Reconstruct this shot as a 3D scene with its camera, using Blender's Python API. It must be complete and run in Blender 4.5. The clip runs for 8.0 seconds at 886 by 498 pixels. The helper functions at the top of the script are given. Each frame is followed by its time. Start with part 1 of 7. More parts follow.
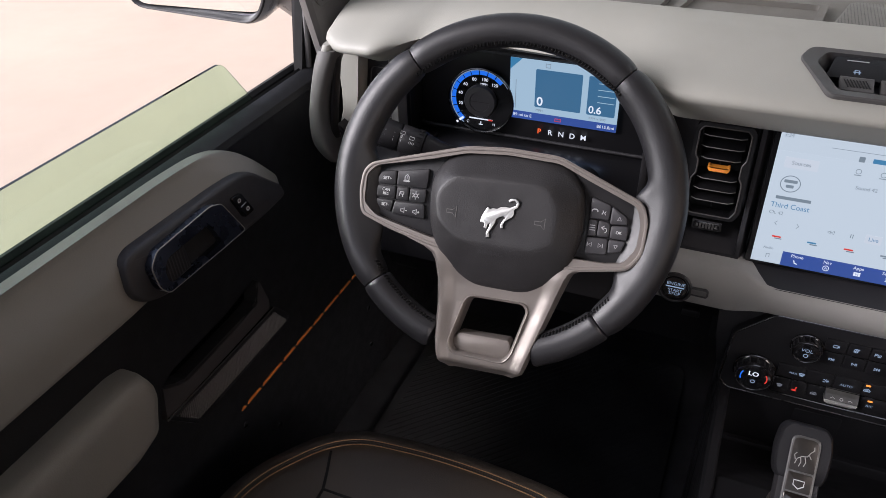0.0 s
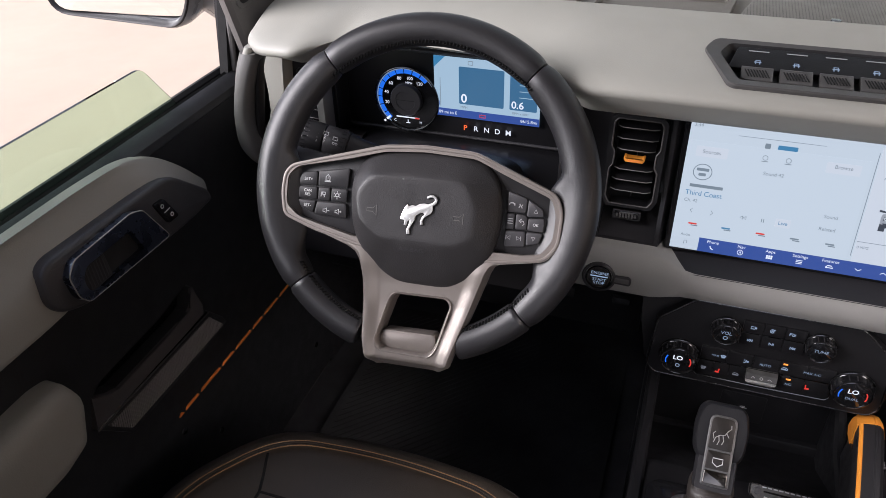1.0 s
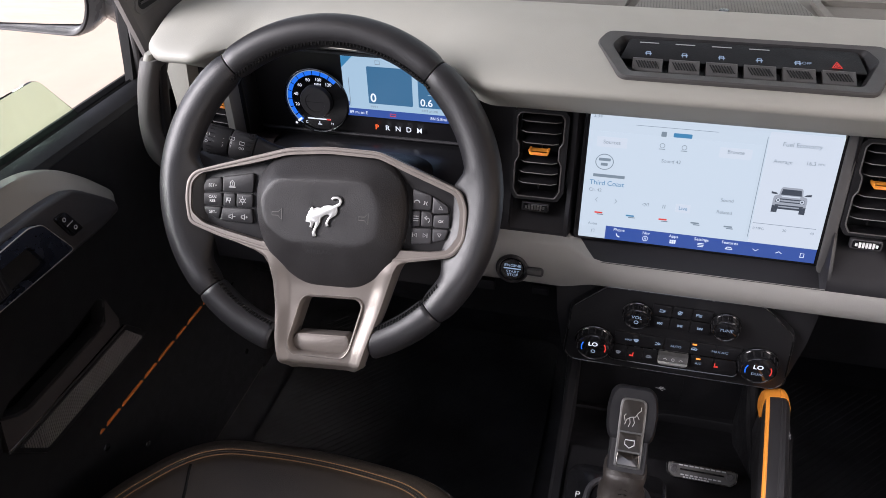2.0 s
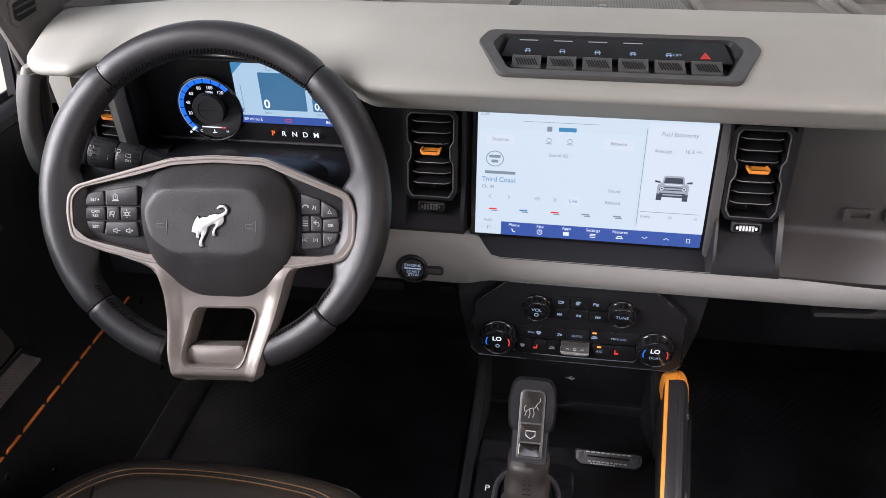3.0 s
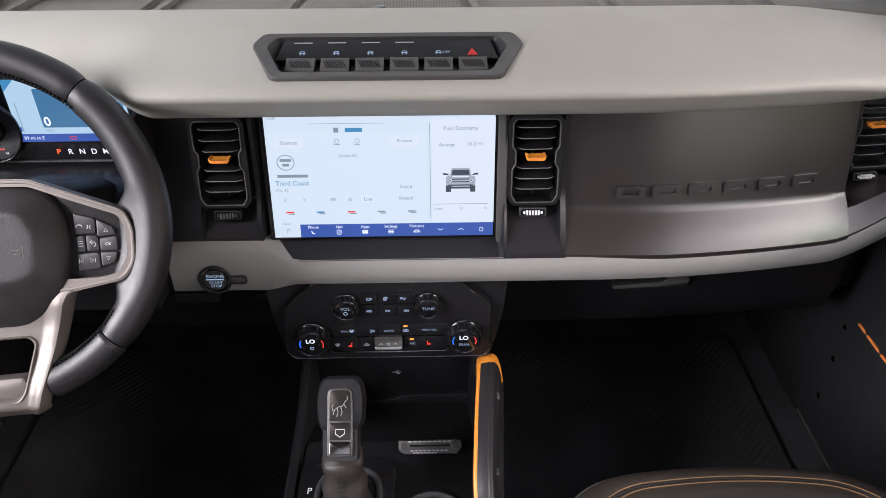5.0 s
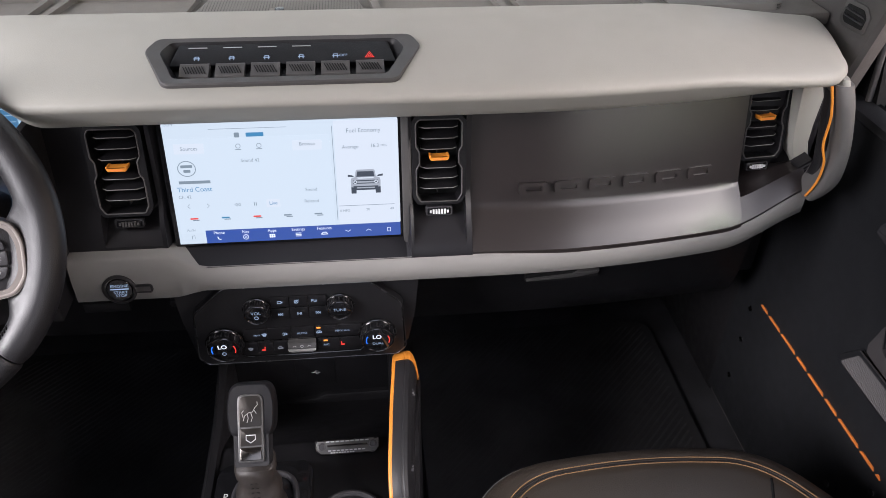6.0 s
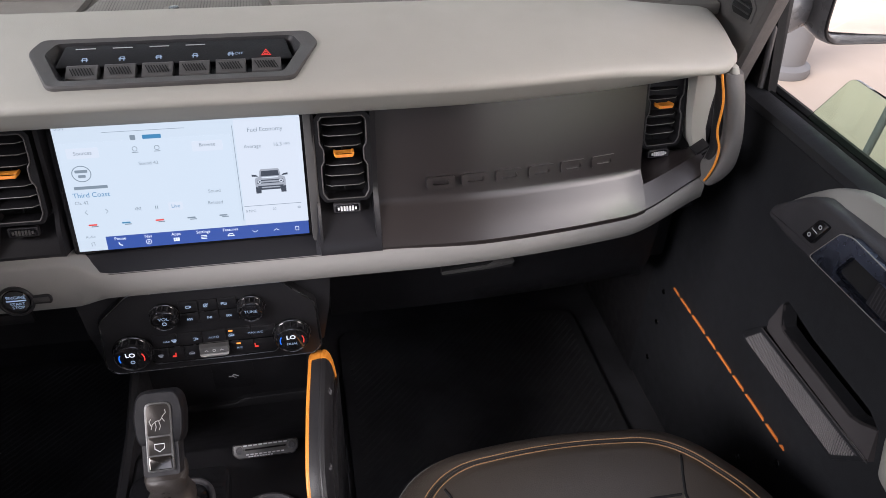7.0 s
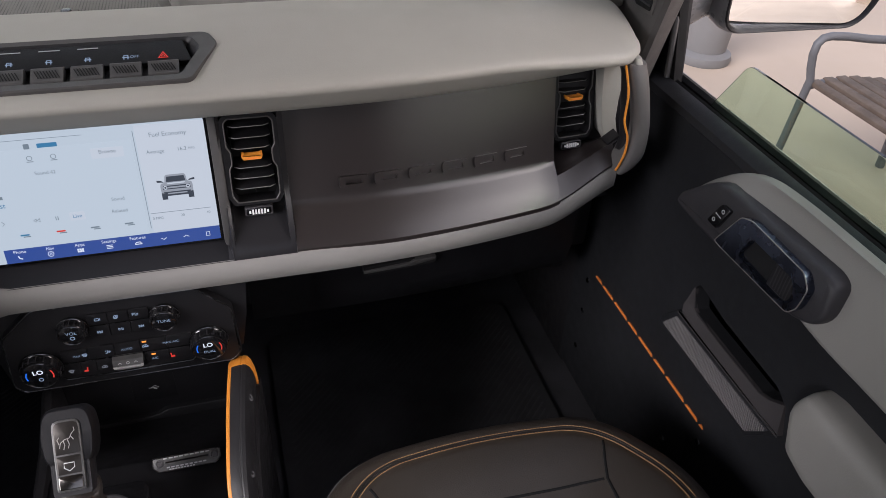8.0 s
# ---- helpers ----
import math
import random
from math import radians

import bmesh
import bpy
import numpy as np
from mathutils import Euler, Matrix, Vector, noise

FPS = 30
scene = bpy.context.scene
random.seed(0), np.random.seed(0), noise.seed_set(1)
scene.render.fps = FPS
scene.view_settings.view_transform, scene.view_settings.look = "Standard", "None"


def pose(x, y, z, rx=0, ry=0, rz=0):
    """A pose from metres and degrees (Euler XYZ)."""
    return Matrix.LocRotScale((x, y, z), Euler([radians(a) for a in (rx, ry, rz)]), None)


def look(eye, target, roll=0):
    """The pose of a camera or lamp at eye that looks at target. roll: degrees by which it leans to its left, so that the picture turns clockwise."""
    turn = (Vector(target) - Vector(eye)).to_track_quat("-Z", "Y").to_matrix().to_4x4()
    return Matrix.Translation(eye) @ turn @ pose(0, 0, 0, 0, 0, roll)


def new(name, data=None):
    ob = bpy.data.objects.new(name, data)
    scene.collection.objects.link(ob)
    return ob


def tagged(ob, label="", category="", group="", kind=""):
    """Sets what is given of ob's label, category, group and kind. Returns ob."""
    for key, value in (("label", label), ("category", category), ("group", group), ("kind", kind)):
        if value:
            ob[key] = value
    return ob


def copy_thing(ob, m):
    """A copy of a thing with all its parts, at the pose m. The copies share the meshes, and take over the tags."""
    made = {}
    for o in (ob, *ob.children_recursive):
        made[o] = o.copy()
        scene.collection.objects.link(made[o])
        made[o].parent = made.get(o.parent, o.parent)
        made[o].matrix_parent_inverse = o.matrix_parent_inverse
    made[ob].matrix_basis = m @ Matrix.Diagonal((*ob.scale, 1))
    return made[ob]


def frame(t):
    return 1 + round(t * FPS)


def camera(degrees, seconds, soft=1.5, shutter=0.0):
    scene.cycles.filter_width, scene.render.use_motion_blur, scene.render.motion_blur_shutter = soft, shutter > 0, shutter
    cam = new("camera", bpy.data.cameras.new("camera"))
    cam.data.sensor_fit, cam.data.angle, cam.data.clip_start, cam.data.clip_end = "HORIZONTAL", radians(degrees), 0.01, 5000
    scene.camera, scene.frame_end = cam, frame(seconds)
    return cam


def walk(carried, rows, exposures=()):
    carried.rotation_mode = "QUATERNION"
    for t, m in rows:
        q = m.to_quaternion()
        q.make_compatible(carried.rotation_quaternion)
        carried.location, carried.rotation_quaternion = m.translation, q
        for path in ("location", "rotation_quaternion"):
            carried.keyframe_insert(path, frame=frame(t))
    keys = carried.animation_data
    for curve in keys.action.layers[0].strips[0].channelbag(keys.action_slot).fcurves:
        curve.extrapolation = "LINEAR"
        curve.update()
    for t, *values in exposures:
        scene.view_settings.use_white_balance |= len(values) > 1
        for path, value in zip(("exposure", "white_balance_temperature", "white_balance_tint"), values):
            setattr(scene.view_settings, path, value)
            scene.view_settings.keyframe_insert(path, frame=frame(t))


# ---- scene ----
from mathutils.bvhtree import BVHTree

cam = camera(61.1, 8.0, soft=0.5)
PATH = [
    (0, (-0.183, 0.392, 1.708), (-0.831, 1.897, 0.561), -1.4),
    (0.5, (-0.164, 0.395, 1.709), (-0.771, 1.914, 0.559), -1.4),
    (1, (-0.138, 0.4, 1.711), (-0.696, 1.936, 0.559), -1.6),
    (1.5, (-0.115, 0.405, 1.711), (-0.62, 1.959, 0.558), -1.8),
    (1.7, (-0.107, 0.407, 1.714), (-0.583, 1.966, 0.555), -1.8),
    (3, (-0.04, 0.418, 1.713), (-0.323, 2.022, 0.552), -1.6),
    (3.5, (-0.009, 0.422, 1.715), (-0.221, 2.034, 0.55), -1.6),
    (4, (0.021, 0.423, 1.717), (-0.106, 2.042, 0.549), -1.3),
    (4.5, (0.039, 0.42, 1.722), (-0.009, 2.04, 0.55), -0.7),
    (4.7, (0.047, 0.417, 1.717), (0.029, 2.043, 0.553), -0.5),
    (5.8, (0.087, 0.415, 1.728), (0.249, 2.023, 0.55), 1.0),
    (6, (0.1, 0.414, 1.734), (0.282, 2.012, 0.546), 1.1),
    (6.5, (0.116, 0.41, 1.734), (0.374, 1.997, 0.545), 1.7),
    (7, (0.137, 0.407, 1.736), (0.475, 1.975, 0.541), 2.2),
    (7.5, (0.153, 0.404, 1.737), (0.562, 1.953, 0.541), 2.6),
    (8, (0.172, 0.402, 1.738), (0.652, 1.929, 0.539), 2.9),
]
walk(cam, [(t, look(eye, target, roll)) for t, eye, target, roll in PATH], exposures=[(0.0, 1.12, 6200, 18), (1.0, 1.18, 6200, 18), (1.6, 1.26, 6200, 18), (3.0, 1.46, 6200, 18), (3.6, 1.50, 6200, 18), (6.6, 1.50, 6200, 18), (7.2, 1.44, 6200, 18), (7.6, 1.28, 6200, 18), (8.0, 1.02, 6200, 18)])

# ---- world, sun and sky ----
world = bpy.data.worlds.new("overcast_sky")
scene.world = world
world.use_nodes = True
_wn = world.node_tree
_sky = _wn.nodes.new("ShaderNodeTexSky")
_sky.sky_type = "NISHITA"
_sky.sun_disc = False
_sky.sun_elevation, _sky.sun_rotation = radians(28), radians(120)
_sky.air_density, _sky.dust_density, _sky.ozone_density = 1.0, 4.0, 1.0
_hs = _wn.nodes.new("ShaderNodeHueSaturation")
_hs.inputs["Saturation"].default_value = 0.50
_wn.links.new(_sky.outputs[0], _hs.inputs["Color"])
_wn.links.new(_hs.outputs[0], _wn.nodes["Background"].inputs[0])
_wn.nodes["Background"].inputs[1].default_value = 0.15
_sun = bpy.data.lights.new("sun", "SUN")
_sun.energy, _sun.angle, _sun.color = 3.0, radians(36), (1.0, 0.965, 0.92)
sun = new("sun", _sun)
sun.matrix_world = look((-6.4, -3.7, 3.93), (0, 0, 0))

# ---- materials ----


def mat(name, color, rough=0.5, metal=0.0, grain=0.0, scale=400.0, mottle=0.06, mscale=9.0, rvar=0.08, coat=0.0, kind="noise", spec=0.5):
    """A surface with fine relief (grain), slow colour drift (mottle) and uneven gloss (rvar)."""
    m = bpy.data.materials.new(name)
    m.use_nodes = True
    t = m.node_tree
    b = t.nodes["Principled BSDF"]
    tc = t.nodes.new("ShaderNodeTexCoord")
    n1 = t.nodes.new("ShaderNodeTexNoise")
    n1.inputs["Scale"].default_value, n1.inputs["Detail"].default_value = mscale, 4
    t.links.new(tc.outputs["Object"], n1.inputs["Vector"])
    r = t.nodes.new("ShaderNodeMapRange")
    r.inputs["From Min"].default_value, r.inputs["From Max"].default_value = 0.3, 0.7
    r.inputs["To Min"].default_value, r.inputs["To Max"].default_value = 1 - mottle, 1 + mottle
    t.links.new(n1.outputs[0], r.inputs["Value"])
    mul = t.nodes.new("ShaderNodeVectorMath")
    mul.operation = "SCALE"
    mul.inputs[0].default_value = color[:3]
    t.links.new(r.outputs[0], mul.inputs["Scale"])
    t.links.new(mul.outputs[0], b.inputs["Base Color"])
    n2 = t.nodes.new("ShaderNodeTexNoise")
    n2.inputs["Scale"].default_value, n2.inputs["Detail"].default_value = mscale * 6, 5
    t.links.new(tc.outputs["Object"], n2.inputs["Vector"])
    r2 = t.nodes.new("ShaderNodeMapRange")
    r2.inputs["From Min"].default_value, r2.inputs["From Max"].default_value = 0.3, 0.7
    r2.inputs["To Min"].default_value, r2.inputs["To Max"].default_value = max(0.02, rough - rvar), min(1.0, rough + rvar)
    t.links.new(n2.outputs[0], r2.inputs["Value"])
    t.links.new(r2.outputs[0], b.inputs["Roughness"])
    b.inputs["Metallic"].default_value = metal
    b.inputs["Specular IOR Level"].default_value = spec
    if coat:
        b.inputs["Coat Weight"].default_value, b.inputs["Coat Roughness"].default_value = coat, 0.04
    if grain:
        if kind == "leather":
            g = t.nodes.new("ShaderNodeTexVoronoi")
            g.feature = "DISTANCE_TO_EDGE"
        else:
            g = t.nodes.new("ShaderNodeTexNoise")
            g.inputs["Detail"].default_value = 3
        g.inputs["Scale"].default_value = scale
        t.links.new(tc.outputs["Object"], g.inputs["Vector"])
        bu = t.nodes.new("ShaderNodeBump")
        bu.inputs["Strength"].default_value, bu.inputs["Distance"].default_value = grain, 0.0006
        t.links.new(g.outputs[0], bu.inputs["Height"])
        t.links.new(bu.outputs[0], b.inputs["Normal"])
    return m


def glow(name, color, strength):
    """A lit mark of a display or a lamp."""
    m = bpy.data.materials.new(name)
    m.use_nodes = True
    b = m.node_tree.nodes["Principled BSDF"]
    b.inputs["Base Color"].default_value = (0.01, 0.01, 0.01, 1)
    b.inputs["Roughness"].default_value = 0.3
    b.inputs["Emission Color"].default_value = (*color, 1)
    b.inputs["Emission Strength"].default_value = 0.645 * strength
    return m


def dotted(name, color, hole, pitch, rough=0.6):
    """A perforated grille: rows of small round holes, flat, their shade painted as dark dots."""
    m = mat(name, color, rough, grain=0.2, scale=900)
    t = m.node_tree
    b = t.nodes["Principled BSDF"]
    tc = t.nodes.new("ShaderNodeTexCoord")
    v = t.nodes.new("ShaderNodeTexVoronoi")
    v.inputs["Scale"].default_value, v.inputs["Randomness"].default_value = 1 / pitch, 0.0
    v.voronoi_dimensions = "3D"
    t.links.new(tc.outputs["Object"], v.inputs["Vector"])
    st = t.nodes.new("ShaderNodeMath")
    st.operation = "LESS_THAN"
    st.inputs[1].default_value = 0.34
    t.links.new(v.outputs["Distance"], st.inputs[0])
    mx = t.nodes.new("ShaderNodeMix")
    mx.data_type = "RGBA"
    mx.inputs[6].default_value, mx.inputs[7].default_value = (*color, 1), (*hole, 1)
    t.links.new(st.outputs[0], mx.inputs[0])
    t.links.new(mx.outputs[2], b.inputs["Base Color"])
    return m


PAD = mat("grey_soft_vinyl", (0.360, 0.353, 0.318), 0.52, grain=0.35, scale=700, mottle=0.03, mscale=5)
DOORPAD = mat("grey_door_vinyl", (0.305, 0.296, 0.272), 0.5, grain=0.35, scale=700, mottle=0.04, mscale=5)
TRIM = mat("grey_moulded_plastic", (0.200, 0.195, 0.186), 0.5, grain=0.3, scale=900, mottle=0.03)
DECK = mat("grey_cowl_plastic", (0.16, 0.152, 0.138), 0.7, grain=0.5, scale=900, mottle=0.05)
BLACK = mat("black_grained_plastic", (0.019, 0.0182, 0.0198), 0.42, grain=0.45, scale=800, mottle=0.12, spec=0.32)
BLACK_SATIN = mat("black_satin_panel", (0.021, 0.0170, 0.0165), 0.30, grain=0.06, scale=1600, mottle=0.04, mscale=4, rvar=0.008, spec=0.70)
BLACK_DEEP = mat("deep_black_plastic", (0.0100, 0.0098, 0.0110), 0.42, grain=0.35, scale=900, mottle=0.15, spec=0.25)
BLACK_SLICK = mat("slick_black_fascia", (0.016, 0.0155, 0.0175), 0.30, grain=0.15, scale=1200, mottle=0.05, rvar=0.02, spec=0.35)
GREY_DARK = mat("charcoal_plastic", (0.038, 0.0365, 0.040), 0.45, grain=0.4, scale=900, mottle=0.08)
CHARCOAL = mat("charcoal_switch_plastic", (0.062, 0.0595, 0.0585), 0.5, grain=0.3, scale=900, mottle=0.05)
GLOSS = mat("piano_black", (0.008, 0.008, 0.009), 0.12, grain=0.0, mottle=0.05, rvar=0.05, coat=0.3)
LEATHER = mat("black_leather", (0.052, 0.042, 0.034), 0.36, grain=0.6, scale=700, mottle=0.08, mscale=10, rvar=0.03, kind="leather", spec=0.85)
RIMLEATHER = mat("wheel_leather", (0.0175, 0.0170, 0.0190), 0.40, grain=0.35, scale=1300, mottle=0.06, mscale=20, rvar=0.04, spec=0.55)
SILVER = mat("satin_silver_paint", (0.215, 0.190, 0.173), 0.44, metal=0.45, grain=0.08, scale=1500, mottle=0.03, rvar=0.05)
STRAPGREY = mat("grey_strap_vinyl", (0.115, 0.110, 0.106), 0.5, grain=0.4, scale=800, mottle=0.06)
# Blue of the reflected sky is put into this metal's base colour.
HANDLEMETAL = mat("sky_tinted_satin_metal", (0.15, 0.175, 0.25), 0.27, metal=1.0, mottle=0.05, rvar=0.04)
SMOKE = mat("smoked_metal_inlay", (0.13, 0.12, 0.112), 0.2, metal=1.0, mottle=0.05, rvar=0.04)
DARKCHROME = mat("smoked_chrome", (0.12, 0.12, 0.125), 0.25, metal=1.0, mottle=0.05, rvar=0.06)
ORANGE = mat("orange_accent_plastic", (0.80, 0.29, 0.035), 0.42, grain=0.2, scale=900, mottle=0.06)
ACCENT = mat("burnt_orange_inlay", (0.86, 0.25, 0.05), 0.5, grain=0.3, scale=900, mottle=0.08)
INLAY = mat("bronze_gloss_inlay", (0.040, 0.036, 0.033), 0.38, metal=0.8, mottle=0.05, rvar=0.04)
AIRBAG = mat("grained_airbag_plastic", (0.025, 0.0235, 0.0245), 0.44, grain=0.5, scale=900, mottle=0.08, spec=0.45)
BOOT = mat("dark_boot_leather", (0.030, 0.0255, 0.023), 0.42, grain=0.6, scale=700, mottle=0.15, mscale=14, kind="leather")
LIP = mat("plum_grey_plastic", (0.050, 0.0455, 0.047), 0.42, grain=0.3, scale=900, mottle=0.06)
PALESILVER = mat("pale_silver_paint", (0.50, 0.48, 0.46), 0.35, metal=0.8, mottle=0.03)
EMBLEMSILVER = mat("polished_emblem_silver", (0.62, 0.62, 0.61), 0.38, metal=0.65, mottle=0.03)
PLATE = mat("brushed_grey_plate", (0.085, 0.084, 0.083), 0.42, metal=0.5, grain=0.3, scale=900, mottle=0.2, mscale=60)
LINING = mat("blue_black_door_plastic", (0.0175, 0.0182, 0.0203), 0.46, grain=0.4, scale=800, mottle=0.08, spec=0.35)
RUBBER = mat("black_rubber", (0.014, 0.014, 0.0145), 0.7, grain=0.4, scale=500, mottle=0.2, spec=0.2)
# Rubber with a raised base colour, in place of light missing in the footwells.
MATRUBBER = mat("lightened_mat_rubber", (0.048, 0.048, 0.051), 0.8, grain=0.4, scale=500, mottle=0.3, spec=0.2)
SHADEWALL = mat("brown_shade_wall", (0.30, 0.222, 0.158), 0.85, grain=0.5, scale=40, mottle=0.12, mscale=1.5)
CARPET = mat("black_carpet", (0.066, 0.066, 0.072), 0.95, grain=1.0, scale=900, mottle=0.3, spec=0.1)
THREAD = mat("tan_thread", (0.42, 0.245, 0.115), 0.7, grain=0.3, scale=2000, mottle=0.15)
BLACKTHREAD = mat("black_thread", (0.006, 0.006, 0.0065), 0.7, spec=0.2)
HEADLINER = mat("grey_headliner_cloth", (0.42, 0.41, 0.40), 0.9, grain=0.6, scale=700)
PILLAR = mat("grey_pillar_plastic", (0.085, 0.080, 0.078), 0.6, grain=0.4, scale=800)
PAINT = mat("pale_grey_car_paint", (0.22, 0.22, 0.225), 0.3, mottle=0.02, coat=0.6)
MIRROR = mat("mirror_silver", (0.86, 0.88, 0.88), 0.02, metal=1.0, mottle=0.01, rvar=0.01)
WHITE = mat("white_print", (0.7, 0.7, 0.7), 0.5)
PALEPRINT = mat("grey_print", (0.42, 0.42, 0.43), 0.5)
CONCRETE = mat("warm_concrete", (0.47, 0.375, 0.292), 0.75, grain=0.5, scale=60, mottle=0.07, mscale=0.9)
WOODSLAT = mat("weathered_brown_slat", (0.115, 0.083, 0.062), 0.7, grain=0.6, scale=80, mottle=0.25, mscale=12)
IRON = mat("grey_painted_iron", (0.11, 0.11, 0.115), 0.5, grain=0.3, scale=300, mottle=0.1)
POST = mat("pale_grey_painted_post", (0.16, 0.155, 0.152), 0.6, grain=0.3, scale=60, mottle=0.08, mscale=3)

GLASS = bpy.data.materials.new("green_tinted_glass")
GLASS.use_nodes = True
_g = GLASS.node_tree.nodes["Principled BSDF"]
_g.inputs["Base Color"].default_value = (0.67, 0.85, 0.68, 1)
_g.inputs["Roughness"].default_value, _g.inputs["IOR"].default_value = 0.0, 1.45
_g.inputs["Transmission Weight"].default_value = 1.0
CLEAR = bpy.data.materials.new("clear_glass")
CLEAR.use_nodes = True
_g = CLEAR.node_tree.nodes["Principled BSDF"]
_g.inputs["Base Color"].default_value = (0.97, 0.95, 0.80, 1)
_g.inputs["Roughness"].default_value, _g.inputs["IOR"].default_value = 0.0, 1.45
_g.inputs["Transmission Weight"].default_value = 1.0

# ---- builders ----


def part(name, bm, material, parent=None, label="", smooth=True, angle=40):
    """Links a bmesh as one mesh object, under a thing or a part."""
    me = bpy.data.meshes.new(name)
    bmesh.ops.recalc_face_normals(bm, faces=bm.faces[:])
    bm.to_mesh(me)
    bm.free()
    if smooth:
        me.polygons.foreach_set("use_smooth", [True] * len(me.polygons))
        me.set_sharp_from_angle(angle=radians(angle))
    me.materials.append(material)
    ob = new(name, me)
    if parent:
        ob.parent = parent
        ob.matrix_parent_inverse = parent.matrix_world.inverted()
    if label:
        ob["label"] = label
    return ob


def thing(name, label, category, at=(0, 0, 0), group="", kind=""):
    """An Empty at the base of a thing."""
    e = new(name)
    e.location = at
    e.matrix_world = Matrix.Translation(at)
    return tagged(e, label, category, group, kind)


def S(a, b, t):
    """Smooth step of t from a to b."""
    t = min(1.0, max(0.0, (t - a) / (b - a)))
    return t * t * (3 - 2 * t)


class Fr:
    """A flat working frame: origin, across, up; n faces the viewer."""

    def __init__(self, o, u, v):
        self.o, self.u, self.v = Vector(o), Vector(u).normalized(), Vector(v).normalized()
        self.n = self.u.cross(self.v).normalized()
        self.v = self.n.cross(self.u).normalized()

    def p(self, a, b, c=0.0):
        return self.o + self.u * a + self.v * b + self.n * c

    def m(self, a=0.0, b=0.0, c=0.0):
        r = Matrix((self.u, self.v, self.n)).transposed().to_4x4()
        return Matrix.Translation(self.p(a, b, c)) @ r


def rounded(pts, r, seg=4):
    """An outline with its corners rounded; r one radius or one a corner."""
    out, k = [], len(pts)
    for i, p in enumerate(pts):
        rr = r[i] if isinstance(r, (list, tuple)) else r
        p, a, b = Vector(p), Vector(pts[i - 1]), Vector(pts[(i + 1) % k])
        d1, d2 = (a - p), (b - p)
        cut = min(rr, d1.length * 0.49, d2.length * 0.49)
        if cut < 1e-6:
            out.append(tuple(p))
            continue
        s, e = p + d1.normalized() * cut, p + d2.normalized() * cut
        for j in range(seg + 1):
            t = j / seg
            q = s * (1 - t) ** 2 + p * 2 * t * (1 - t) + e * t * t
            out.append((q.x, q.y))
    return out


def rect(x0, x1, y0, y1):
    return [(x0, y0), (x1, y0), (x1, y1), (x0, y1)]


def circle(cx, cy, rx, ry=None, n=32, a0=0.0, a1=360.0, closed=True):
    ry = rx if ry is None else ry
    k = n if closed else n + 1
    return [(cx + rx * math.cos(radians(a0 + (a1 - a0) * i / n)), cy + ry * math.sin(radians(a0 + (a1 - a0) * i / n))) for i in range(k)]


def prism(fr, outline, c0, c1, bevel=0.0, seg=2, holes=(), bm=None, taper=0.0):
    """A plate with that outline in fr, from c0 (back) to c1 (front), its front edge bevelled; holes go through it."""
    bm = bm or bmesh.new()
    if holes:
        edges = []
        for loop in (outline, *holes):
            vs = [bm.verts.new(fr.p(x, y, c1)) for x, y in loop]
            edges += [bm.edges.new((vs[i], vs[(i + 1) % len(vs)])) for i in range(len(vs))]
        faces = [g for g in bmesh.ops.triangle_fill(bm, use_beauty=True, edges=edges, normal=fr.n)["geom"] if isinstance(g, bmesh.types.BMFace)]
        ext = bmesh.ops.extrude_face_region(bm, geom=faces)
        bmesh.ops.translate(bm, vec=fr.n * (c0 - c1), verts=[g for g in ext["geom"] if isinstance(g, bmesh.types.BMVert)])
        return bm
    cx, cy = sum(p[0] for p in outline) / len(outline), sum(p[1] for p in outline) / len(outline)
    k = len(outline)
    area = sum(outline[i][0] * outline[(i + 1) % k][1] - outline[(i + 1) % k][0] * outline[i][1] for i in range(k))
    pts = outline if area > 0 else outline[::-1]
    rings = [[fr.p(x, y, c0) for x, y in pts]]
    if bevel:
        steps = [(0.0, bevel)] + [(bevel * (1 - math.cos(radians(90 * j / seg))), bevel * (1 - math.sin(radians(90 * j / seg)))) for j in range(1, seg + 1)]
    else:
        steps = [(0.0, 0.0)]
    sgn = 1 if c1 > c0 else -1
    for inset, down in steps:
        ring = []
        for i in range(k):
            a, p, b = Vector(pts[i - 1]), Vector(pts[i]), Vector(pts[(i + 1) % k])
            e1, e2 = (p - a), (b - p)
            n1, n2 = Vector((-e1.y, e1.x)), Vector((-e2.y, e2.x))
            n1 = n1.normalized() if n1.length > 1e-9 else n1
            n2 = n2.normalized() if n2.length > 1e-9 else n2
            nn = n1 + n2
            nn = nn.normalized() if nn.length > 1e-9 else n1
            q = p + nn * min(inset + taper, 1.0)
            ring.append(fr.p(q.x, q.y, c1 - sgn * down))
        rings.append(ring)
    return loft(rings, bm=bm)


def loft(rings, closed=True, caps=True, bm=None):
    """A skin through rings of points, one after another."""
    bm = bm or bmesh.new()
    vs = [[bm.verts.new(p) for p in ring] for ring in rings]
    for a, b in zip(vs[:-1], vs[1:]):
        k = len(a)
        for i in range(k if closed else k - 1):
            j = (i + 1) % k
            try:
                bm.faces.new((a[i], a[j], b[j], b[i]))
            except ValueError:
                pass
    if caps and closed:
        for ring in (vs[0], vs[-1]):
            if len(ring) > 2:
                try:
                    bm.faces.new(ring)
                except ValueError:
                    pass
    return bm


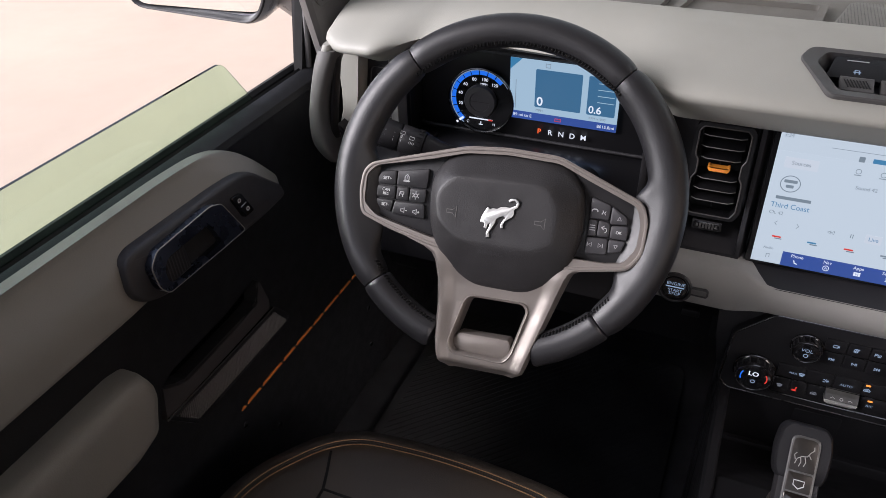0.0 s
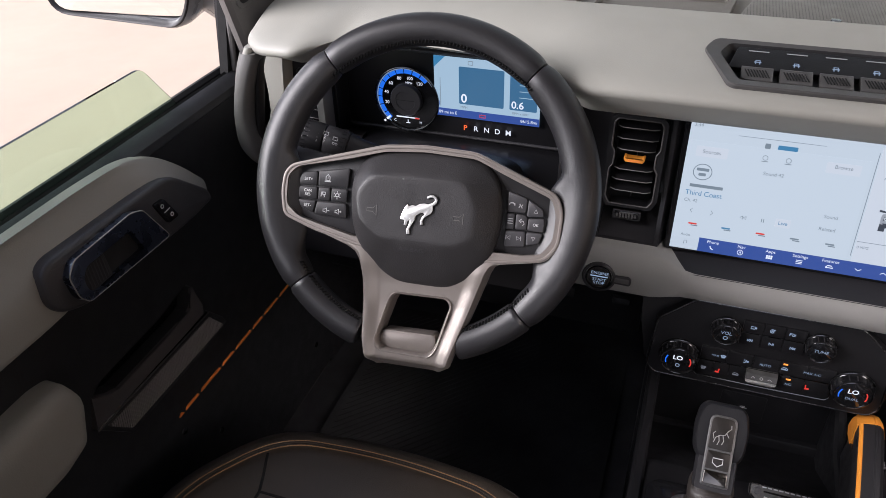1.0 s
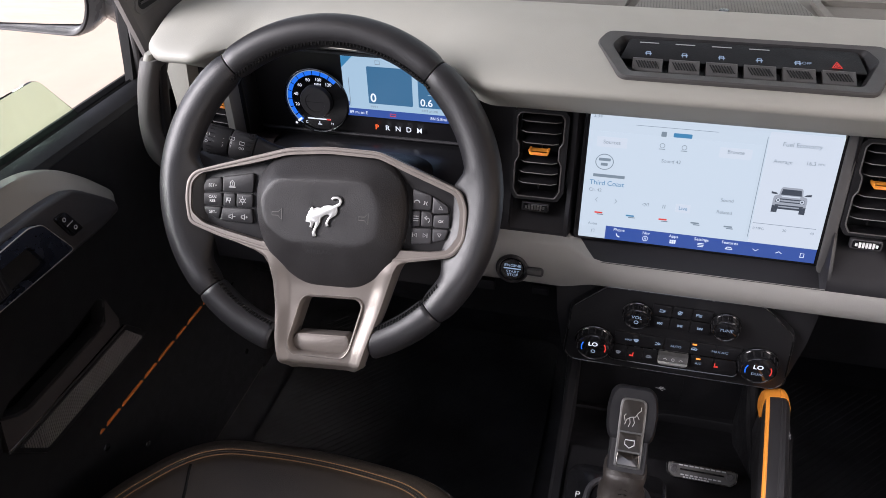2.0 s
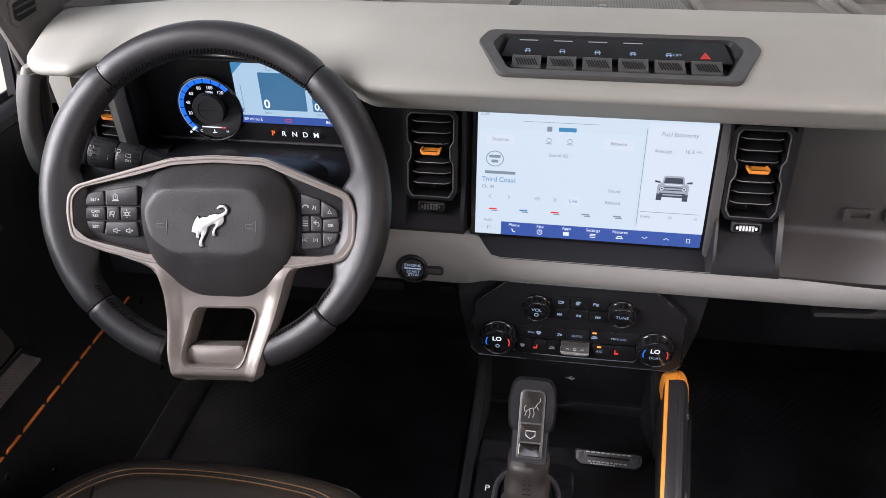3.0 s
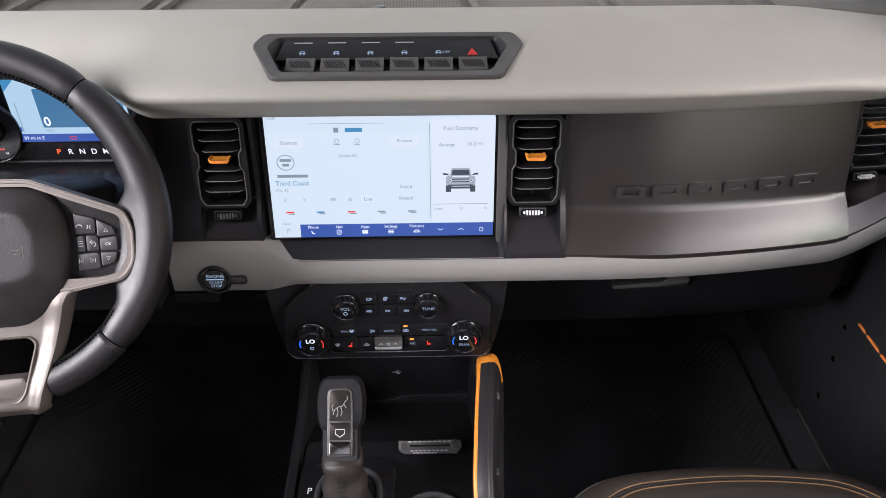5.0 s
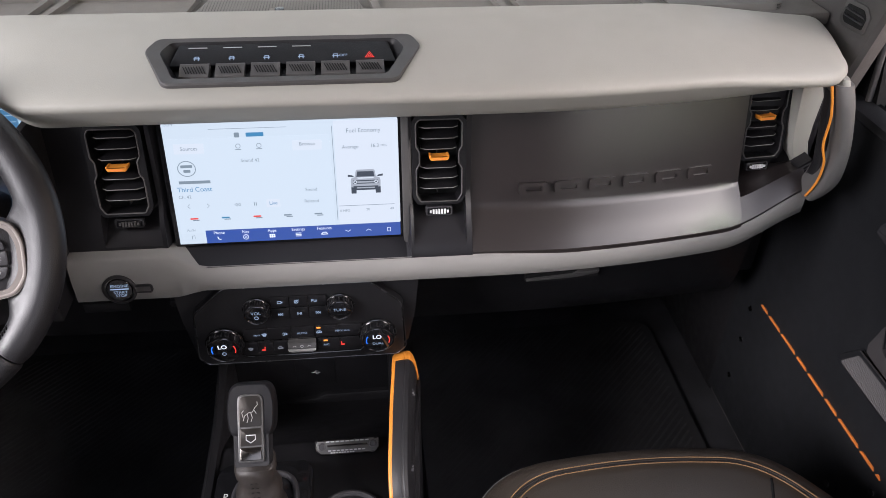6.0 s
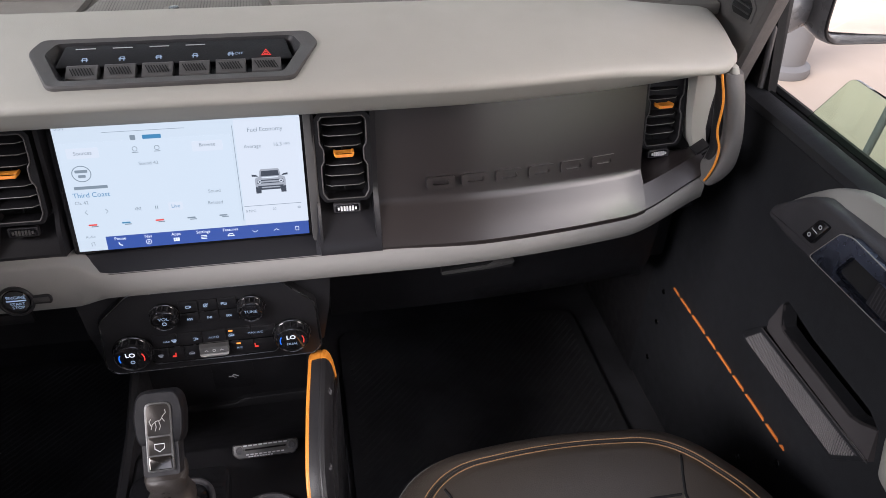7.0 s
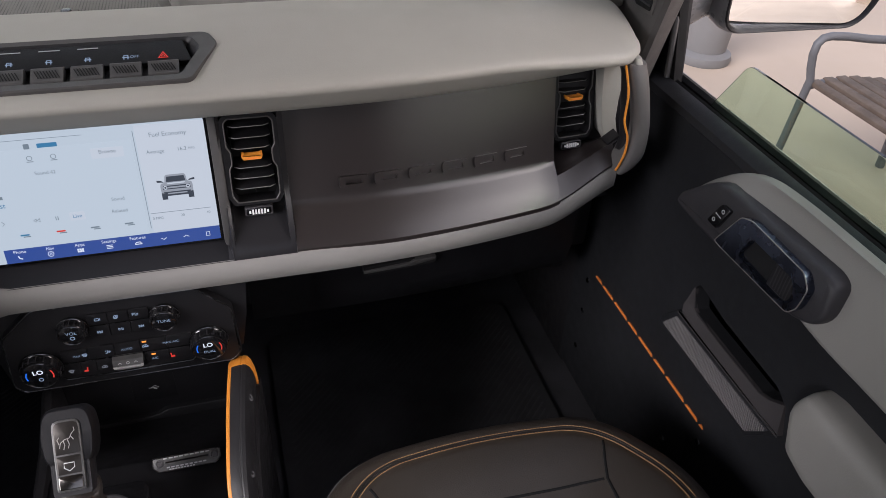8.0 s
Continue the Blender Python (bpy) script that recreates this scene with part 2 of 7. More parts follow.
def tube(path, r, n=12, caps=True, bm=None, flat=1.0, up=None, ring=False):
    """A round bar along a path; r one radius or one a point; flat squeezes it across up."""
    path = [Vector(p) for p in path]
    k = len(path)
    rings, prev = [], Vector(up) if up else None
    for i, p in enumerate(path):
        if ring:
            d = path[(i + 1) % k] - path[i - 1]
        else:
            d = path[min(i + 1, k - 1)] - path[max(i - 1, 0)]
        d.normalize()
        ref = prev if prev is not None else (Vector((0, 0, 1)) if abs(d.z) < 0.9 else Vector((1, 0, 0)))
        a = ref - d * ref.dot(d)
        a.normalize()
        if up is None:
            prev = a
        b = d.cross(a)
        rr = r[i] if isinstance(r, (list, tuple)) else r
        rings.append([p + a * rr * flat * math.sin(2 * math.pi * j / n) + b * rr * math.cos(2 * math.pi * j / n) for j in range(n)])
    if ring:
        rings.append(rings[0])
        bm = loft(rings, caps=False, bm=bm)
        bmesh.ops.remove_doubles(bm, verts=bm.verts[:], dist=1e-6)
        return bm
    return loft(rings, caps=caps, bm=bm)


def fine(pts, n=5):
    """A smooth curve through the points (Catmull-Rom)."""
    out = []
    for i in range(len(pts) - 1):
        p0, p1, p2, p3 = (Vector(pts[max(0, i - 1)]), Vector(pts[i]), Vector(pts[i + 1]), Vector(pts[min(len(pts) - 1, i + 2)]))
        for k in range(n):
            t = k / n
            out.append(tuple(0.5 * ((2 * p1) + (p2 - p0) * t + (2 * p0 - 5 * p1 + 4 * p2 - p3) * t * t + (3 * p1 - p0 - 3 * p2 + p3) * t ** 3)))
    return out + [tuple(pts[-1])]


def box(x0, x1, y0, y1, z0, z1, bevel=0.0, seg=2, bm=None):
    bm = bm or bmesh.new()
    g = bmesh.ops.create_cube(bm, size=1.0, matrix=Matrix.LocRotScale(((x0 + x1) / 2, (y0 + y1) / 2, (z0 + z1) / 2), None, (x1 - x0, y1 - y0, z1 - z0)))
    if bevel:
        es = list({e for v in g["verts"] for e in v.link_edges})
        bmesh.ops.bevel(bm, geom=es, offset=bevel, segments=seg, profile=0.5, affect="EDGES")
    return bm


def lathe(fr, prof, n=32, bm=None):
    """A turned shape about fr's n: prof is (radius, height) rows."""
    return loft([[fr.p(r * math.cos(2 * math.pi * j / n), r * math.sin(2 * math.pi * j / n), c) for j in range(n)] for r, c in prof], bm=bm)


def words(text, fr, a, b, size, material, parent, name="lettering", c=0.0006, align="CENTER", stretch=1.0, bold=0.0):
    """Lettering in Blender's own font, as a mesh."""
    cu = bpy.data.curves.new(name, "FONT")
    cu.body, cu.size, cu.align_x, cu.align_y, cu.offset = text, size, align, "CENTER", bold
    tmp = bpy.data.objects.new(name, cu)
    me = bpy.data.meshes.new_from_object(tmp)
    bpy.data.objects.remove(tmp)
    me.transform(fr.m(a, b, c) @ Matrix.Diagonal((stretch, 1, 1, 1)))
    me.materials.clear()
    me.materials.append(material)
    ob = new(name, me)
    if parent:
        ob.parent = parent
        ob.matrix_parent_inverse = parent.matrix_world.inverted()
    return ob


def slab(fr, a0, a1, b0, b1, c, material, parent, name, r=0.0, thick=0.0004, label=""):
    """A thin printed or lit mark on a face."""
    o = rect(a0, a1, b0, b1)
    return part(name, prism(fr, rounded(o, r, 3) if r else o, c - thick, c), material, parent, label, smooth=False)


def stroke(fr, pts, w, c, material, parent, name, closed=False, thick=0.0004):
    """A drawn line of width w on a face."""
    k = len(pts)
    L, R = [], []
    for i, p in enumerate(pts):
        a = Vector(pts[i - 1] if (i or closed) else p)
        b = Vector(pts[(i + 1) % k] if (i < k - 1 or closed) else p)
        d = b - a
        d = d.normalized() if d.length > 1e-9 else Vector((1, 0))
        q = Vector((-d.y, d.x)) * w / 2
        L.append(Vector(p) + q)
        R.append(Vector(p) - q)
    bm = bmesh.new()
    vl = [bm.verts.new(fr.p(q.x, q.y, c)) for q in L]
    vr = [bm.verts.new(fr.p(q.x, q.y, c)) for q in R]
    for i in range(k if closed else k - 1):
        j = (i + 1) % k
        bm.faces.new((vl[i], vl[j], vr[j], vr[i]))
    ext = bmesh.ops.extrude_face_region(bm, geom=bm.faces[:])
    bmesh.ops.translate(bm, vec=fr.n * -thick, verts=[g for g in ext["geom"] if isinstance(g, bmesh.types.BMVert)])
    return part(name, bm, material, parent, smooth=False)


# ---- ground outside ----
ground = part("ground", box(-300, 300, -300, 300, -0.2, 0.0), CONCRETE, None, smooth=False)
tagged(ground, "warm tan concrete paving around the parked car", "ground", kind="structure")

# Added wall out of view: cuts the sky light from the right.
_wall = part("wall_east", box(8.6, 9.0, -9.0, 4.5, 0.0, 6.0), SHADEWALL, None, smooth=False)
tagged(_wall, "plain brown wall, unseen, added to shade the car from the right", "wall", kind="structure")

# ---- car body ----
body = thing("car_body", "pale grey off-road car body with dark cabin lining", "car body", kind="structure")
part("floor_pan", box(-0.80, 0.80, -1.6, 1.80, 0.56, 0.62, 0.004), CARPET, body, "black carpeted cabin floor")
part("firewall", box(-0.80, 0.80, 1.72, 1.80, 0.62, 1.36, 0.004), CARPET, body)
part("tailgate", box(-0.80, 0.80, -1.66, -1.60, 0.56, 1.30, 0.004), PILLAR, body)
# Unseen roof; its rear edge is set by how much sky light enters.
part("roof", box(-0.78, 0.78, -0.30, 1.16, 1.86, 1.92, 0.02), HEADLINER, body, "pale grey roof panel, unseen, cut short to let in light from behind")
part("windscreen_header", box(-0.70, 0.70, 1.05, 1.15, 1.81, 1.86, 0.01), HEADLINER, body)
part("bonnet", box(-0.80, 0.80, 1.82, 3.0, 1.16, 1.24, 0.03), PAINT, body, "pale grey painted bonnet")
for s in (-1, 1):
    # windscreen pillar, rear pillars, quarter walls and the lower sill
    _r, o = [], 0.0 if s > 0 else 0.017
    for z in (1.29, 1.40, 1.52, 1.70, 1.875):
        y0 = 1.238 - 0.33 * (z - 1.40)
        _r.append([Vector((s * x, y0 + y, z)) for x, y in ((0.705 + o, 0.012), (0.708 + o, 0.004), (0.715 + o, 0.0), (0.745 + o * 0.5, 0.016), (0.772, 0.050), (0.80, 0.09), (0.80, 0.26), (0.705 + o, 0.26))])
    part("windscreen_pillar", loft(_r), PILLAR, body, "grey windscreen pillar trim", angle=35)
    part("middle_pillar", box(s * 0.76 - 0.04, s * 0.76 + 0.04, -0.20, -0.06, 0.6, 1.88, 0.02), PILLAR, body)
    part("rear_post", box(s * 0.76 - 0.05, s * 0.76 + 0.05, -1.62, -1.36, 0.6, 1.29, 0.02), PILLAR, body)
    part("quarter_panel", box(s * 0.79 - 0.03, s * 0.79 + 0.03, -1.36, -0.20, 0.56, 1.29, 0.02), PILLAR, body)
    part("sill", box(s * 0.79 - 0.03, s * 0.79 + 0.03, -0.06, 1.75, 0.50, 0.66, 0.01), PILLAR, body)
    part("kick_panel", box(s * 0.768 - 0.012, s * 0.768 + 0.012, 1.40, 1.74, 0.6, 1.34, 0.005), BLACK, body)
    part("wing", box(s * 0.84 - 0.04, s * 0.84 + 0.04, 1.44, 2.95, 0.55, 1.22, 0.03), PAINT, body)

    for y in (2.35, -0.95):
        W = Fr((s * 0.80, y, 0.40), (0, 1, 0), (0, 0, 1))
        part("tyre", lathe(W, [(0.23, -0.13), (0.36, -0.13), (0.40, -0.10), (0.405, 0.0), (0.40, 0.10), (0.36, 0.13), (0.23, 0.13)], 32), RUBBER, body, "black off-road tyre")
        part("wheel_rim", lathe(W, [(0.23, -0.12), (0.20, -0.05), (0.06, -0.03), (0.06, 0.03), (0.20, 0.05), (0.23, 0.12)], 32), IRON, body, "grey wheel rim")
part("nose_panel", box(-0.80, 0.80, 2.93, 3.02, 0.55, 1.20, 0.03), PAINT, body)

windscreen = thing("windscreen", "clear laminated car windscreen above the dashboard", "windscreen", (0, 1.7, 1.36), kind="structure")
_bm = bmesh.new()
loft([[Vector((s * 0.70, 1.66, 1.40)) for s in (-1, 1)] + [Vector((s * 0.70, 1.655, 1.396)) for s in (1, -1)],
      [Vector((s * 0.69, 1.145, 1.85)) for s in (-1, 1)] + [Vector((s * 0.69, 1.14, 1.846)) for s in (1, -1)]], bm=_bm)
_p = part("pane", _bm, CLEAR, windscreen, smooth=False)
_p.visible_shadow = False

# ---- dashboard ----
dash = thing("dashboard", "grey soft-topped dashboard with matt black fascia", "dashboard", (0, 1.3, 1.0))


def bow(x):
    return 0.31 * max(0.0, abs(x) - 0.25) ** 2


def brow(x):
    return S(-0.600, -0.545, x) * (1 - S(-0.33, -0.235, x))


def pad_ring(x, k=1.0):
    b, e = brow(x), 0.020 * S(0.45, 0.70, abs(x))
    yF, zC, zL = 1.128 + bow(x) + 0.055 * b + 0.034 * max(0.0, (abs(x) - 0.630) / 0.054) ** 2, 1.405 - e, 1.362 + 0.033 * b
    yL = yF + 0.032 - 0.022 * b
    yb, zb = 1.318, 1.430 - e
    run = lambda f: (yb + (yF + 0.020 - yb) * f, zb + (zC + 0.004 - zb) * f ** 1.7)
    pts = [(1.318, 1.350), (1.318, 1.424 - e), (1.312, 1.430 - e), *[run(i / 16) for i in range(1, 17)],
           (yF + 0.010, zC + 0.0010), (yF + 0.003, zC - 0.003), (yF, zC - 0.008 + 0.004 * b), (yF + 0.003, zC - 0.014 + 0.010 * b),
           (yL - 0.004, zL + 0.006 - 0.003 * b), (yL, zL), (yL + 0.005, zL - 0.002), (yL + 0.06, zL - 0.006)]
    cy, cz = 1.25, 1.385 - e
    return [Vector((x, cy + (y - cy) * k, cz + (z - cz) * k)) for y, z in pts]


_xs = [-0.66 + 1.32 * i / 176 for i in range(177)]
_rings = [pad_ring(x) for x in _xs]
for r in _rings:
    for v in r:
        v.x -= 0.017 * S(0.50, 0.66, -v.x)
_ends = [(0.668, 0.985), (0.676, 0.95), (0.681, 0.88), (0.684, 0.75)]
_rings = [[v - Vector((0.017, 0, 0)) for v in pad_ring(-x, k)] for x, k in _ends[::-1]] + _rings + [pad_ring(x, k) for x, k in _ends]
_bm = loft(_rings)


def in_bank(c):
    b = c.y - 1.180
    return -0.026 < b < 0.053 and c.z > 1.385 and abs(c.x - 0.0125) < (0.1115 + 0.0255 * (b + 0.026) / 0.058 if b < 0.032 else 0.137 - 0.009 * (b - 0.032) / 0.022)


_cut = [f for f in _bm.faces if in_bank(f.calc_center_median())]
bmesh.ops.delete(_bm, geom=_cut, context="FACES")
part("upper_pad", _bm, PAD, dash, "light grey soft vinyl dash pad", angle=60)

# cowl deck behind the pad
part("cowl_deck", box(-0.702, 0.702, 1.318, 1.76, 1.395, 1.412, 0.004), DECK, dash, "grey plastic cowl with grilles and trays")
DECKF = Fr((0, 1.318, 1.412), (1, 0, 0), (0, 1, 0))


def fascia_ring(x, back=0.0, low=0.0):
    y0, lf = bow(x), 1 - S(-0.150, -0.105, x)
    pts = [(1.30, 1.36), (1.207 + y0 + back, 1.36), (1.199 + y0 + back, 1.30), (1.193 + y0 + back, 1.252), (1.189 + y0 + back, 1.238), (1.180 + y0 + back + 0.008 * low, 1.225 - 0.024 * low),
           (1.158 + y0 + 0.025 * low + 0.014 * lf, 1.192 - 0.005 * low + 0.004 * lf), (1.150 + y0 + 0.022 * lf, 1.176), (1.150 + y0 + 0.022 * lf, 1.150), (1.30, 1.150)]
    return [Vector((x, y, z)) for y, z in pts]


def fascia_run(cols, shift=0.0):
    return loft([[v + Vector((0, shift, 0)) for v in fascia_ring(x, b, l)] for x, b, l in cols])


FASCIA = [(-0.262, 0, 0), (-0.219, 0, 0), (-0.2185, 0.035, 0), (-0.1525, 0.035, 0), (-0.152, 0, 0), (-0.147, 0, 0), (-0.1405, 0.012, 1), (-0.125, 0.012, 1), (-0.11, 0.012, 1), (-0.10, 0.012, 1), (0.140, 0.012, 1),
          (0.146, -0.004, 0), (0.1495, -0.002, 0), (0.150, 0.035, 0), (0.214, 0.035, 0), (0.2145, -0.002, 0), (0.221, 0, 0)]
part("centre_fascia", fascia_run(FASCIA), BLACK_SLICK, dash, angle=50)
def panel_ring(x):
    """Flat upper face leaning back, a crease under the badge, then a flared lower lip."""
    y0, up = bow(x) - 0.005 * S(0.2213, 0.36, x), 0.046 * S(0.555, 0.690, x)
    pts = [(1.30, 1.36), (1.2245 + y0, 1.36), (1.2093 + y0, 1.30), (1.1958 + y0, 1.248), (1.1905 + y0, 1.2275 + 0.3 * up), (1.1885 + y0, 1.2215 + 0.45 * up), (1.184 + y0, 1.2165 + 0.6 * up), (1.172 + y0, 1.2060 + 0.8 * up), (1.1580 + y0, 1.1895 + 0.95 * up), (1.1508 + y0, 1.1792 + up), (1.1508 + y0, 1.1765 + up), (1.1530 + y0, 1.150), (1.30, 1.150)]
    return [Vector((x, y, z)) for y, z in pts]


part("passenger_panel", loft([panel_ring(0.2213 + 0.3597 * i / 24) for i in range(25)]), BLACK_SATIN, dash, "satin black passenger fascia panel", angle=24)

# grey lower trim band
def trim_ring(x):
    w = 1 - S(-0.150, -0.105, x)
    r = S(0.555, 0.690, x)
    top, bot = 1.1765 + 0.0155 * w + 0.046 * r, 1.142 - 0.015 * w + 0.040 * r
    y0 = 1.143 + bow(x) + 0.008 * w
    pts = [(y0 + 0.05, bot), (y0 + 0.006, bot), (y0 + 0.001, bot + 0.004), (y0, (top + bot) / 2), (y0 + 0.003, top - 0.004), (y0 + 0.008, top), (y0 + 0.05, top)]
    return [Vector((x, y, z)) for y, z in pts]


part("lower_trim", loft([trim_ring(-0.262 + 0.932 * i / 80) for i in range(81)]), TRIM, dash, "grey plastic trim band under the fascia", angle=50)

# end niches with their shelf
for s in (-1, 1):
    o = 0.580 if s > 0 else 0.60
    part("niche_back", box(min(s * o, s * 0.70), max(s * o, s * 0.70), 1.262, 1.30, 1.15, 1.37, 0.002), BLACK, dash)
    sh = [[Vector((s * x, y, z)) for y, z in ((1.275, 1.236), (1.262, 1.236), (1.20 + 0.3 * (x - 0.57), 1.196 + 0.25 * (x - 0.57)), (1.185 + 0.3 * (x - 0.57), 1.178 + 0.25 * (x - 0.57)), (1.275, 1.16))] for x in (0.566, 0.60, 0.64, 0.68)]
    if s > 0:
        sh = []
        for i in range(9):
            x = 0.5795 + 0.0885 * i / 8
            y0, up = bow(x) - 0.005, 0.046 * S(0.555, 0.690, x)
            sh.append([Vector((x, y, z)) for y, z in ((1.290, 1.224), (max(1.262, 1.20 + y0), 1.224), (1.196 + y0, 1.2060 + 0.75 * up), (1.184 + y0, 1.2035 + 0.8 * up), (1.178 + y0, 1.2050 + 0.8 * up), (1.172 + y0, 1.2060 + 0.8 * up), (1.1580 + y0, 1.1895 + 0.95 * up), (1.1508 + y0, 1.1792 + up), (1.1508 + y0, 1.1765 + up), (1.290, 1.150))])
    part("niche_shelf", loft(sh), BLACK_SATIN, dash, angle=24)

# lower dash: knee panel, glove box and centre stack
def knee_ring(x, s):
    y0 = bow(x)
    pts = [(1.42, 1.145), (1.175 + y0, 1.145), (1.262 + y0 * 0.5, 1.130), (1.274 + y0 * 0.5, 1.118), (1.280 + y0 * 0.5, 1.06), (1.286 + y0 * 0.5, 0.99), (1.300 + y0 * 0.5, 0.945), (1.34, 0.93), (1.42, 0.93)]
    return [Vector((x, y, z)) for y, z in pts]


part("glove_box", loft([knee_ring(0.155 + 0.53 * i / 12, 1) for i in range(13)]), BLACK_DEEP, dash, "black glove box lid", angle=50)
part("knee_panel", loft([knee_ring(-0.685 + 0.53 * i / 12, -1) for i in range(13)]), BLACK_DEEP, dash, angle=50)
part("console_face", loft([[Vector((s * w, y, z)) for s, w in ((-1, wa), (1, wa))] + [Vector((0.15, 1.35, z)), Vector((-0.15, 1.35, z))]
                           for z, y, wa in ((1.160, 1.175, 0.155), (1.135, 1.168, 0.155), (1.08, 1.164, 0.150), (1.03, 1.160, 0.140), (1.015, 1.175, 0.135), (1.005, 1.20, 0.130))]), BLACK_DEEP, dash, angle=50)
part("under_dash", box(-0.74, 0.74, 1.36, 1.74, 0.95, 1.34, 0.01), BLACK, dash)

# ---- steering wheel ----
# WF lies in the plane of the rim, its origin at the rim's centre
_la, _ya = radians(29.9), radians(5.8)
WF = Fr((-0.3952, 1.0451, 1.2988), (math.cos(_ya), math.sin(_ya), 0), (-math.sin(_ya) * math.sin(_la), math.cos(_ya) * math.sin(_la), math.cos(_la)))
wheel = thing("steering_wheel", "black leather steering wheel with satin silver spokes", "steering wheel", tuple(WF.p(0, 0, -0.04)))


def rim_piece(a0, a1, n, swell=0.0):
    """A length of the leather rim; it thickens inwards where the side spokes meet it."""
    rings = []
    for i in range(n + 1):
        deg = a0 + (a1 - a0) * i / n
        a = radians(deg)
        edge = min(i, n - i)
        k = 1.0 if edge > 1 else (0.965 if edge == 1 else 0.90)
        rr = 0.0176 + swell * (math.sin(math.pi * i / n) ** 0.5 if 0 < i < n else 0)
        w = (deg + 180) % 360 - 180
        w = w if abs(w) < 90 else math.copysign(180, w) - w
        boss = 0.013 * S(-34, -22, w) * (1 - S(5, 13, w))
        d = WF.u * math.cos(a) + WF.v * math.sin(a)
        c = WF.o + d * 0.1697
        ring = []
        for j in range(20):
            x, y = math.cos(2 * math.pi * j / 20), math.sin(2 * math.pi * j / 20)
            ring.append(c + d * (rr * k * x + (boss * x if x < 0 else 0)) + WF.n * (0.0165 * k * y * (1 + 0.70 * (boss / 0.013) * min(0.0, x))))
        rings.append(ring)
    return loft(rings)


for a0, a1, sw in ((49.5, 130.5, 0), (130.5, 221.5, 0.002), (221.5, 251.5, 0), (288.5, 315, 0), (315, 409.5, 0.002)):
    part("rim", rim_piece(a0 + 0.25, a1 - 0.25, 44, sw), RIMLEATHER, wheel, "black leather rim wrap")


def polar(outline, cx, cy, n=96):
    """An outline taken again at n even angles about (cx, cy)."""
    k, out = len(outline), []
    for i in range(n):
        a = 2 * math.pi * i / n
        dx, dy, best = math.cos(a), math.sin(a), 0.0
        for j in range(k):
            (x0, y0), (x1, y1) = outline[j], outline[(j + 1) % k]
            ex, ey = x1 - x0, y1 - y0
            den = dx * ey - dy * ex
            if abs(den) > 1e-12:
                t = ((x0 - cx) * ey - (y0 - cy) * ex) / den
                q = ((x0 - cx) * dy - (y0 - cy) * dx) / den
                if -1e-6 <= q <= 1 + 1e-6 and t > best:
                    best = t
        out.append((cx + dx * best, cy + dy * best))
    return out


# airbag cover: sloping flanks round a flat plateau
AIR = rounded([(-0.0725, 0.016), (-0.055, 0.0385), (-0.020, 0.0460), (0.034, 0.0460), (0.066, 0.0395), (0.085, 0.018), (0.0920, -0.014), (0.0880, -0.050), (0.073, -0.082), (0.044, -0.1035), (-0.022, -0.1025), (-0.050, -0.082), (-0.0690, -0.050), (-0.0745, -0.014)], 0.016, 4)
PLATEAU = rounded([(-0.064, -0.008), (-0.047, 0.0125), (0.050, 0.0130), (0.0625, -0.010), (0.0610, -0.043), (0.043, -0.0530), (-0.034, -0.0525), (-0.058, -0.036)], 0.009, 4)
_po, _pi = polar(AIR, 0.006, -0.025), polar(PLATEAU, 0.006, -0.025)


def air_c(y):
    """Height of the cover's edge: the top and the foot lie farther back."""
    return 0.0105 - 0.012 * S(0.0, 0.046, y) - 0.010 * S(-0.055, -0.104, y)


def air_ring(f, c, k=1.0):
    """A ring a share f of the way from the edge to the plateau; c from the edge (0) to the plateau (1)."""
    ring = []
    for (x0, y0), (x1, y1) in zip(_po, _pi):
        x, y = x0 + (x1 - x0) * f, y0 + (y1 - y0) * f
        h = air_c(y0)
        ring.append(WF.p(0.006 + (x - 0.006) * k, -0.025 + (y + 0.025) * k, h + (0.0268 - h) * c))
    return ring


_rings = [[WF.p(x, y, -0.026) for x, y in _po], air_ring(0, -0.25), air_ring(0.0, 0.0), air_ring(0.05, 0.14), air_ring(0.16, 0.30), air_ring(0.36, 0.50), air_ring(0.60, 0.71), air_ring(0.80, 0.87), air_ring(0.93, 0.965), air_ring(1.0, 0.99), air_ring(1.0, 0.999, 0.94), air_ring(1.0, 0.99, 0.82), air_ring(1.0, 0.975, 0.60), air_ring(1.0, 0.97, 0.3), air_ring(1.0, 0.97, 0.05)]
airbag = part("airbag_cover", loft(_rings), AIRBAG, wheel, "black grained airbag cover", angle=60)

# ---- touchscreen ----
SF = Fr((0, 1.1935, 1.266), (1, 0, 0), (0, 0.0285, 0.15))
touch = thing("touchscreen", "wide lit touchscreen showing the radio page", "touchscreen", tuple(SF.p(0, -0.076)))
part("housing", prism(SF, rounded(rect(-0.1395, 0.1395, -0.079, 0.085), 0.003), -0.011, 0.0008, 0.0005), GLOSS, touch)
LCD = glow("lcd_page", (0.78, 0.92, 1.0), 0.470)
page = slab(SF, -0.1335, 0.1335, -0.0755, 0.076, 0.0016, LCD, touch, "screen_page", label="lit pale blue screen page")

# ---- climate panel ----
CF = Fr((0, 1.157, 1.083), (1, 0, 0), (0, 0.06, 1))
climate = thing("climate_panel", "black climate and audio control panel with four knobs", "control panel", tuple(CF.p(0, -0.06)))
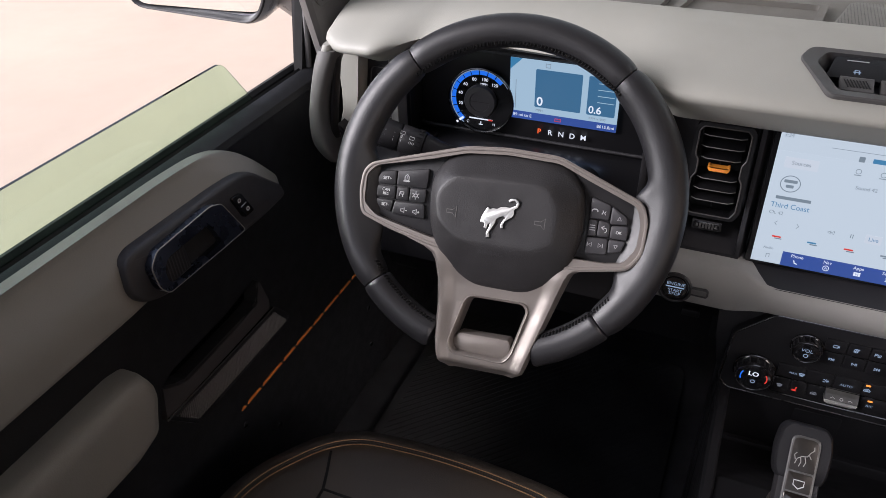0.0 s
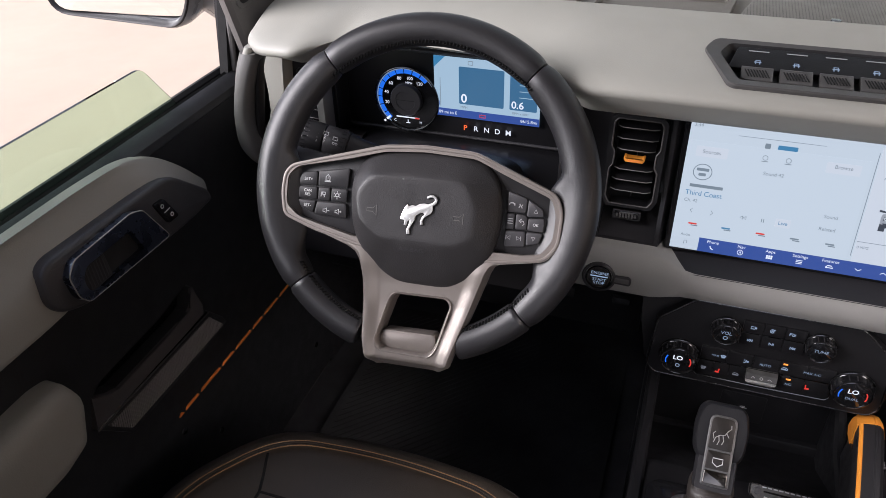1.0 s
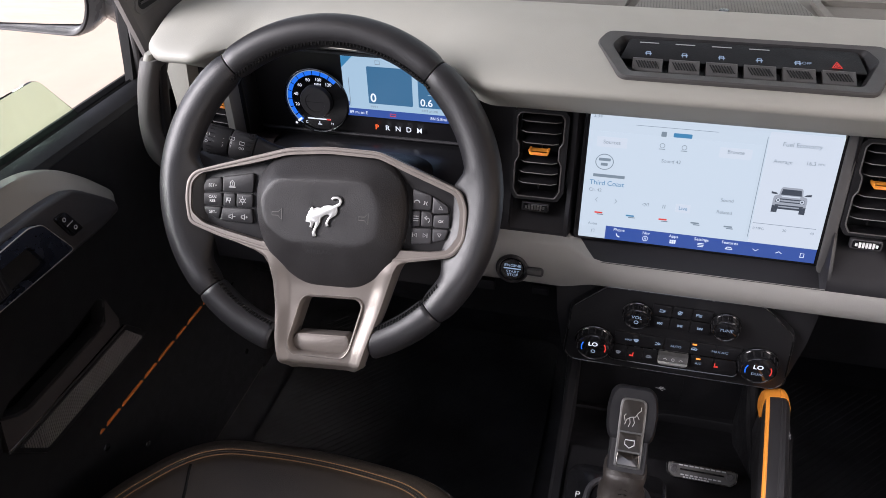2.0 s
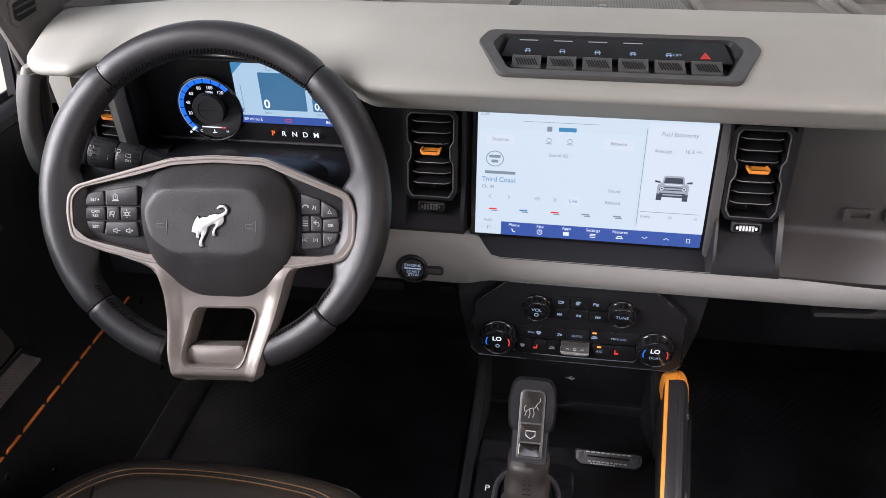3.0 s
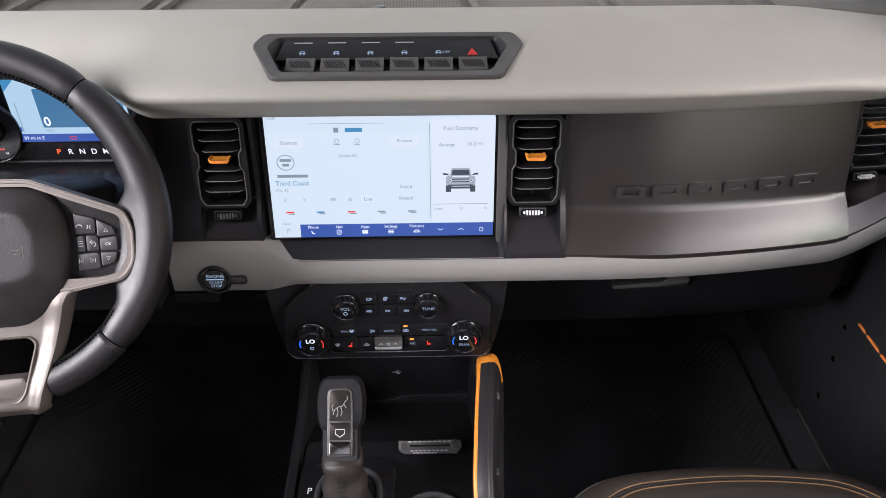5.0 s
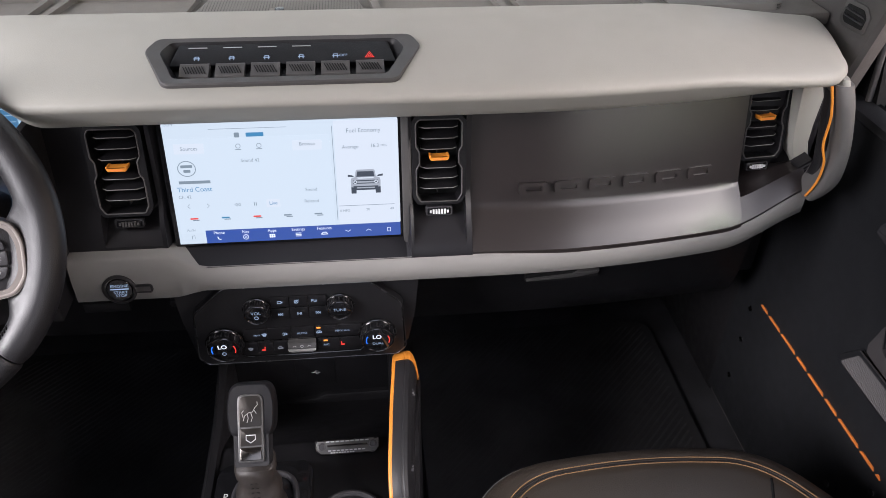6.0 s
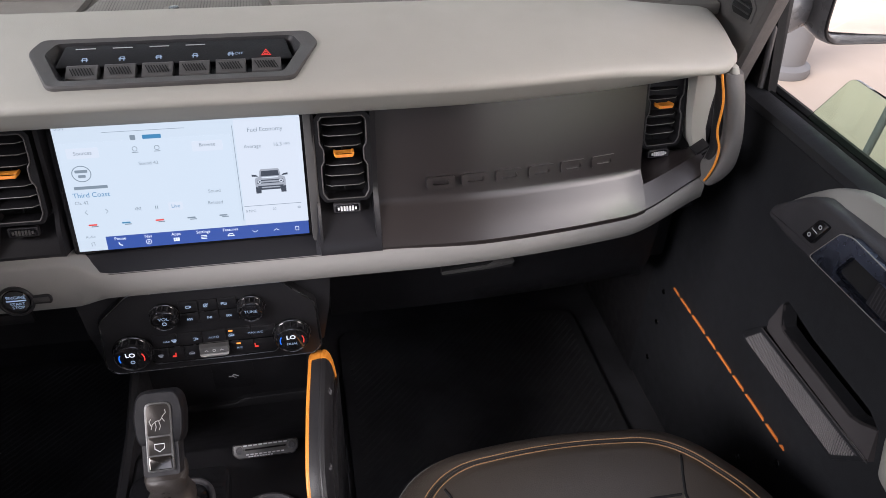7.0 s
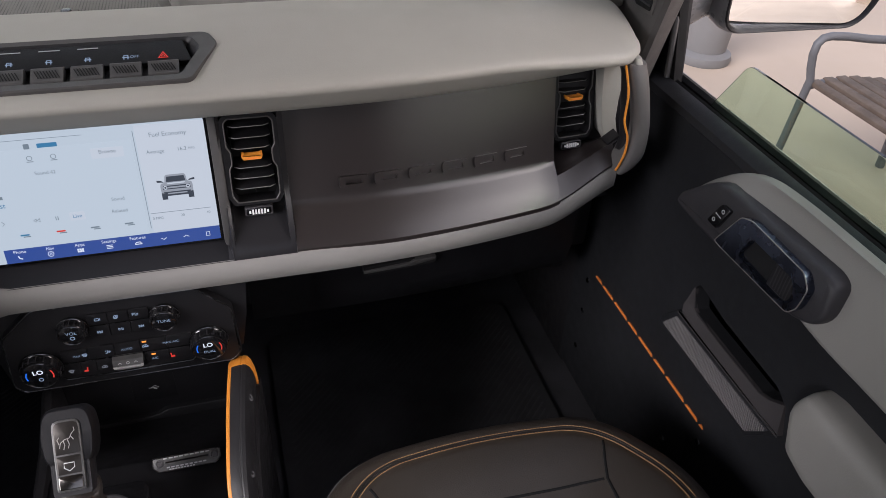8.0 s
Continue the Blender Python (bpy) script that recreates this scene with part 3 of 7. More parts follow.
part("face", prism(CF, rounded([(-0.092, 0.0545), (-0.1325, 0.0170), (-0.1375, -0.0570), (-0.1270, -0.0695), (0.1270, -0.0695), (0.1375, -0.0570), (0.1335, 0.0180), (0.094, 0.0545)], 0.006), -0.02, 0.004, 0.002), BLACK_DEEP, climate)

# ---- centre console ----
console = thing("centre_console", "black moulded centre console between the seats", "console", (0, 0.7, 0.62))
part("body", box(-0.120, 0.118, 0.10, 1.090, 0.62, 0.925, 0.012), BLACK_DEEP, console)
part("cubby_wall", box(-0.135, 0.124, 1.233, 1.30, 0.62, 1.06, 0.004), BLACK_DEEP, console)
part("side_wall", loft([[Vector((x, y, z)) for x, z in ((-0.130, 0.62), (-0.114, 0.62), (-0.114, b), (-0.117, b + 0.004), (-0.126, b + 0.004), (-0.130, b))] for y, b in ((0.60, 0.920), (1.04, 0.924), (1.12, 0.930), (1.20, 0.955), (1.30, 0.99))]), BLACK_DEEP, console)
part("side_wall", loft([[Vector((x, y, z)) for x, z in ((0.112, 0.62), (0.126, 0.62), (0.126, b), (0.122, b + 0.004), (0.116, b + 0.004), (0.112, b))] for y, b in ((1.07, 0.920), (1.16, 0.925), (1.22, 0.955), (1.30, 1.00))]), BLACK_DEEP, console)
# tray floor falling away to the foot of the cubby, with a low step across it
part("tray_floor", loft([[Vector((x, y, z)) for y, z in ((1.085, 0.62), (1.085, 0.918), (1.100, 0.912), (1.200, 0.848), (1.234, 0.845), (1.234, 0.62))] for x in (-0.118, 0.116)]), BLACK_DEEP, console, angle=30)
part("tray_step", loft([[Vector((x, y, z)) for y, z in ((1.224, 0.845), (1.225, h - 0.002), (1.2265, h), (1.236, h + 0.001), (1.236, 0.845))] for x, h in ((-0.114, 0.850), (-0.020, 0.851), (0.0, 0.853), (0.012, 0.860), (0.024, 0.861), (0.112, 0.862))]), BLACK_DEEP, console, angle=40)

# ---- doors ----
def door(s):
    d = thing("side_door", "black car door lining with grey pad and lowered window", "car door", (s * 0.79, 0.6, 0.62), group="front doors")
    DF = Fr((s * 0.75, 0, 0), (0, -s, 0), (0, 0, 1))   # n points into the cabin
    fy = lambda pts: [(-s * y, z) for y, z in pts]
    oy, oz = (0.0, 0.0) if s > 0 else (-0.012, -0.012)   # the driver's pocket and armrest sit a little lower
    fo = lambda pts: [(-s * (y + oy), z + oz) for y, z in pts]
    pocket = fo(rounded([(1.0680, 1.0880), (1.0555, 1.0580), (1.0215, 1.0550), (0.9010, 1.0537), (0.8830, 1.0612), (0.8620, 1.0745), (0.8820, 1.0850), (0.9980, 1.0885), (1.0400, 1.0960), (1.0610, 1.0990)], 0.004, 3))
    outer = fy([(1.40, 0.64), (1.40, 1.285), (-0.06, 1.285), (-0.06, 0.64)])
    part("lining", prism(DF, outer, -0.022, 0.0, holes=[pocket]), LINING, d, "black grained lower door lining", smooth=False)
    part("pocket_back", prism(DF, fy([(1.12, 1.0), (1.12, 1.12), (0.82, 1.12), (0.82, 1.0)]), -0.0480, -0.0455), RUBBER, d, smooth=False)
    part("outer_skin", box(min(s * 0.80, s * 0.86), max(s * 0.80, s * 0.86), -0.06, 1.42, 0.56, 1.275, 0.02), PAINT, d, "pale grey painted door skin")
    cap = [[Vector((s * x, y, z)) for x, z in ((0.775, 1.283), (0.752, 1.282), (0.749, 1.287), (0.752, 1.296), (0.762, 1.302), (0.776, 1.303))] for y in (-0.06, 0.4, 0.9, 1.2, 1.40)]
    part("top_rail", loft(cap), LINING, d, "black top rail of the door")
    seal = [[Vector((s * x, y, z)) for x, z in ((0.787, 1.27), (0.776, 1.27), (0.7765, 1.300), (0.781, 1.304), (0.787, 1.296))] for y in (-0.06, 0.9, 1.30)]
    part("window_seal", loft(seal), RUBBER, d)
    seal = [[Vector((s * x, y, z)) for x, z in ((0.815, 1.27), (0.797, 1.27), (0.797, 1.296), (0.803, 1.300), (0.812, 1.297))] for y in (-0.06, 0.9, 1.30)]
    part("window_seal", loft(seal), RUBBER, d)
    # grey pad with a bevelled front end
    P = rounded([(1.127, 1.203), (1.123, 1.214), (1.089, 1.251), (1.044, 1.289), (0.996, 1.306), (0.930, 1.310), (-0.06, 1.310), (-0.06, 1.204), (0.83, 1.206), (0.89, 1.216), (1.06, 1.212), (1.118, 1.198)], [0.005, 0.008, 0.02, 0.03, 0.04, 0.03, 0.0, 0.0, 0.03, 0.02, 0.01, 0.005], 4)
    cz = 1.262
    rings = []
    for c, k, lean, shift in ((-0.004, 1.0, 0.0, 0.0), (0.006, 1.0, 0.0, 0.0), (0.0100, 0.992, 0.0, 0.002), (0.022, 0.955, 0.012, 0.016), (0.031, 0.90, 0.021, 0.027), (0.037, 0.82, 0.026, 0.037), (0.039, 0.70, 0.026, 0.045)):
        rings.append([DF.p(-s * (y - shift * S(0.86, 1.09, y)), cz + (z - cz) * k, c - lean * max(0.0, (z - 1.25) / 0.058) ** 1.3) for y, z in P])
    part("pad", loft(rings), DOORPAD, d, "grey soft upper door pad", angle=60)
    # armrest pillow
    A = rounded([(0.816, 1.062), (0.831, 1.120), (0.821, 1.147), (0.796, 1.153), (0.10, 1.145), (0.10, 1.05), (0.78, 1.050)], 0.008, 3)
    rings = []
    for c, k in ((-0.004, 1.0), (0.018, 1.0), (0.030, 0.95), (0.036, 0.84), (0.038, 0.6)):
        rings.append([DF.p(-s * (oy + 0.5 + (y - 0.5) * (1 - (1 - k) * 0.12)), oz + 1.10 + (z - 1.10) * k, c) for y, z in A])
    part("armrest", loft(rings), DOORPAD, d, "grey padded armrest", angle=60)
    # speaker grille
    G = rounded([(1.1175, 0.9885), (1.112, 1.0000), (1.0835, 1.0350), (0.8490, 1.0350), (0.8955, 0.9800), (1.106, 0.9835)], 0.004)
    part("speaker_frame", prism(DF, fo(G), -0.002, 0.005, 0.002), LINING, d)
    G2 = rounded([(1.107, 0.9935), (1.0785, 1.0265), (0.864, 1.0265), (0.8955, 0.9890), (1.100, 0.9900)], 0.003)
    part("speaker_grille", prism(DF, fo(G2), 0.004, 0.0060, 0.0003), GREY_DARK, d, "ribbed grey speaker grille")
    # glass
    W = Fr((s * 0.789, 0, 0), (0, -s, 0), (0, 0, 1))
    gc, gz = (1.139, 1.380) if s > 0 else (1.113, 1.368)
    gp = fy(rounded([(gc + 0.085, 1.25), (gc, gz), (-0.05, gz), (-0.05, 1.25)], [0, 0.012, 0.02, 0], 4))
    g = part("window_glass", prism(W, gp, -0.002, 0.002, 0.0008), GLASS, d, "green tinted glass, wound almost down", smooth=False)
    return d, DF


GRILLE = mat("speaker_cloth", (0.19, 0.18, 0.18), 0.5, grain=0.9, scale=380)
doors = {s: door(s) for s in (-1, 1)}

# ---- seats ----
def seat(s, label, dy=0.0, dz=0.0):
    cx = s * 0.42
    st = thing("bucket_seat", label, "car seat", (cx, 0.7, 0.62), group="front seats")
    O = rounded([(-0.248, 0.45), (-0.246, 0.86), (-0.185, 0.985), (0.0, 1.004), (0.185, 0.985), (0.246, 0.86), (0.248, 0.45)], [0.02, 0.05, 0.09, 0.2, 0.09, 0.05, 0.02], 9)
    ins = lambda k, z: [Vector((cx + x * (1 - k / 0.25), dy + 0.72 + (y - 0.72) * (1 - k / 0.28), dz + z + 0.030 * S(0.14, 0.24, abs(x)) * S(1.0, 0.75, y) * (z > 0.9))) for x, y in O]
    rings = [ins(0.03, 0.70), ins(0.012, 0.80), ins(0.002, 0.87), ins(0.0, 0.905), ins(0.003, 0.922), ins(0.010, 0.934), ins(0.022, 0.942), ins(0.034, 0.945), ins(0.037, 0.9435), ins(0.040, 0.946), ins(0.055, 0.949), ins(0.10, 0.946), ins(0.16, 0.938), ins(0.22, 0.934)]
    part("cushion", loft(rings), LEATHER, st, "black leather seat cushion", angle=70)
    br = []
    for z, y, w, dp in ((0.92, 0.50, 0.21, 0.09), (1.10, 0.45, 0.235, 0.10), (1.30, 0.39, 0.235, 0.09), (1.48, 0.33, 0.22, 0.075), (1.555, 0.30, 0.19, 0.06), (1.58, 0.29, 0.14, 0.04)):
        br.append([Vector((cx + w * math.cos(a) * (1 if abs(math.cos(a)) > 0.3 else 1), y - dp + dp * math.sin(a), z)) for a in [2 * math.pi * j / 24 for j in range(24)]])
    part("backrest", loft(br), LEATHER, st, "black leather backrest", angle=70)
    hr = []
    for z, w, dp in ((1.585, 0.10, 0.030), (1.60, 0.135, 0.045), (1.68, 0.145, 0.055), (1.76, 0.135, 0.048), (1.785, 0.105, 0.030)):
        hr.append([Vector((cx + w * math.copysign(abs(math.cos(a)) ** 0.6, math.cos(a)), 0.255 - 0.25 * (z - 1.585) + dp * math.sin(a), z)) for a in [2 * math.pi * j / 24 for j in range(24)]])
    part("headrest", loft(hr), LEATHER, st, "black leather headrest", angle=70)
    for q in (-1, 1):
        part("headrest_post", tube([(cx + q * 0.06, 0.262, 1.56), (cx + q * 0.06, 0.255, 1.60)], 0.007, 10), DARKCHROME, st)
    part("base", box(cx - 0.20, cx + 0.20, 0.45, 0.90, 0.62, 0.74, 0.02), BLACK, st)
    return st


seat_l = seat(-1, "black leather front seat with tan stitching beside the steering wheel")
seat_r = seat(1, "black leather front seat with tan stitching facing the glove box", 0.024, 0.014)

# ---- door mirrors ----
def wing_mirror(s):
    mth = thing("door_mirror", "pale grey door mirror housing outside the window", "mirror", (s * 0.98, 1.36, 1.34), group="door mirrors")
    MF = Fr((s * 1.0, 1.335, 1.44), (s * 1.0, 0, 0), (0, 0, 1)) if s > 0 else Fr((s * 1.0, 1.335, 1.44), (1, 0, 0), (0, 0, 1))
    O = rounded([(-0.130, -0.100), (0.120, -0.105), (0.150, -0.06), (0.150, 0.08), (0.12, 0.11), (-0.11, 0.11), (-0.135, 0.08)], 0.035, 5)
    rings = []
    for c, k in ((-0.12, 0.55), (-0.10, 0.80), (-0.06, 0.96), (-0.01, 1.0), (0.008, 0.985), (0.012, 0.955), (0.010, 0.93), (-0.050, 0.90)):
        rings.append([MF.p(x * k, y * k, c) for x, y in O])
    part("housing", loft(rings), PAINT, mth, angle=60)
    part("inner_rim", loft([[MF.p(x * k, y * k, c) for x, y in O] for k, c in ((0.968, 0.0118), (0.955, 0.0140), (0.930, 0.0130), (0.900, -0.003))], caps=False), BLACK, mth, "black inner rim", angle=60)
    mir = lambda x, y, dc: MF.p(x, y, -0.010 - (x * x + y * y) / 2.8 + x * s * 0.14 - y * 0.15 + dc)
    part("mirror_glass", loft([[mir(x * 0.90, y * 0.89, -0.004) for x, y in O]] + [[mir(x * k, y * k * 0.99, 0.0) for x, y in O] for k in (0.90, 0.8, 0.7, 0.6, 0.5, 0.4, 0.3, 0.2, 0.1, 0.01)]), MIRROR, mth, "silvered convex mirror glass", angle=60)
    part("mount", tube([(s * 0.80, 1.40, 1.36), (s * 0.86, 1.40, 1.385), (s * 0.92, 1.40, 1.40)], [0.05, 0.045, 0.04], 14), PAINT, mth)
    return mth


for s in (-1, 1):
    wing_mirror(s)

# ---- marks that give off light ----
L_WHITE = glow("white_backlight", (0.85, 0.92, 1.0), 0.66)
L_ICE = glow("ice_blue_backlight", (0.55, 0.75, 1.0), 0.30)
L_DIM = glow("dim_key_backlight", (0.6, 0.66, 0.75), 0.15)
L_RED = glow("red_telltale", (1.0, 0.06, 0.04), 0.50)
L_ORANGE = glow("amber_telltale", (1.0, 0.33, 0.05), 0.88)
L_REDORANGE = glow("red_orange_gear_letter", (1.0, 0.14, 0.03), 0.88)
L_BLUE = glow("blue_gauge_ring", (0.02, 0.20, 0.95), 0.56)
L_NAVY = glow("navy_bar", (0.045, 0.11, 0.42), 0.50)
L_TEXT = glow("slate_screen_text", (0.30, 0.39, 0.45), 0.43)
L_LINK = glow("blue_screen_text", (0.07, 0.33, 0.60), 0.44)
L_PALE = glow("pale_screen_card", (0.78, 0.92, 1.0), 0.480)
L_CARD = glow("ivory_screen_card", (0.83, 0.93, 1.0), 0.485)
L_TEAL = glow("teal_gauge_tile", (0.06, 0.20, 0.36), 0.50)
L_SKYP = glow("pale_gauge_page", (0.47, 0.68, 0.82), 0.52)

# ---- touchscreen page ----
part("bezel_strip", prism(SF, rounded([(0.1372, 0.085), (0.1372, -0.079), (0.1400, -0.092), (0.1490, -0.092), (0.1490, 0.085)], 0.003, 3), -0.012, 0.0050, 0.002), CHARCOAL, touch, "charcoal bezel strip")
def tx(gx, gy):
    """Page units (right, down) to metres on the screen."""
    lo, hi = 553 + 20 * (gy - 204) / 216, 963 - 12 * (gy - 204) / 216
    return -0.1335 + 0.267 * (gx - lo) / (hi - lo), 0.076 - 0.1515 * (gy - 204) / 216


def tword(text, gx, gy, size, m=L_TEXT):
    a, b = tx(gx, gy)
    words(text, SF, a, b, size * 0.80, m, page, "page_text", c=0.0021, stretch=0.98)


def tbar(gx, gy, w, h, m, name="page_mark", c=0.0020, r=0.0):
    a, b = tx(gx, gy)
    slab(SF, a - w / 2, a + w / 2, b - h / 2, b + h / 2, c, m, page, name, r)


tbar(702, 316, 0.1870, 0.118, L_PALE, "radio_card", 0.0018)
tbar(903, 302, 0.0745, 0.1300, L_CARD, "economy_card", 0.00182)
for w, x, y, sz in (("Sources", 598, 249, 0.0078), ("Browse", 801, 247, 0.0075), ("Sound 42", 701, 272, 0.0072), ("Ch. 42", 586, 333, 0.0070), ("Sound", 802, 328, 0.0072),
                    ("Related", 801, 349, 0.0072), ("Audio", 593, 394, 0.0056), ("Fuel Economy", 901, 227, 0.0090), ("Average", 876, 255, 0.0075), ("16.3", 919, 254, 0.0078),
                    ("MPG", 935, 254, 0.0045), ("0 MPG", 858, 370, 0.0055), ("20", 898, 369, 0.0055), ("40", 940, 369, 0.0055)):
    tword(w, x, y, sz)
tword("Third Coast", 603, 320, 0.0104, L_LINK)
tword("Live", 735, 350, 0.0078, L_LINK)
tword("3:34", 566, 207, 0.0075)
tbar(604, 307, 0.036, 0.0036, L_TEXT)
tbar(712, 228, 0.020, 0.0048, L_LINK, r=0.001)
tbar(681, 228, 0.0058, 0.0058, L_TEXT, r=0.001)
tbar(735, 350, 0.016, 0.010, L_CARD, "live_tile", 0.00195, 0.001)
for x in (598, 801):
    tbar(x, 249, 0.034, 0.012, L_CARD, "page_tile", 0.00192, 0.001)
# divider and top rule
tbar(845, 302, 0.0006, 0.118, L_TEXT, "page_divider", 0.0021)
tbar(700, 217, 0.088, 0.0004, L_TEXT, "page_rule", 0.0021)
# station roundel
_a, _b = tx(592, 283)
stroke(SF, circle(_a, _b, 0.0100, 0.0092, 28), 0.0009, 0.0021, L_TEXT, page, "roundel", closed=True)
for dy, w in ((0.0028, 0.0135), (-0.0030, 0.008)):
    slab(SF, _a - w / 2, _a + w / 2, _b + dy - 0.0017, _b + dy + 0.0017, 0.0021, L_TEXT, page, "roundel_mark", 0.001)
# arrows and transport keys
for gx, d in ((591, -1), (624, 1)):
    a, b = tx(gx, 350)
    stroke(SF, [(a - d * 0.0012, b + 0.0026), (a + d * 0.0012, b), (a - d * 0.0012, b - 0.0026)], 0.0006, 0.0021, L_TEXT, page, "arrow_mark")
a, b = tx(673, 350)
for k in (0, 1):
    stroke(SF, [(a + 0.0036 * k, b + 0.002), (a - 0.003 + 0.0036 * k, b), (a + 0.0036 * k, b - 0.002), (a + 0.0036 * k, b + 0.002)], 0.0006, 0.0021, L_TEXT, page, "skip_mark")
a, b = tx(704, 350)
for k in (-1, 1):
    slab(SF, a + 0.0011 * k - 0.0004, a + 0.0011 * k + 0.0004, b - 0.0022, b + 0.0022, 0.0021, L_TEXT, page, "pause_mark")
for gx in (682, 718):
    a, b = tx(gx, 248)
    stroke(SF, circle(a, b + 0.0008, 0.0026, 0.0026, 14), 0.0006, 0.0021, L_TEXT, page, "page_icon", closed=True)
    slab(SF, a - 0.0034, a + 0.0034, b - 0.0036, b - 0.0028, 0.0021, L_TEXT, page, "page_icon")
for gx, m in ((599, L_RED), (652, L_LINK), (706, L_RED), (758, L_TEXT), (811, L_TEXT)):
    tbar(gx, 373, 0.0095, 0.0018, m, "station_mark", r=0.001)
    tbar(gx + 3, 376, 0.0075, 0.0012, L_TEXT, "station_mark")
# pictured car on the economy card
a, b = tx(898, 316)
L_CARBODY, L_CARDARK = glow("pictured_car_grey", (0.52, 0.58, 0.64), 0.42), glow("pictured_car_dark", (0.07, 0.09, 0.12), 0.42)
k = 0.83
outline = [(-0.0150, 0.0060), (-0.0138, 0.0150), (-0.0120, 0.0172), (0.0120, 0.0172), (0.0138, 0.0150), (0.0150, 0.0060), (0.0205, 0.0045), (0.0215, 0.0000), (0.0210, -0.0110), (-0.0210, -0.0110), (-0.0215, 0.0000), (-0.0205, 0.0045)]
part("car_picture", prism(SF, [(a + x * k, b + y * k) for x, y in rounded(outline, 0.0015, 3)], 0.0017, 0.0021), L_CARBODY, page, smooth=False)
for pts, m, c in (([(-0.0130, 0.0066), (-0.0116, 0.0145), (0.0116, 0.0145), (0.0130, 0.0066)], L_CARDARK, 0.0024), ([(-0.0185, -0.0042), (-0.0175, 0.0012), (0.0175, 0.0012), (0.0185, -0.0042)], L_CARDARK, 0.0024),
                  ([(-0.0212, -0.0190), (-0.0212, -0.0090), (-0.0135, -0.0105), (-0.0140, -0.0190)], L_CARDARK, 0.0024), ([(0.0212, -0.0190), (0.0212, -0.0090), (0.0135, -0.0105), (0.0140, -0.0190)], L_CARDARK, 0.0024),
                  ([(-0.0160, -0.0140), (-0.0180, -0.0078), (0.0180, -0.0078), (0.0160, -0.0140)], L_CARDARK, 0.0023), ([(-0.0250, 0.0070), (-0.0250, 0.0100), (-0.0190, 0.0090), (-0.0160, 0.0064)], L_CARDARK, 0.0024),
                  ([(0.0250, 0.0070), (0.0250, 0.0100), (0.0190, 0.0090), (0.0160, 0.0064)], L_CARDARK, 0.0024), ([(-0.0120, -0.0026), (-0.0120, -0.0004), (0.0120, -0.0004), (0.0120, -0.0026)], L_CARBODY, 0.0027),
                  ([(-0.0110, 0.0036), (-0.0120, 0.0052), (0.0120, 0.0052), (0.0110, 0.0036)], L_CARD, 0.0024), ([(-0.0130, -0.0112), (-0.0130, -0.0096), (0.0130, -0.0096), (0.0130, -0.0112)], L_CARBODY, 0.0027)):
    part("car_picture", prism(SF, [(a + x * k, b + y * k) for x, y in pts], c - 0.0004, c), m, page, smooth=False)
for d in (-1, 1):
    stroke(SF, circle(a + d * 0.0150 * k, b - 0.0015 * k, 0.0021 * k, n=10), 0.0010, 0.0027, L_CARD, page, "car_picture", closed=True)
a0, b0 = tx(848, 361)
slab(SF, a0, a0 + 0.067, b0, b0 + 0.0005, 0.0021, L_TEXT, page, "scale_line")
# dock along the bottom
a0, _ = tx(617, 408)
slab(SF, a0, 0.1335, -0.0755, -0.0585, 0.0019, L_NAVY, page, "dock_bar")
for w, gx in (("Phone", 639), ("Nav", 684), ("Apps", 729), ("Settings", 774), ("Features", 819)):
    a, b = tx(gx, 401)
    words(w, SF, a, b, 0.0052, L_WHITE, page, "dock_text", c=0.0023)
a, b = tx(639, 411)
stroke(SF, [(a - 0.002, b + 0.002), (a - 0.001, b - 0.001), (a + 0.002, b - 0.002)], 0.0011, 0.0023, L_WHITE, page, "dock_icon")
a, b = tx(684, 411)
stroke(SF, circle(a, b, 0.0030, 0.0030, 18), 0.0006, 0.0023, L_WHITE, page, "dock_icon", closed=True)
stroke(SF, [(a - 0.001, b - 0.0012), (a, b + 0.0016), (a + 0.001, b - 0.0012)], 0.0006, 0.0023, L_WHITE, page, "dock_icon")
a, b = tx(729, 411)
for i in range(3):
    for j in range(2):
        slab(SF, a - 0.0034 + 0.0024 * i, a - 0.0014 + 0.0024 * i, b - 0.0022 + 0.0024 * j, b - 0.0002 + 0.0024 * j, 0.0023, L_WHITE, page, "dock_icon")
a, b = tx(774, 411)
for j in range(3):
    slab(SF, a - 0.0034, a + 0.0034, b - 0.0022 + 0.0019 * j, b - 0.0015 + 0.0019 * j, 0.0023, L_WHITE, page, "dock_icon")
a, b = tx(819, 411)
stroke(SF, [(a - 0.004, b - 0.001), (a - 0.002, b + 0.0015), (a + 0.002, b + 0.0015), (a + 0.004, b - 0.001), (a - 0.004, b - 0.001)], 0.0009, 0.0023, L_WHITE, page, "dock_icon")
for gx, d in ((860, -1), (896, 1)):
    a, b = tx(gx, 408)
    stroke(SF, [(a - 0.0032, b - d * 0.001), (a, b + d * 0.001), (a + 0.0032, b - d * 0.001)], 0.0007, 0.0023, L_WHITE, page, "dock_icon")
a, b = tx(932, 408)
stroke(SF, rect(a - 0.0022, a + 0.0016, b - 0.0028, b + 0.002), 0.0007, 0.0023, L_WHITE, page, "dock_icon", closed=True)
a, b = tx(595, 408)
stroke(SF, [(a - 0.001, b - 0.0022), (a - 0.001, b + 0.002), (a + 0.0022, b + 0.0026), (a + 0.0022, b - 0.0014)], 0.0006, 0.0021, L_TEXT, page, "page_icon")

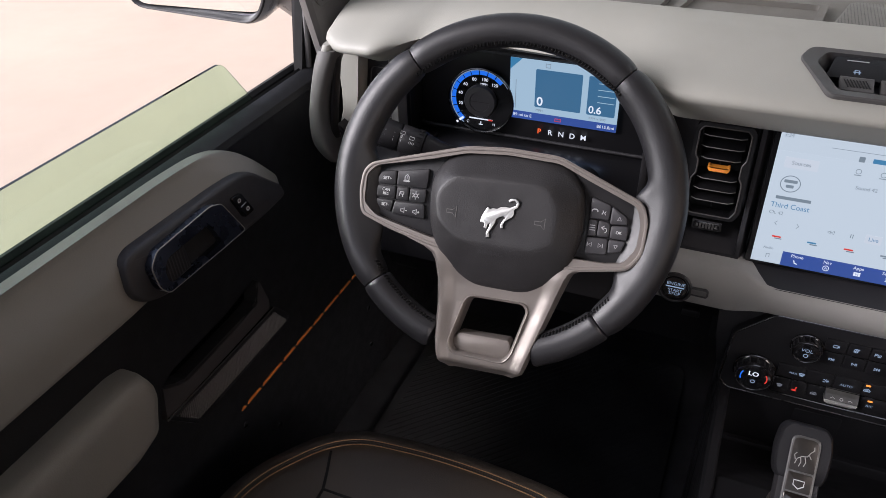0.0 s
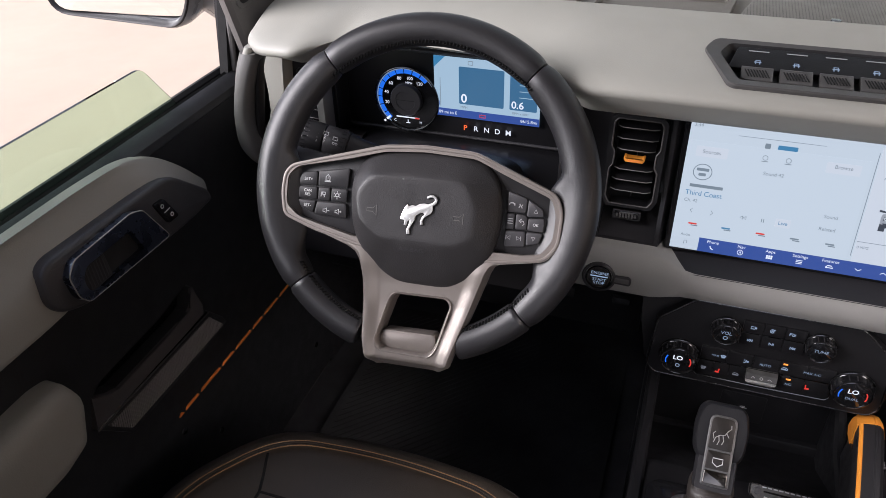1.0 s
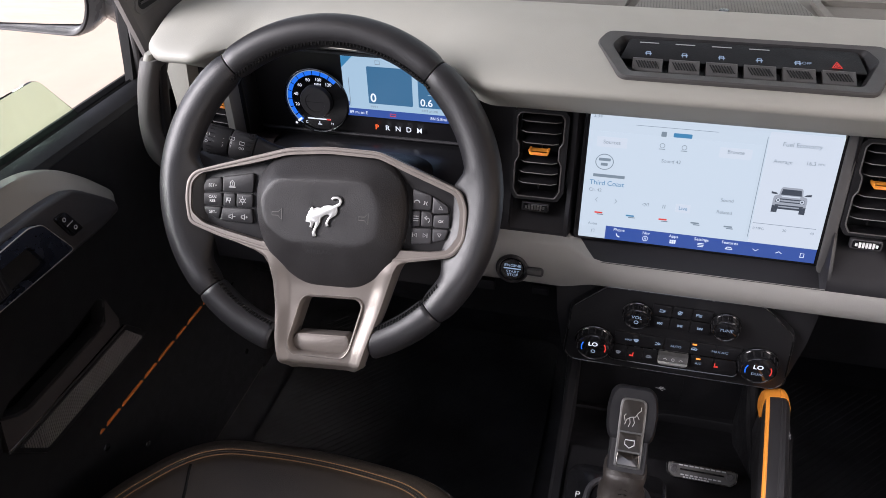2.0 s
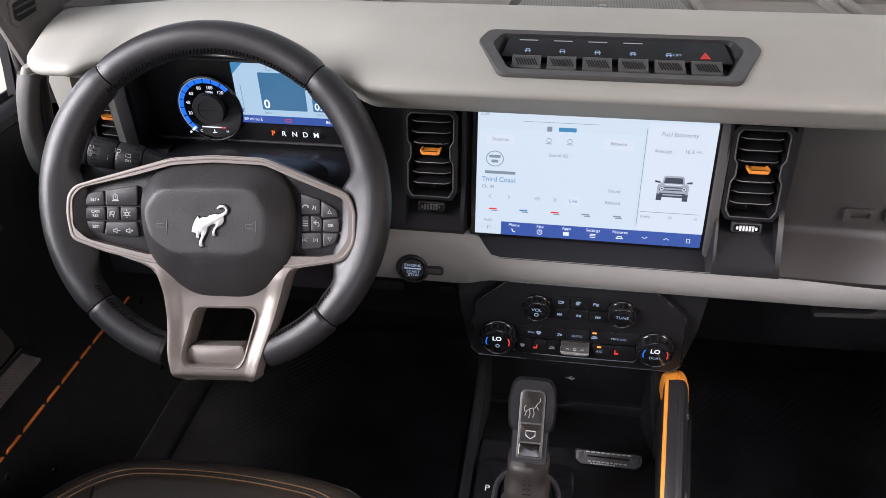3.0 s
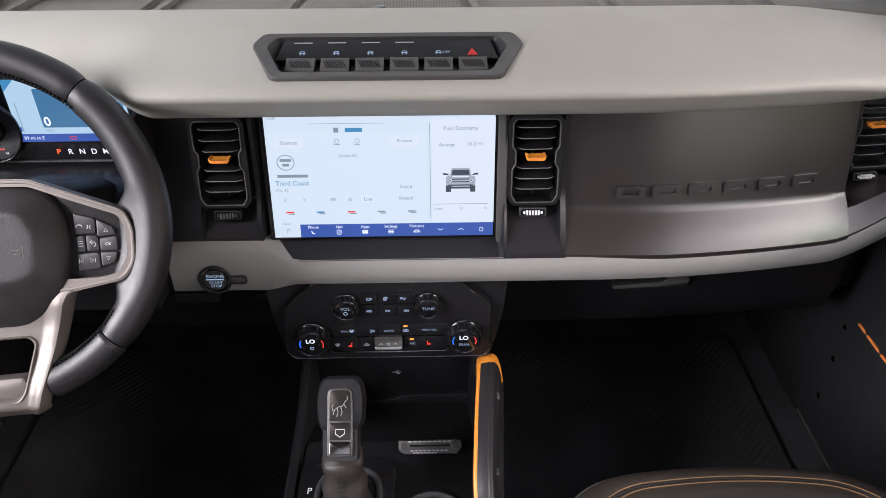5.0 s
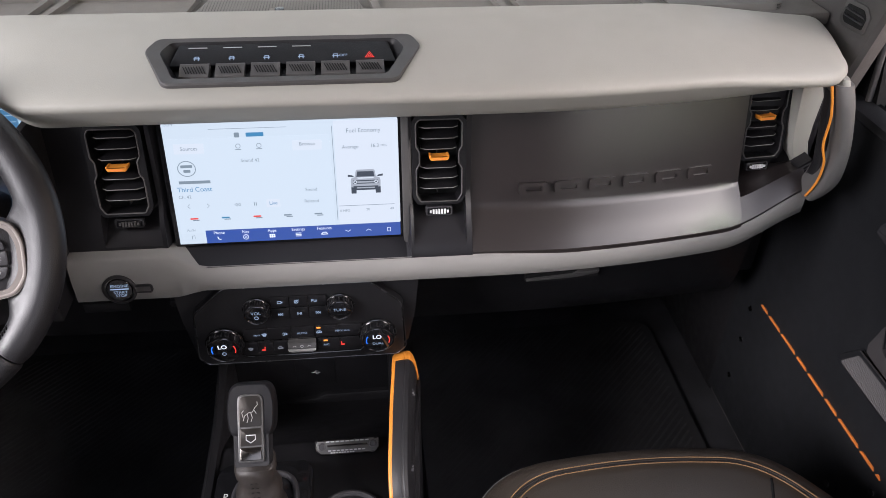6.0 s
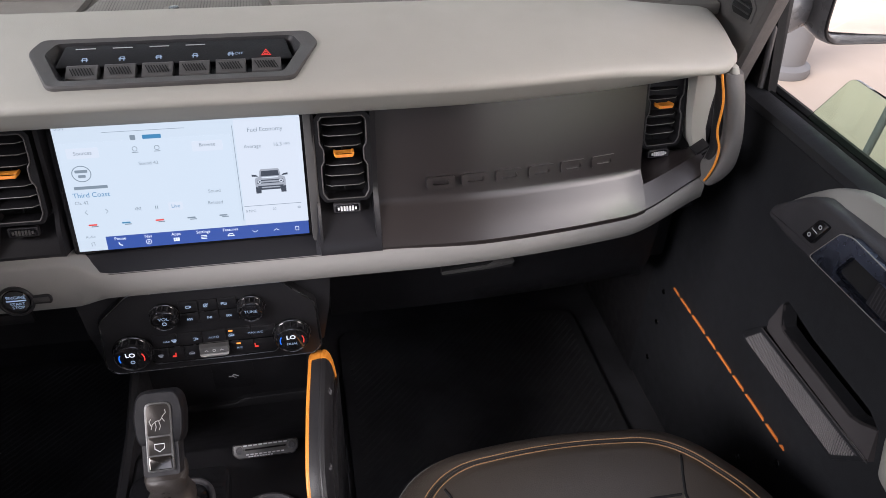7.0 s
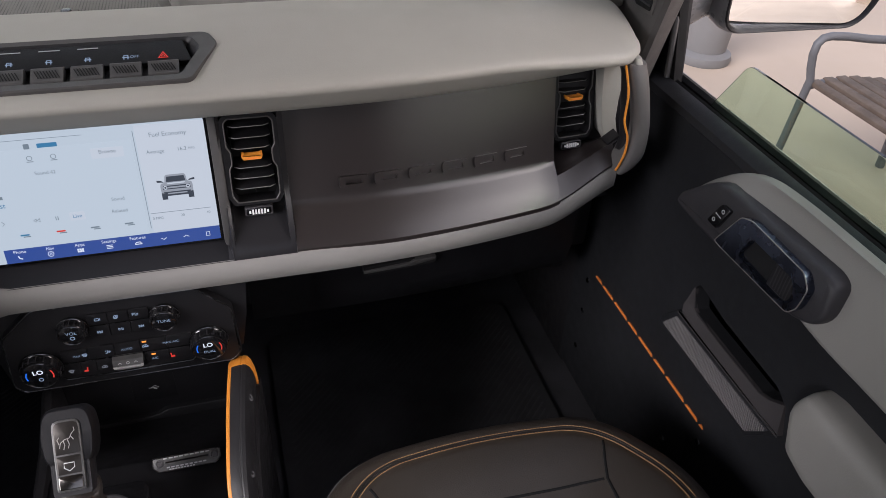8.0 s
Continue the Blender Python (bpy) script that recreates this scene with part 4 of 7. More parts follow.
# ---- instrument cluster ----
IF = Fr((-0.44, 1.296, 1.29), (1, 0, 0), (0, 0, 1))
cluster = thing("instrument_cluster", "lit instrument cluster with round speedometer and display", "instrument cluster", (-0.44, 1.30, 1.21))
part("back_panel", box(-0.610, -0.264, 1.300, 1.32, 1.17, 1.40, 0.002), BLACK_SLICK, cluster)
part("side_wall", box(-0.270, -0.262, 1.16, 1.31, 1.19, 1.36, 0.002), BLACK, cluster)
part("side_strip", loft([[Vector((x, y, z)) for x, y in ((-0.618, 1.256), (-0.618, 1.236), (-0.615, 1.232), (-0.606, 1.232), (-0.603, 1.236), (-0.603, 1.256))] for z in (1.17, 1.22, 1.30, 1.365)]), TRIM, cluster, "grey upright strip", angle=50)
part("side_wall", box(-0.616, -0.606, 1.256, 1.31, 1.17, 1.365, 0.003), BLACK_DEEP, cluster)
hump = lambda x: max(0.0, 1 - ((x + 0.41) / 0.17) ** 2)
part("lower_shelf", loft([[Vector((x, y, z + k * hump(x))) for y, z, k in ((1.305, 1.230, 0.0), (1.28, 1.230, 0.006), (1.25, 1.229, 0.020), (1.22, 1.224, 0.034), (1.185, 1.214, 0.046), (1.15, 1.198, 0.050), (1.12, 1.17, 0.050), (1.12, 1.13, 0.0), (1.305, 1.13, 0.0))] for x in [-0.600 + 0.33 * i / 32 for i in range(33)]]), BLACK_SLICK, cluster, "smooth black shelf under the gauges", angle=50)
part("cluster_bezel", tube([Vector((x, 1.2985, z)) for x, z in rounded([(-0.605, 1.236), (-0.268, 1.236), (-0.268, 1.330), (-0.300, 1.353), (-0.590, 1.353), (-0.605, 1.335)], 0.012, 4)], 0.0022, 8, ring=True), GREY_DARK, cluster)
# display page
D0, D1, E0, E1 = -0.469 + 0.44, -0.323 + 0.44, -0.0235, 0.061
disp = slab(IF, D0, D1, E0, E1, 0.0008, L_SKYP, cluster, "display_page", label="lit pale blue gauge display")
slab(IF, D0, D1, E0, E0 + 0.011, 0.0012, L_NAVY, disp, "display_footer")
slab(IF, D0 + 0.035, D0 + 0.097, E0 + 0.020, E1 - 0.012, 0.0012, L_TEAL, disp, "display_tile", 0.002)
slab(IF, D0 + 0.105, D1 - 0.004, E0 + 0.020, E1 - 0.012, 0.0012, L_TEAL, disp, "display_tile", 0.002)
for j in range(4):
    slab(IF, D0 + 0.118, D1 - 0.006, E0 + 0.038 + 0.0085 * j, E0 + 0.0388 + 0.0085 * j, 0.0015, L_SKYP, disp, "tile_line")
slab(IF, D1 - 0.0065, D1 - 0.0045, E0 + 0.056, E1 - 0.013, 0.0016, L_RED, disp, "tile_mark")
part("display_corner", prism(IF, [(D0, E1), (D0, E1 - 0.016), (D0 + 0.016, E1)], 0.0006, 0.0014), L_LINK, disp, smooth=False)
slab(IF, D0 + 0.002, D0 + 0.007, E0 + 0.015, E0 + 0.021, 0.0014, L_NAVY, disp, "fuel_mark")
stroke(IF, [(D0 + 0.0085, E0 + 0.014), (D0 + 0.0085, E0 + 0.055)], 0.0007, 0.0014, L_TEXT, disp, "fuel_scale")
stroke(IF, rect(D0 + 0.048, D0 + 0.054, E1 - 0.0085, E1 - 0.0035), 0.0009, 0.0014, L_TEXT, disp, "display_icon", closed=True)
words("0", IF, D0 + 0.042, E0 + 0.028, 0.017, L_WHITE, disp, "display_text", c=0.0016, bold=0.0003)
words("0.6", IF, D0 + 0.116, E0 + 0.027, 0.014, L_WHITE, disp, "display_text", c=0.0016, bold=0.0002)
words("MPH", IF, D0 + 0.042, E0 + 0.0155, 0.005, L_TEXT, disp, "display_text", c=0.0016)
words("RPM x1000", IF, D0 + 0.120, E0 + 0.0155, 0.0048, L_TEXT, disp, "display_text", c=0.0016)
words("89 mi to E", IF, D0 + 0.019, E0 + 0.0055, 0.0062, L_WHITE, disp, "display_text", c=0.0016)
words("8615.8mi", IF, D1 - 0.014, E0 + 0.0055, 0.0062, L_WHITE, disp, "display_text", c=0.0016)
stroke(IF, rect(D0 + 0.064, D0 + 0.072, E0 + 0.0035, E0 + 0.007), 0.0008, 0.0016, L_RED, disp, "display_icon", closed=True)
for i, ch in enumerate("PRNDM"):
    words(ch, IF, -0.4255 + 0.44 + 0.0152 * i, -0.0385, 0.0105, L_REDORANGE if i == 0 else L_WHITE, cluster, "gear_letter", c=0.001, bold=0.00012)
# speedometer
GC = (-0.508 + 0.44, -0.004)
IG, IF = IF, Fr(IF.p(0, 0, 0.004), IF.u, IF.v)
part("gauge_ring", tube([IF.p(GC[0] + 0.0458 * math.cos(a), GC[1] + 0.0458 * math.sin(a), 0.003) for a in [2 * math.pi * i / 48 for i in range(48)]], 0.0016, 8, ring=True), DARKCHROME, cluster)
dial = part("gauge_face", prism(IF, circle(GC[0], GC[1], 0.0445, n=40), -0.002, 0.0008), GLOSS, cluster, smooth=False)
_segs = 11
for i in range(_segs):
    a0, a1 = 232 - 190 * i / _segs - 1.0, 232 - 190 * (i + 1) / _segs + 1.0
    pts = circle(GC[0], GC[1], 0.0396, n=6, a0=a0, a1=a1, closed=False)
    stroke(IF, pts, 0.0056, 0.0018, L_BLUE, dial, "gauge_segment")
stroke(IF, circle(GC[0], GC[1], 0.0434, n=40, a0=235, a1=30, closed=False), 0.0011, 0.0020, L_ICE, dial, "gauge_arc")
part("gauge_hub", lathe(Fr(IF.p(*GC), IF.u, IF.v), [(0.0228, 0.0), (0.0228, 0.006), (0.0215, 0.008), (0.0142, 0.0085), (0.0138, 0.0075), (0.001, 0.0075)], 36), GREY_DARK, dial)
stroke(IF, [(GC[0] - 0.013, GC[1]), (GC[0] + 0.013, GC[1])], 0.0006, 0.0076, RUBBER, cluster, "hub_line")
stroke(IF, [(GC[0] - 0.025, GC[1] - 0.027), (GC[0] - 0.035, GC[1] - 0.036)], 0.003, 0.004, L_WHITE, dial, "needle")
for i, w in enumerate(("0", "20", "40", "60", "80", "100", "120")):
    a = radians(232 - 190 * (0.5 + i * 1.66) / _segs)
    if i:
        words(w, IF, GC[0] + 0.0307 * math.cos(a), GC[1] + 0.0307 * math.sin(a), 0.0064, L_WHITE, dial, "gauge_number", c=0.0018)
words("MPH", IF, GC[0] + 0.004, GC[1] + 0.0236, 0.0050, L_WHITE, dial, "gauge_text", c=0.0018)
slab(IF, GC[0] - 0.017, GC[0] + 0.017, GC[1] - 0.0282, GC[1] - 0.0266, 0.0018, L_WHITE, dial, "temperature_scale")
slab(IF, GC[0] + 0.011, GC[0] + 0.017, GC[1] - 0.0283, GC[1] - 0.0265, 0.0022, L_RED, dial, "temperature_scale")
for w, dx in (("C", -0.019), ("H", 0.019)):
    words(w, IF, GC[0] + dx, GC[1] - 0.0335, 0.0054, L_WHITE, dial, "gauge_text", c=0.0018)
stroke(IF, [(GC[0] - 0.003, GC[1] - 0.0355), (GC[0] + 0.003, GC[1] - 0.0355)], 0.001, 0.0018, L_WHITE, dial, "gauge_icon")
stroke(IF, [(GC[0], GC[1] - 0.0355), (GC[0], GC[1] - 0.031)], 0.001, 0.0018, L_WHITE, dial, "gauge_icon")
IF = IG
stroke(IF, circle(0.148, 0.0280, 0.0024, n=10), 0.0018, 0.001, L_RED, cluster, "belt_telltale", closed=True)

# ---- steering wheel: spokes, keys, emblem ----
BEZR = rounded([(-0.1555, -0.015), (-0.1535, 0.006), (-0.1455, 0.0160), (-0.118, 0.0240), (-0.040, 0.0455), (0.004, 0.0485), (0.058, 0.0460), (0.102, 0.0280), (0.1465, 0.0098), (0.1535, -0.008), (0.1525, -0.0430), (0.1410, -0.0600), (0.0900, -0.0685), (0.0, -0.0695), (-0.062, -0.0665), (-0.116, -0.0535), (-0.1510, -0.0410)], 0.008, 4)
hubhole = rounded([(-0.1485, -0.028), (-0.1485, 0.003), (-0.1380, 0.0140), (-0.078, 0.0275), (-0.040, 0.0380), (0.004, 0.0410), (0.058, 0.0385), (0.092, 0.0240), (0.1400, 0.0050), (0.1460, -0.011), (0.1450, -0.0370), (0.1345, -0.0530), (0.088, -0.0605), (-0.060, -0.0580), (-0.112, -0.0460), (-0.1335, -0.0405)], 0.006, 4)
part("spoke_frame", prism(WF, BEZR, -0.012, 0.0112, holes=[hubhole]), SILVER, wheel, "satin silver spoke frame", angle=30)
part("frame_edge", tube([WF.p(x, y, 0.0110) for x, y in [(0.004 + (x - 0.004) * 0.988, -0.012 + (y + 0.012) * 0.955) for x, y in BEZR]], 0.0019, 8, ring=True, flat=0.6, up=WF.n), SILVER, wheel)
SPW = ((-0.055, 0.118), (-0.061, 0.100), (-0.066, 0.086), (-0.072, 0.0765), (-0.080, 0.0725), (-0.100, 0.0670), (-0.130, 0.0605), (-0.160, 0.0540), (-0.180, 0.0490), (-0.188, 0.0460), (-0.1940, 0.0385))


def spoke_w(v):
    for (v0, w0), (v1, w1) in zip(SPW[:-1], SPW[1:]):
        if v >= v1:
            return w0 + (w1 - w0) * (v0 - v) / (v0 - v1)
    return SPW[-1][1]


def spoke_o(v):
    return 0.0110 - 0.0085 * S(0.065, 0.19, -v)


def spoke_c(u, v):
    e = abs(u - spoke_o(v)) / spoke_w(v)
    low = S(0.06, 0.085, -v)
    lip = 0.0042 * S(0.66, 0.90, e) * low - 0.009 * S(0.93, 1.0, e) * low
    return 0.0040 + 0.0068 * (1 - S(0.064, 0.105, -v)) + 0.0120 * S(0.12, 0.172, -v) - 0.020 * S(0.178, 0.1945, -v) ** 2 + lip


def inside(pt, poly):
    x, y, k, odd = pt[0], pt[1], len(poly), False
    for i in range(k):
        (x0, y0), (x1, y1) = poly[i - 1], poly[i]
        if (y0 > y) != (y1 > y) and x < (x1 - x0) * (y - y0) / (y1 - y0) + x0:
            odd = not odd
    return odd


# lower spoke, dished, with the finger opening through it
grip = rounded([(-0.0175, -0.1125), (0.0400, -0.1120), (0.0455, -0.1185), (0.0350, -0.1660), (0.0280, -0.1755), (-0.0280, -0.1745), (-0.0335, -0.1650), (-0.0235, -0.1190)], 0.006, 4)
_bm = bmesh.new()
NU, NV = 60, 70
_g = [[_bm.verts.new(WF.p(u, v, spoke_c(u, v))) for u in [spoke_o(v) + spoke_w(v) * (2 * i / NU - 1) for i in range(NU + 1)]] for v in [-0.056 - 0.1380 * j / NV for j in range(NV + 1)]]
for j in range(NV):
    for i in range(NU):
        c = (_g[j][i].co + _g[j + 1][i + 1].co) / 2 - WF.o
        if not inside((c.dot(WF.u), c.dot(WF.v)), grip):
            _bm.faces.new((_g[j][i], _g[j][i + 1], _g[j + 1][i + 1], _g[j + 1][i]))
_ex = bmesh.ops.extrude_face_region(_bm, geom=_bm.faces[:])
bmesh.ops.translate(_bm, vec=WF.n * -0.012, verts=[g for g in _ex["geom"] if isinstance(g, bmesh.types.BMVert)])
part("lower_spoke", _bm, SILVER, wheel, "satin silver lower spoke", angle=50)
part("opening_wall", loft([[WF.p(0.005 + (x - 0.005) * k, -0.144 + (y + 0.144) * k, spoke_c(x, y) + c) for x, y in grip] for k, c in ((1.045, 0.0006), (1.02, 0.0020), (0.97, 0.0010), (0.93, -0.007), (0.92, -0.028))], caps=False), SILVER, wheel, angle=60)
# thumb shelf at the foot of the opening
part("lower_spoke_tray", prism(WF, rounded([(-0.0325, -0.1640), (-0.0265, -0.1530), (0.0310, -0.1525), (0.0340, -0.1640), (0.0270, -0.1745), (-0.0275, -0.1735)], 0.004), -0.015, 0.0075, 0.003), SILVER, wheel)
pods = {}
for s, pod, dark in ((-1, [(-0.1490, -0.029), (-0.1490, 0.003), (-0.1380, 0.0145), (-0.060, 0.034), (-0.050, -0.060), (-0.112, -0.0465), (-0.1335, -0.0410)], BLACK),
                     (1, [(0.062, 0.037), (0.092, 0.0245), (0.1405, 0.0055), (0.1465, -0.011), (0.1455, -0.0370), (0.1350, -0.0535), (0.088, -0.0610), (0.05, -0.060)], BLACK)):
    pods[s] = part("key_pod", prism(WF, rounded(pod, 0.004, 3), -0.014, 0.0005, 0.001), BLACK, wheel)
KEYCAPS = {-1: ([(-0.1375, 0.0015), (-0.1335, 0.0080), (-0.1170, 0.0105), (-0.1165, -0.0055), (-0.1372, -0.0062)], [(-0.1375, -0.0074), (-0.1160, -0.0068), (-0.1160, -0.0210), (-0.1375, -0.0205)],
             [(-0.1372, -0.0218), (-0.1165, -0.0222), (-0.1195, -0.0360), (-0.1350, -0.0300)], [(-0.1157, 0.0108), (-0.0800, 0.0165), (-0.0810, -0.0052), (-0.1157, -0.0056)],
             [(-0.1147, -0.0068), (-0.1008, -0.0066), (-0.1008, -0.0210), (-0.1147, -0.0212)], [(-0.0997, -0.0066), (-0.0810, -0.0064), (-0.0815, -0.0210), (-0.0997, -0.0210)], [(-0.1155, -0.0224), (-0.0815, -0.0222), (-0.0800, -0.0385), (-0.1180, -0.0368)]),
        1: ([(0.0945, 0.0095), (0.1150, 0.0030), (0.1145, -0.0120), (0.0945, -0.0125)], [(0.1160, 0.0026), (0.1320, -0.0070), (0.1335, -0.0145), (0.1158, -0.0160)], [(0.0945, -0.0137), (0.1035, -0.0135), (0.1035, -0.0300), (0.0945, -0.0305)],
            [(0.1045, -0.0133), (0.1150, -0.0145), (0.1165, -0.0175), (0.1165, -0.0295), (0.1045, -0.0300)], [(0.1175, -0.0172), (0.1345, -0.0158), (0.1345, -0.0305), (0.1175, -0.0300)],
            [(0.1170, -0.0312), (0.1342, -0.0318), (0.1300, -0.0425), (0.1175, -0.0460)], [(0.0945, -0.0316), (0.1160, -0.0312), (0.1163, -0.0475), (0.0945, -0.0490)])}
# Right keys are lighter: the reflection they catch is put into their colour.
for s in (-1, 1):
    for k in KEYCAPS[s]:
        part("wheel_key", prism(WF, rounded(k, 0.0025, 3), -0.004, 0.0046, 0.0011), GREY_DARK if s > 0 else BLACK, pods[s])


def mark(name, pts, w=0.0008, closed=False, c=0.0051):
    return stroke(WF, pts, w, c, PALEPRINT, pods[1 if pts[0][0] > 0 else -1], name, closed)


for w, x, y, sz in (("SET+", -0.1267, 0.0008, 0.0046), ("CAN", -0.1268, -0.0118, 0.0042), ("RES", -0.1268, -0.0160, 0.0042), ("SET-", -0.1262, -0.0280, 0.0046)):
    words(w, WF, x, y, sz, WHITE, pods[-1], "key_text", c=0.0050)
words("OK", WF, 0.1258, -0.0236, 0.0040, WHITE, pods[1], "key_text", c=0.0050)
# warning lamp, gap and lane marks, loudspeakers, telephone and voice
mark("key_icon", [(-0.1068, 0.0012), (-0.1068, 0.0050), (-0.1045, 0.0075), (-0.1022, 0.0050), (-0.1022, 0.0012)], 0.0010, True)
mark("key_icon", [(-0.1048, 0.0040), (-0.1042, 0.0040)], 0.0030)
mark("key_icon", [(-0.1082, 0.0000), (-0.1008, 0.0000)], 0.0011)
mark("key_icon", [(-0.1112, -0.0170), (-0.1102, -0.0116)], 0.0009)
mark("key_icon", [(-0.1095, -0.0120), (-0.1062, -0.0120), (-0.1062, -0.0145), (-0.1095, -0.0145)], 0.0009, True)
mark("key_icon", [(-0.1078, -0.0145), (-0.1070, -0.0175)], 0.0010)
mark("key_icon", circle(-0.0925, -0.0140, 0.0021, 0.0018, 10), 0.0009, True)
for k in range(6):
    a = math.pi / 6 + math.pi * k / 3
    mark("key_icon", [(-0.0925 + 0.0030 * math.cos(a), -0.0140 + 0.0030 * math.sin(a)), (-0.0925 + 0.0044 * math.cos(a), -0.0140 + 0.0044 * math.sin(a))], 0.0008)
for cx, d in ((-0.1045, 0), (-0.0905, 1)):
    mark("key_icon", [(cx - 0.0030, -0.0305), (cx - 0.0014, -0.0305), (cx + 0.0008, -0.0288), (cx + 0.0008, -0.0346), (cx - 0.0014, -0.0330), (cx - 0.0030, -0.0330)], 0.0008, True)
    mark("key_icon", [(cx + 0.0020, -0.0317), (cx + 0.0042, -0.0317)], 0.0008)
    if d:
        mark("key_icon", [(cx + 0.0031, -0.0306), (cx + 0.0031, -0.0328)], 0.0008)
mark("key_icon", [(0.0965, -0.0052), (0.0966, -0.0036), (0.0982, -0.0026), (0.1004, -0.0026), (0.1020, -0.0036), (0.1021, -0.0052)], 0.0012)
mark("key_icon", [(0.1066, -0.0070), (0.1078, -0.0048), (0.1074, -0.0030)], 0.0010)
mark("key_icon", [(0.1102, -0.0075), (0.1092, -0.0054), (0.1104, -0.0036)], 0.0009)
for j in range(3):
    mark("key_icon", [(0.0962, -0.0192 - 0.0024 * j), (0.1018, -0.0192 - 0.0024 * j)], 0.0008)
mark("key_icon", [(0.1108, -0.0185), (0.1080, -0.0205), (0.1108, -0.0226)], 0.0008)
mark("key_icon", [(0.1080, -0.0205), (0.1128, -0.0207), (0.1138, -0.0235), (0.1120, -0.0252)], 0.0008)
for cy, d in ((-0.0092, 1), (-0.0382, -1)):
    mark("key_icon", [(0.1228, cy - d * 0.0018), (0.1247, cy + d * 0.0018), (0.1266, cy - d * 0.0018)], 0.0008, True)
for cx, d in ((0.0990, -1), (0.1090, 1)):
    mark("key_icon", [(cx - d * 0.0016, -0.0370), (cx + d * 0.0016, -0.0390), (cx - d * 0.0016, -0.0410)], 0.0007, True)
    mark("key_icon", [(cx + d * 0.0027, -0.0368), (cx + d * 0.0027, -0.0412)], 0.0008)
# emblem: a plain polished shape on the airbag cover
EMB = [(357, 488), (359, 478), (363, 468), (367, 460), (371, 455), (375, 459), (382, 456), (390, 457), (398, 452), (408, 450), (417, 451), (424, 448), (430, 445), (431, 440), (427, 436), (420, 437), (415, 440), (413, 436),
       (418, 432), (427, 431), (434, 435), (437, 441), (434, 449), (427, 454), (428, 463), (424, 471), (416, 476), (410, 481), (407, 489), (409, 495), (403, 496)]
EMB += [(402, 488), (406, 479), (411, 473), (406, 470), (398, 473), (391, 478), (389, 488), (384, 498), (379, 508), (381, 518), (374, 519), (373, 509), (378, 497), (379, 487), (374, 493), (372, 501), (366, 499), (368, 490)]
EMB = [((x - 392) * 0.00048 + 0.0035, -0.0030 - (y - 432) * 0.00049) for x, y in EMB]
part("emblem_backing", prism(WF, [(0.004 + (x - 0.004) * 1.05, -0.0255 + (y + 0.0255) * 1.05) for x, y in EMB], 0.0215, 0.0274), RUBBER, airbag, smooth=False)
part("emblem", prism(WF, EMB, 0.0225, 0.0288, 0.0007, 2), EMBLEMSILVER, airbag, "polished silver emblem")
AF = Fr(WF.p(0.001, -0.0615, 0.0248), WF.u, WF.v + WF.n * 0.30)
words("AIRBAG", AF, 0, 0, 0.0066, GREY_DARK, airbag, "cover_text", c=0.0012, stretch=1.2)
for s in (-1, 1):
    x = 0.001 + s * 0.0465
    stroke(WF, [(x - 0.005, -0.0222), (x + 0.0015, -0.0222), (x + 0.0055, -0.0182), (x + 0.0055, -0.0298), (x + 0.0015, -0.0258), (x - 0.005, -0.0258)], 0.0008, 0.0270, STRAPGREY, airbag, "horn_mark", closed=True)
# stitching round the inside of the rim
_bm = bmesh.new()
for i in range(260):
    deg = i * 360 / 260
    if not (47 < deg < 134 or 215 < deg < 250 or 290 < deg < 325):
        continue
    a = radians(deg)
    d = WF.u * math.cos(a) + WF.v * math.sin(a)
    t = -WF.u * math.sin(a) + WF.v * math.cos(a)
    c = WF.o + d * 0.1550 + WF.n * 0.0100
    tube([c - t * 0.0010 + WF.n * 0.0020 + d * 0.0012, c - d * 0.0010, c + t * 0.0010 - WF.n * 0.0020 - d * 0.0010], 0.0009, 6, bm=_bm)
tagged(part("rim_stitching", _bm, BLACKTHREAD, wheel), kind="stuff")

# ---- steering column and stalk ----
column = thing("steering_column", "black steering column shroud behind the wheel", "steering column", (-0.392, 1.20, 1.22))
_rings = []
for y, zc, w, h in ((1.085, 1.262, 0.055, 0.040), (1.12, 1.258, 0.066, 0.044), (1.18, 1.232, 0.074, 0.048), (1.26, 1.185, 0.080, 0.050), (1.34, 1.15, 0.085, 0.05)):
    _rings.append([Vector((-0.392 + w * math.copysign(abs(math.cos(a)) ** 0.6, math.cos(a)), y, zc + h * math.copysign(abs(math.sin(a)) ** 0.6, math.sin(a)))) for a in [2 * math.pi * j / 28 for j in range(28)]])
part("shroud", loft(_rings), BLACK, column, angle=60)
part("lock_ring", tube([WF.p(0, -0.01, -0.02), WF.p(0, -0.01, -0.065)], [0.052, 0.060], 28), BLACK, column)
stalk = thing("wiper_stalk", "black indicator and wiper stalk with white marks", "stalk", (-0.47, 1.16, 1.29))
_ax = Vector((-0.125, -0.022, 0.036)).normalized()
_o = Vector((-0.470, 1.156, 1.266))
for nm, ts, rs, m in (("arm", (0.0, 0.045, 0.062), (0.0105, 0.0125, 0.0165), BLACK), ("dial", (0.063, 0.064, 0.091, 0.092), (0.0168, 0.0174, 0.0176, 0.0170), BLACK), ("dial", (0.0935, 0.0945, 0.1220, 0.1230), (0.0172, 0.0178, 0.0180, 0.0175), BLACK), ("tip", (0.1245, 0.1260, 0.1440, 0.1490), (0.0172, 0.0180, 0.0172, 0.0140), GREY_DARK)):
    part(nm, tube([_o + _ax * t for t in ts], list(rs), 24), m, stalk, angle=35)
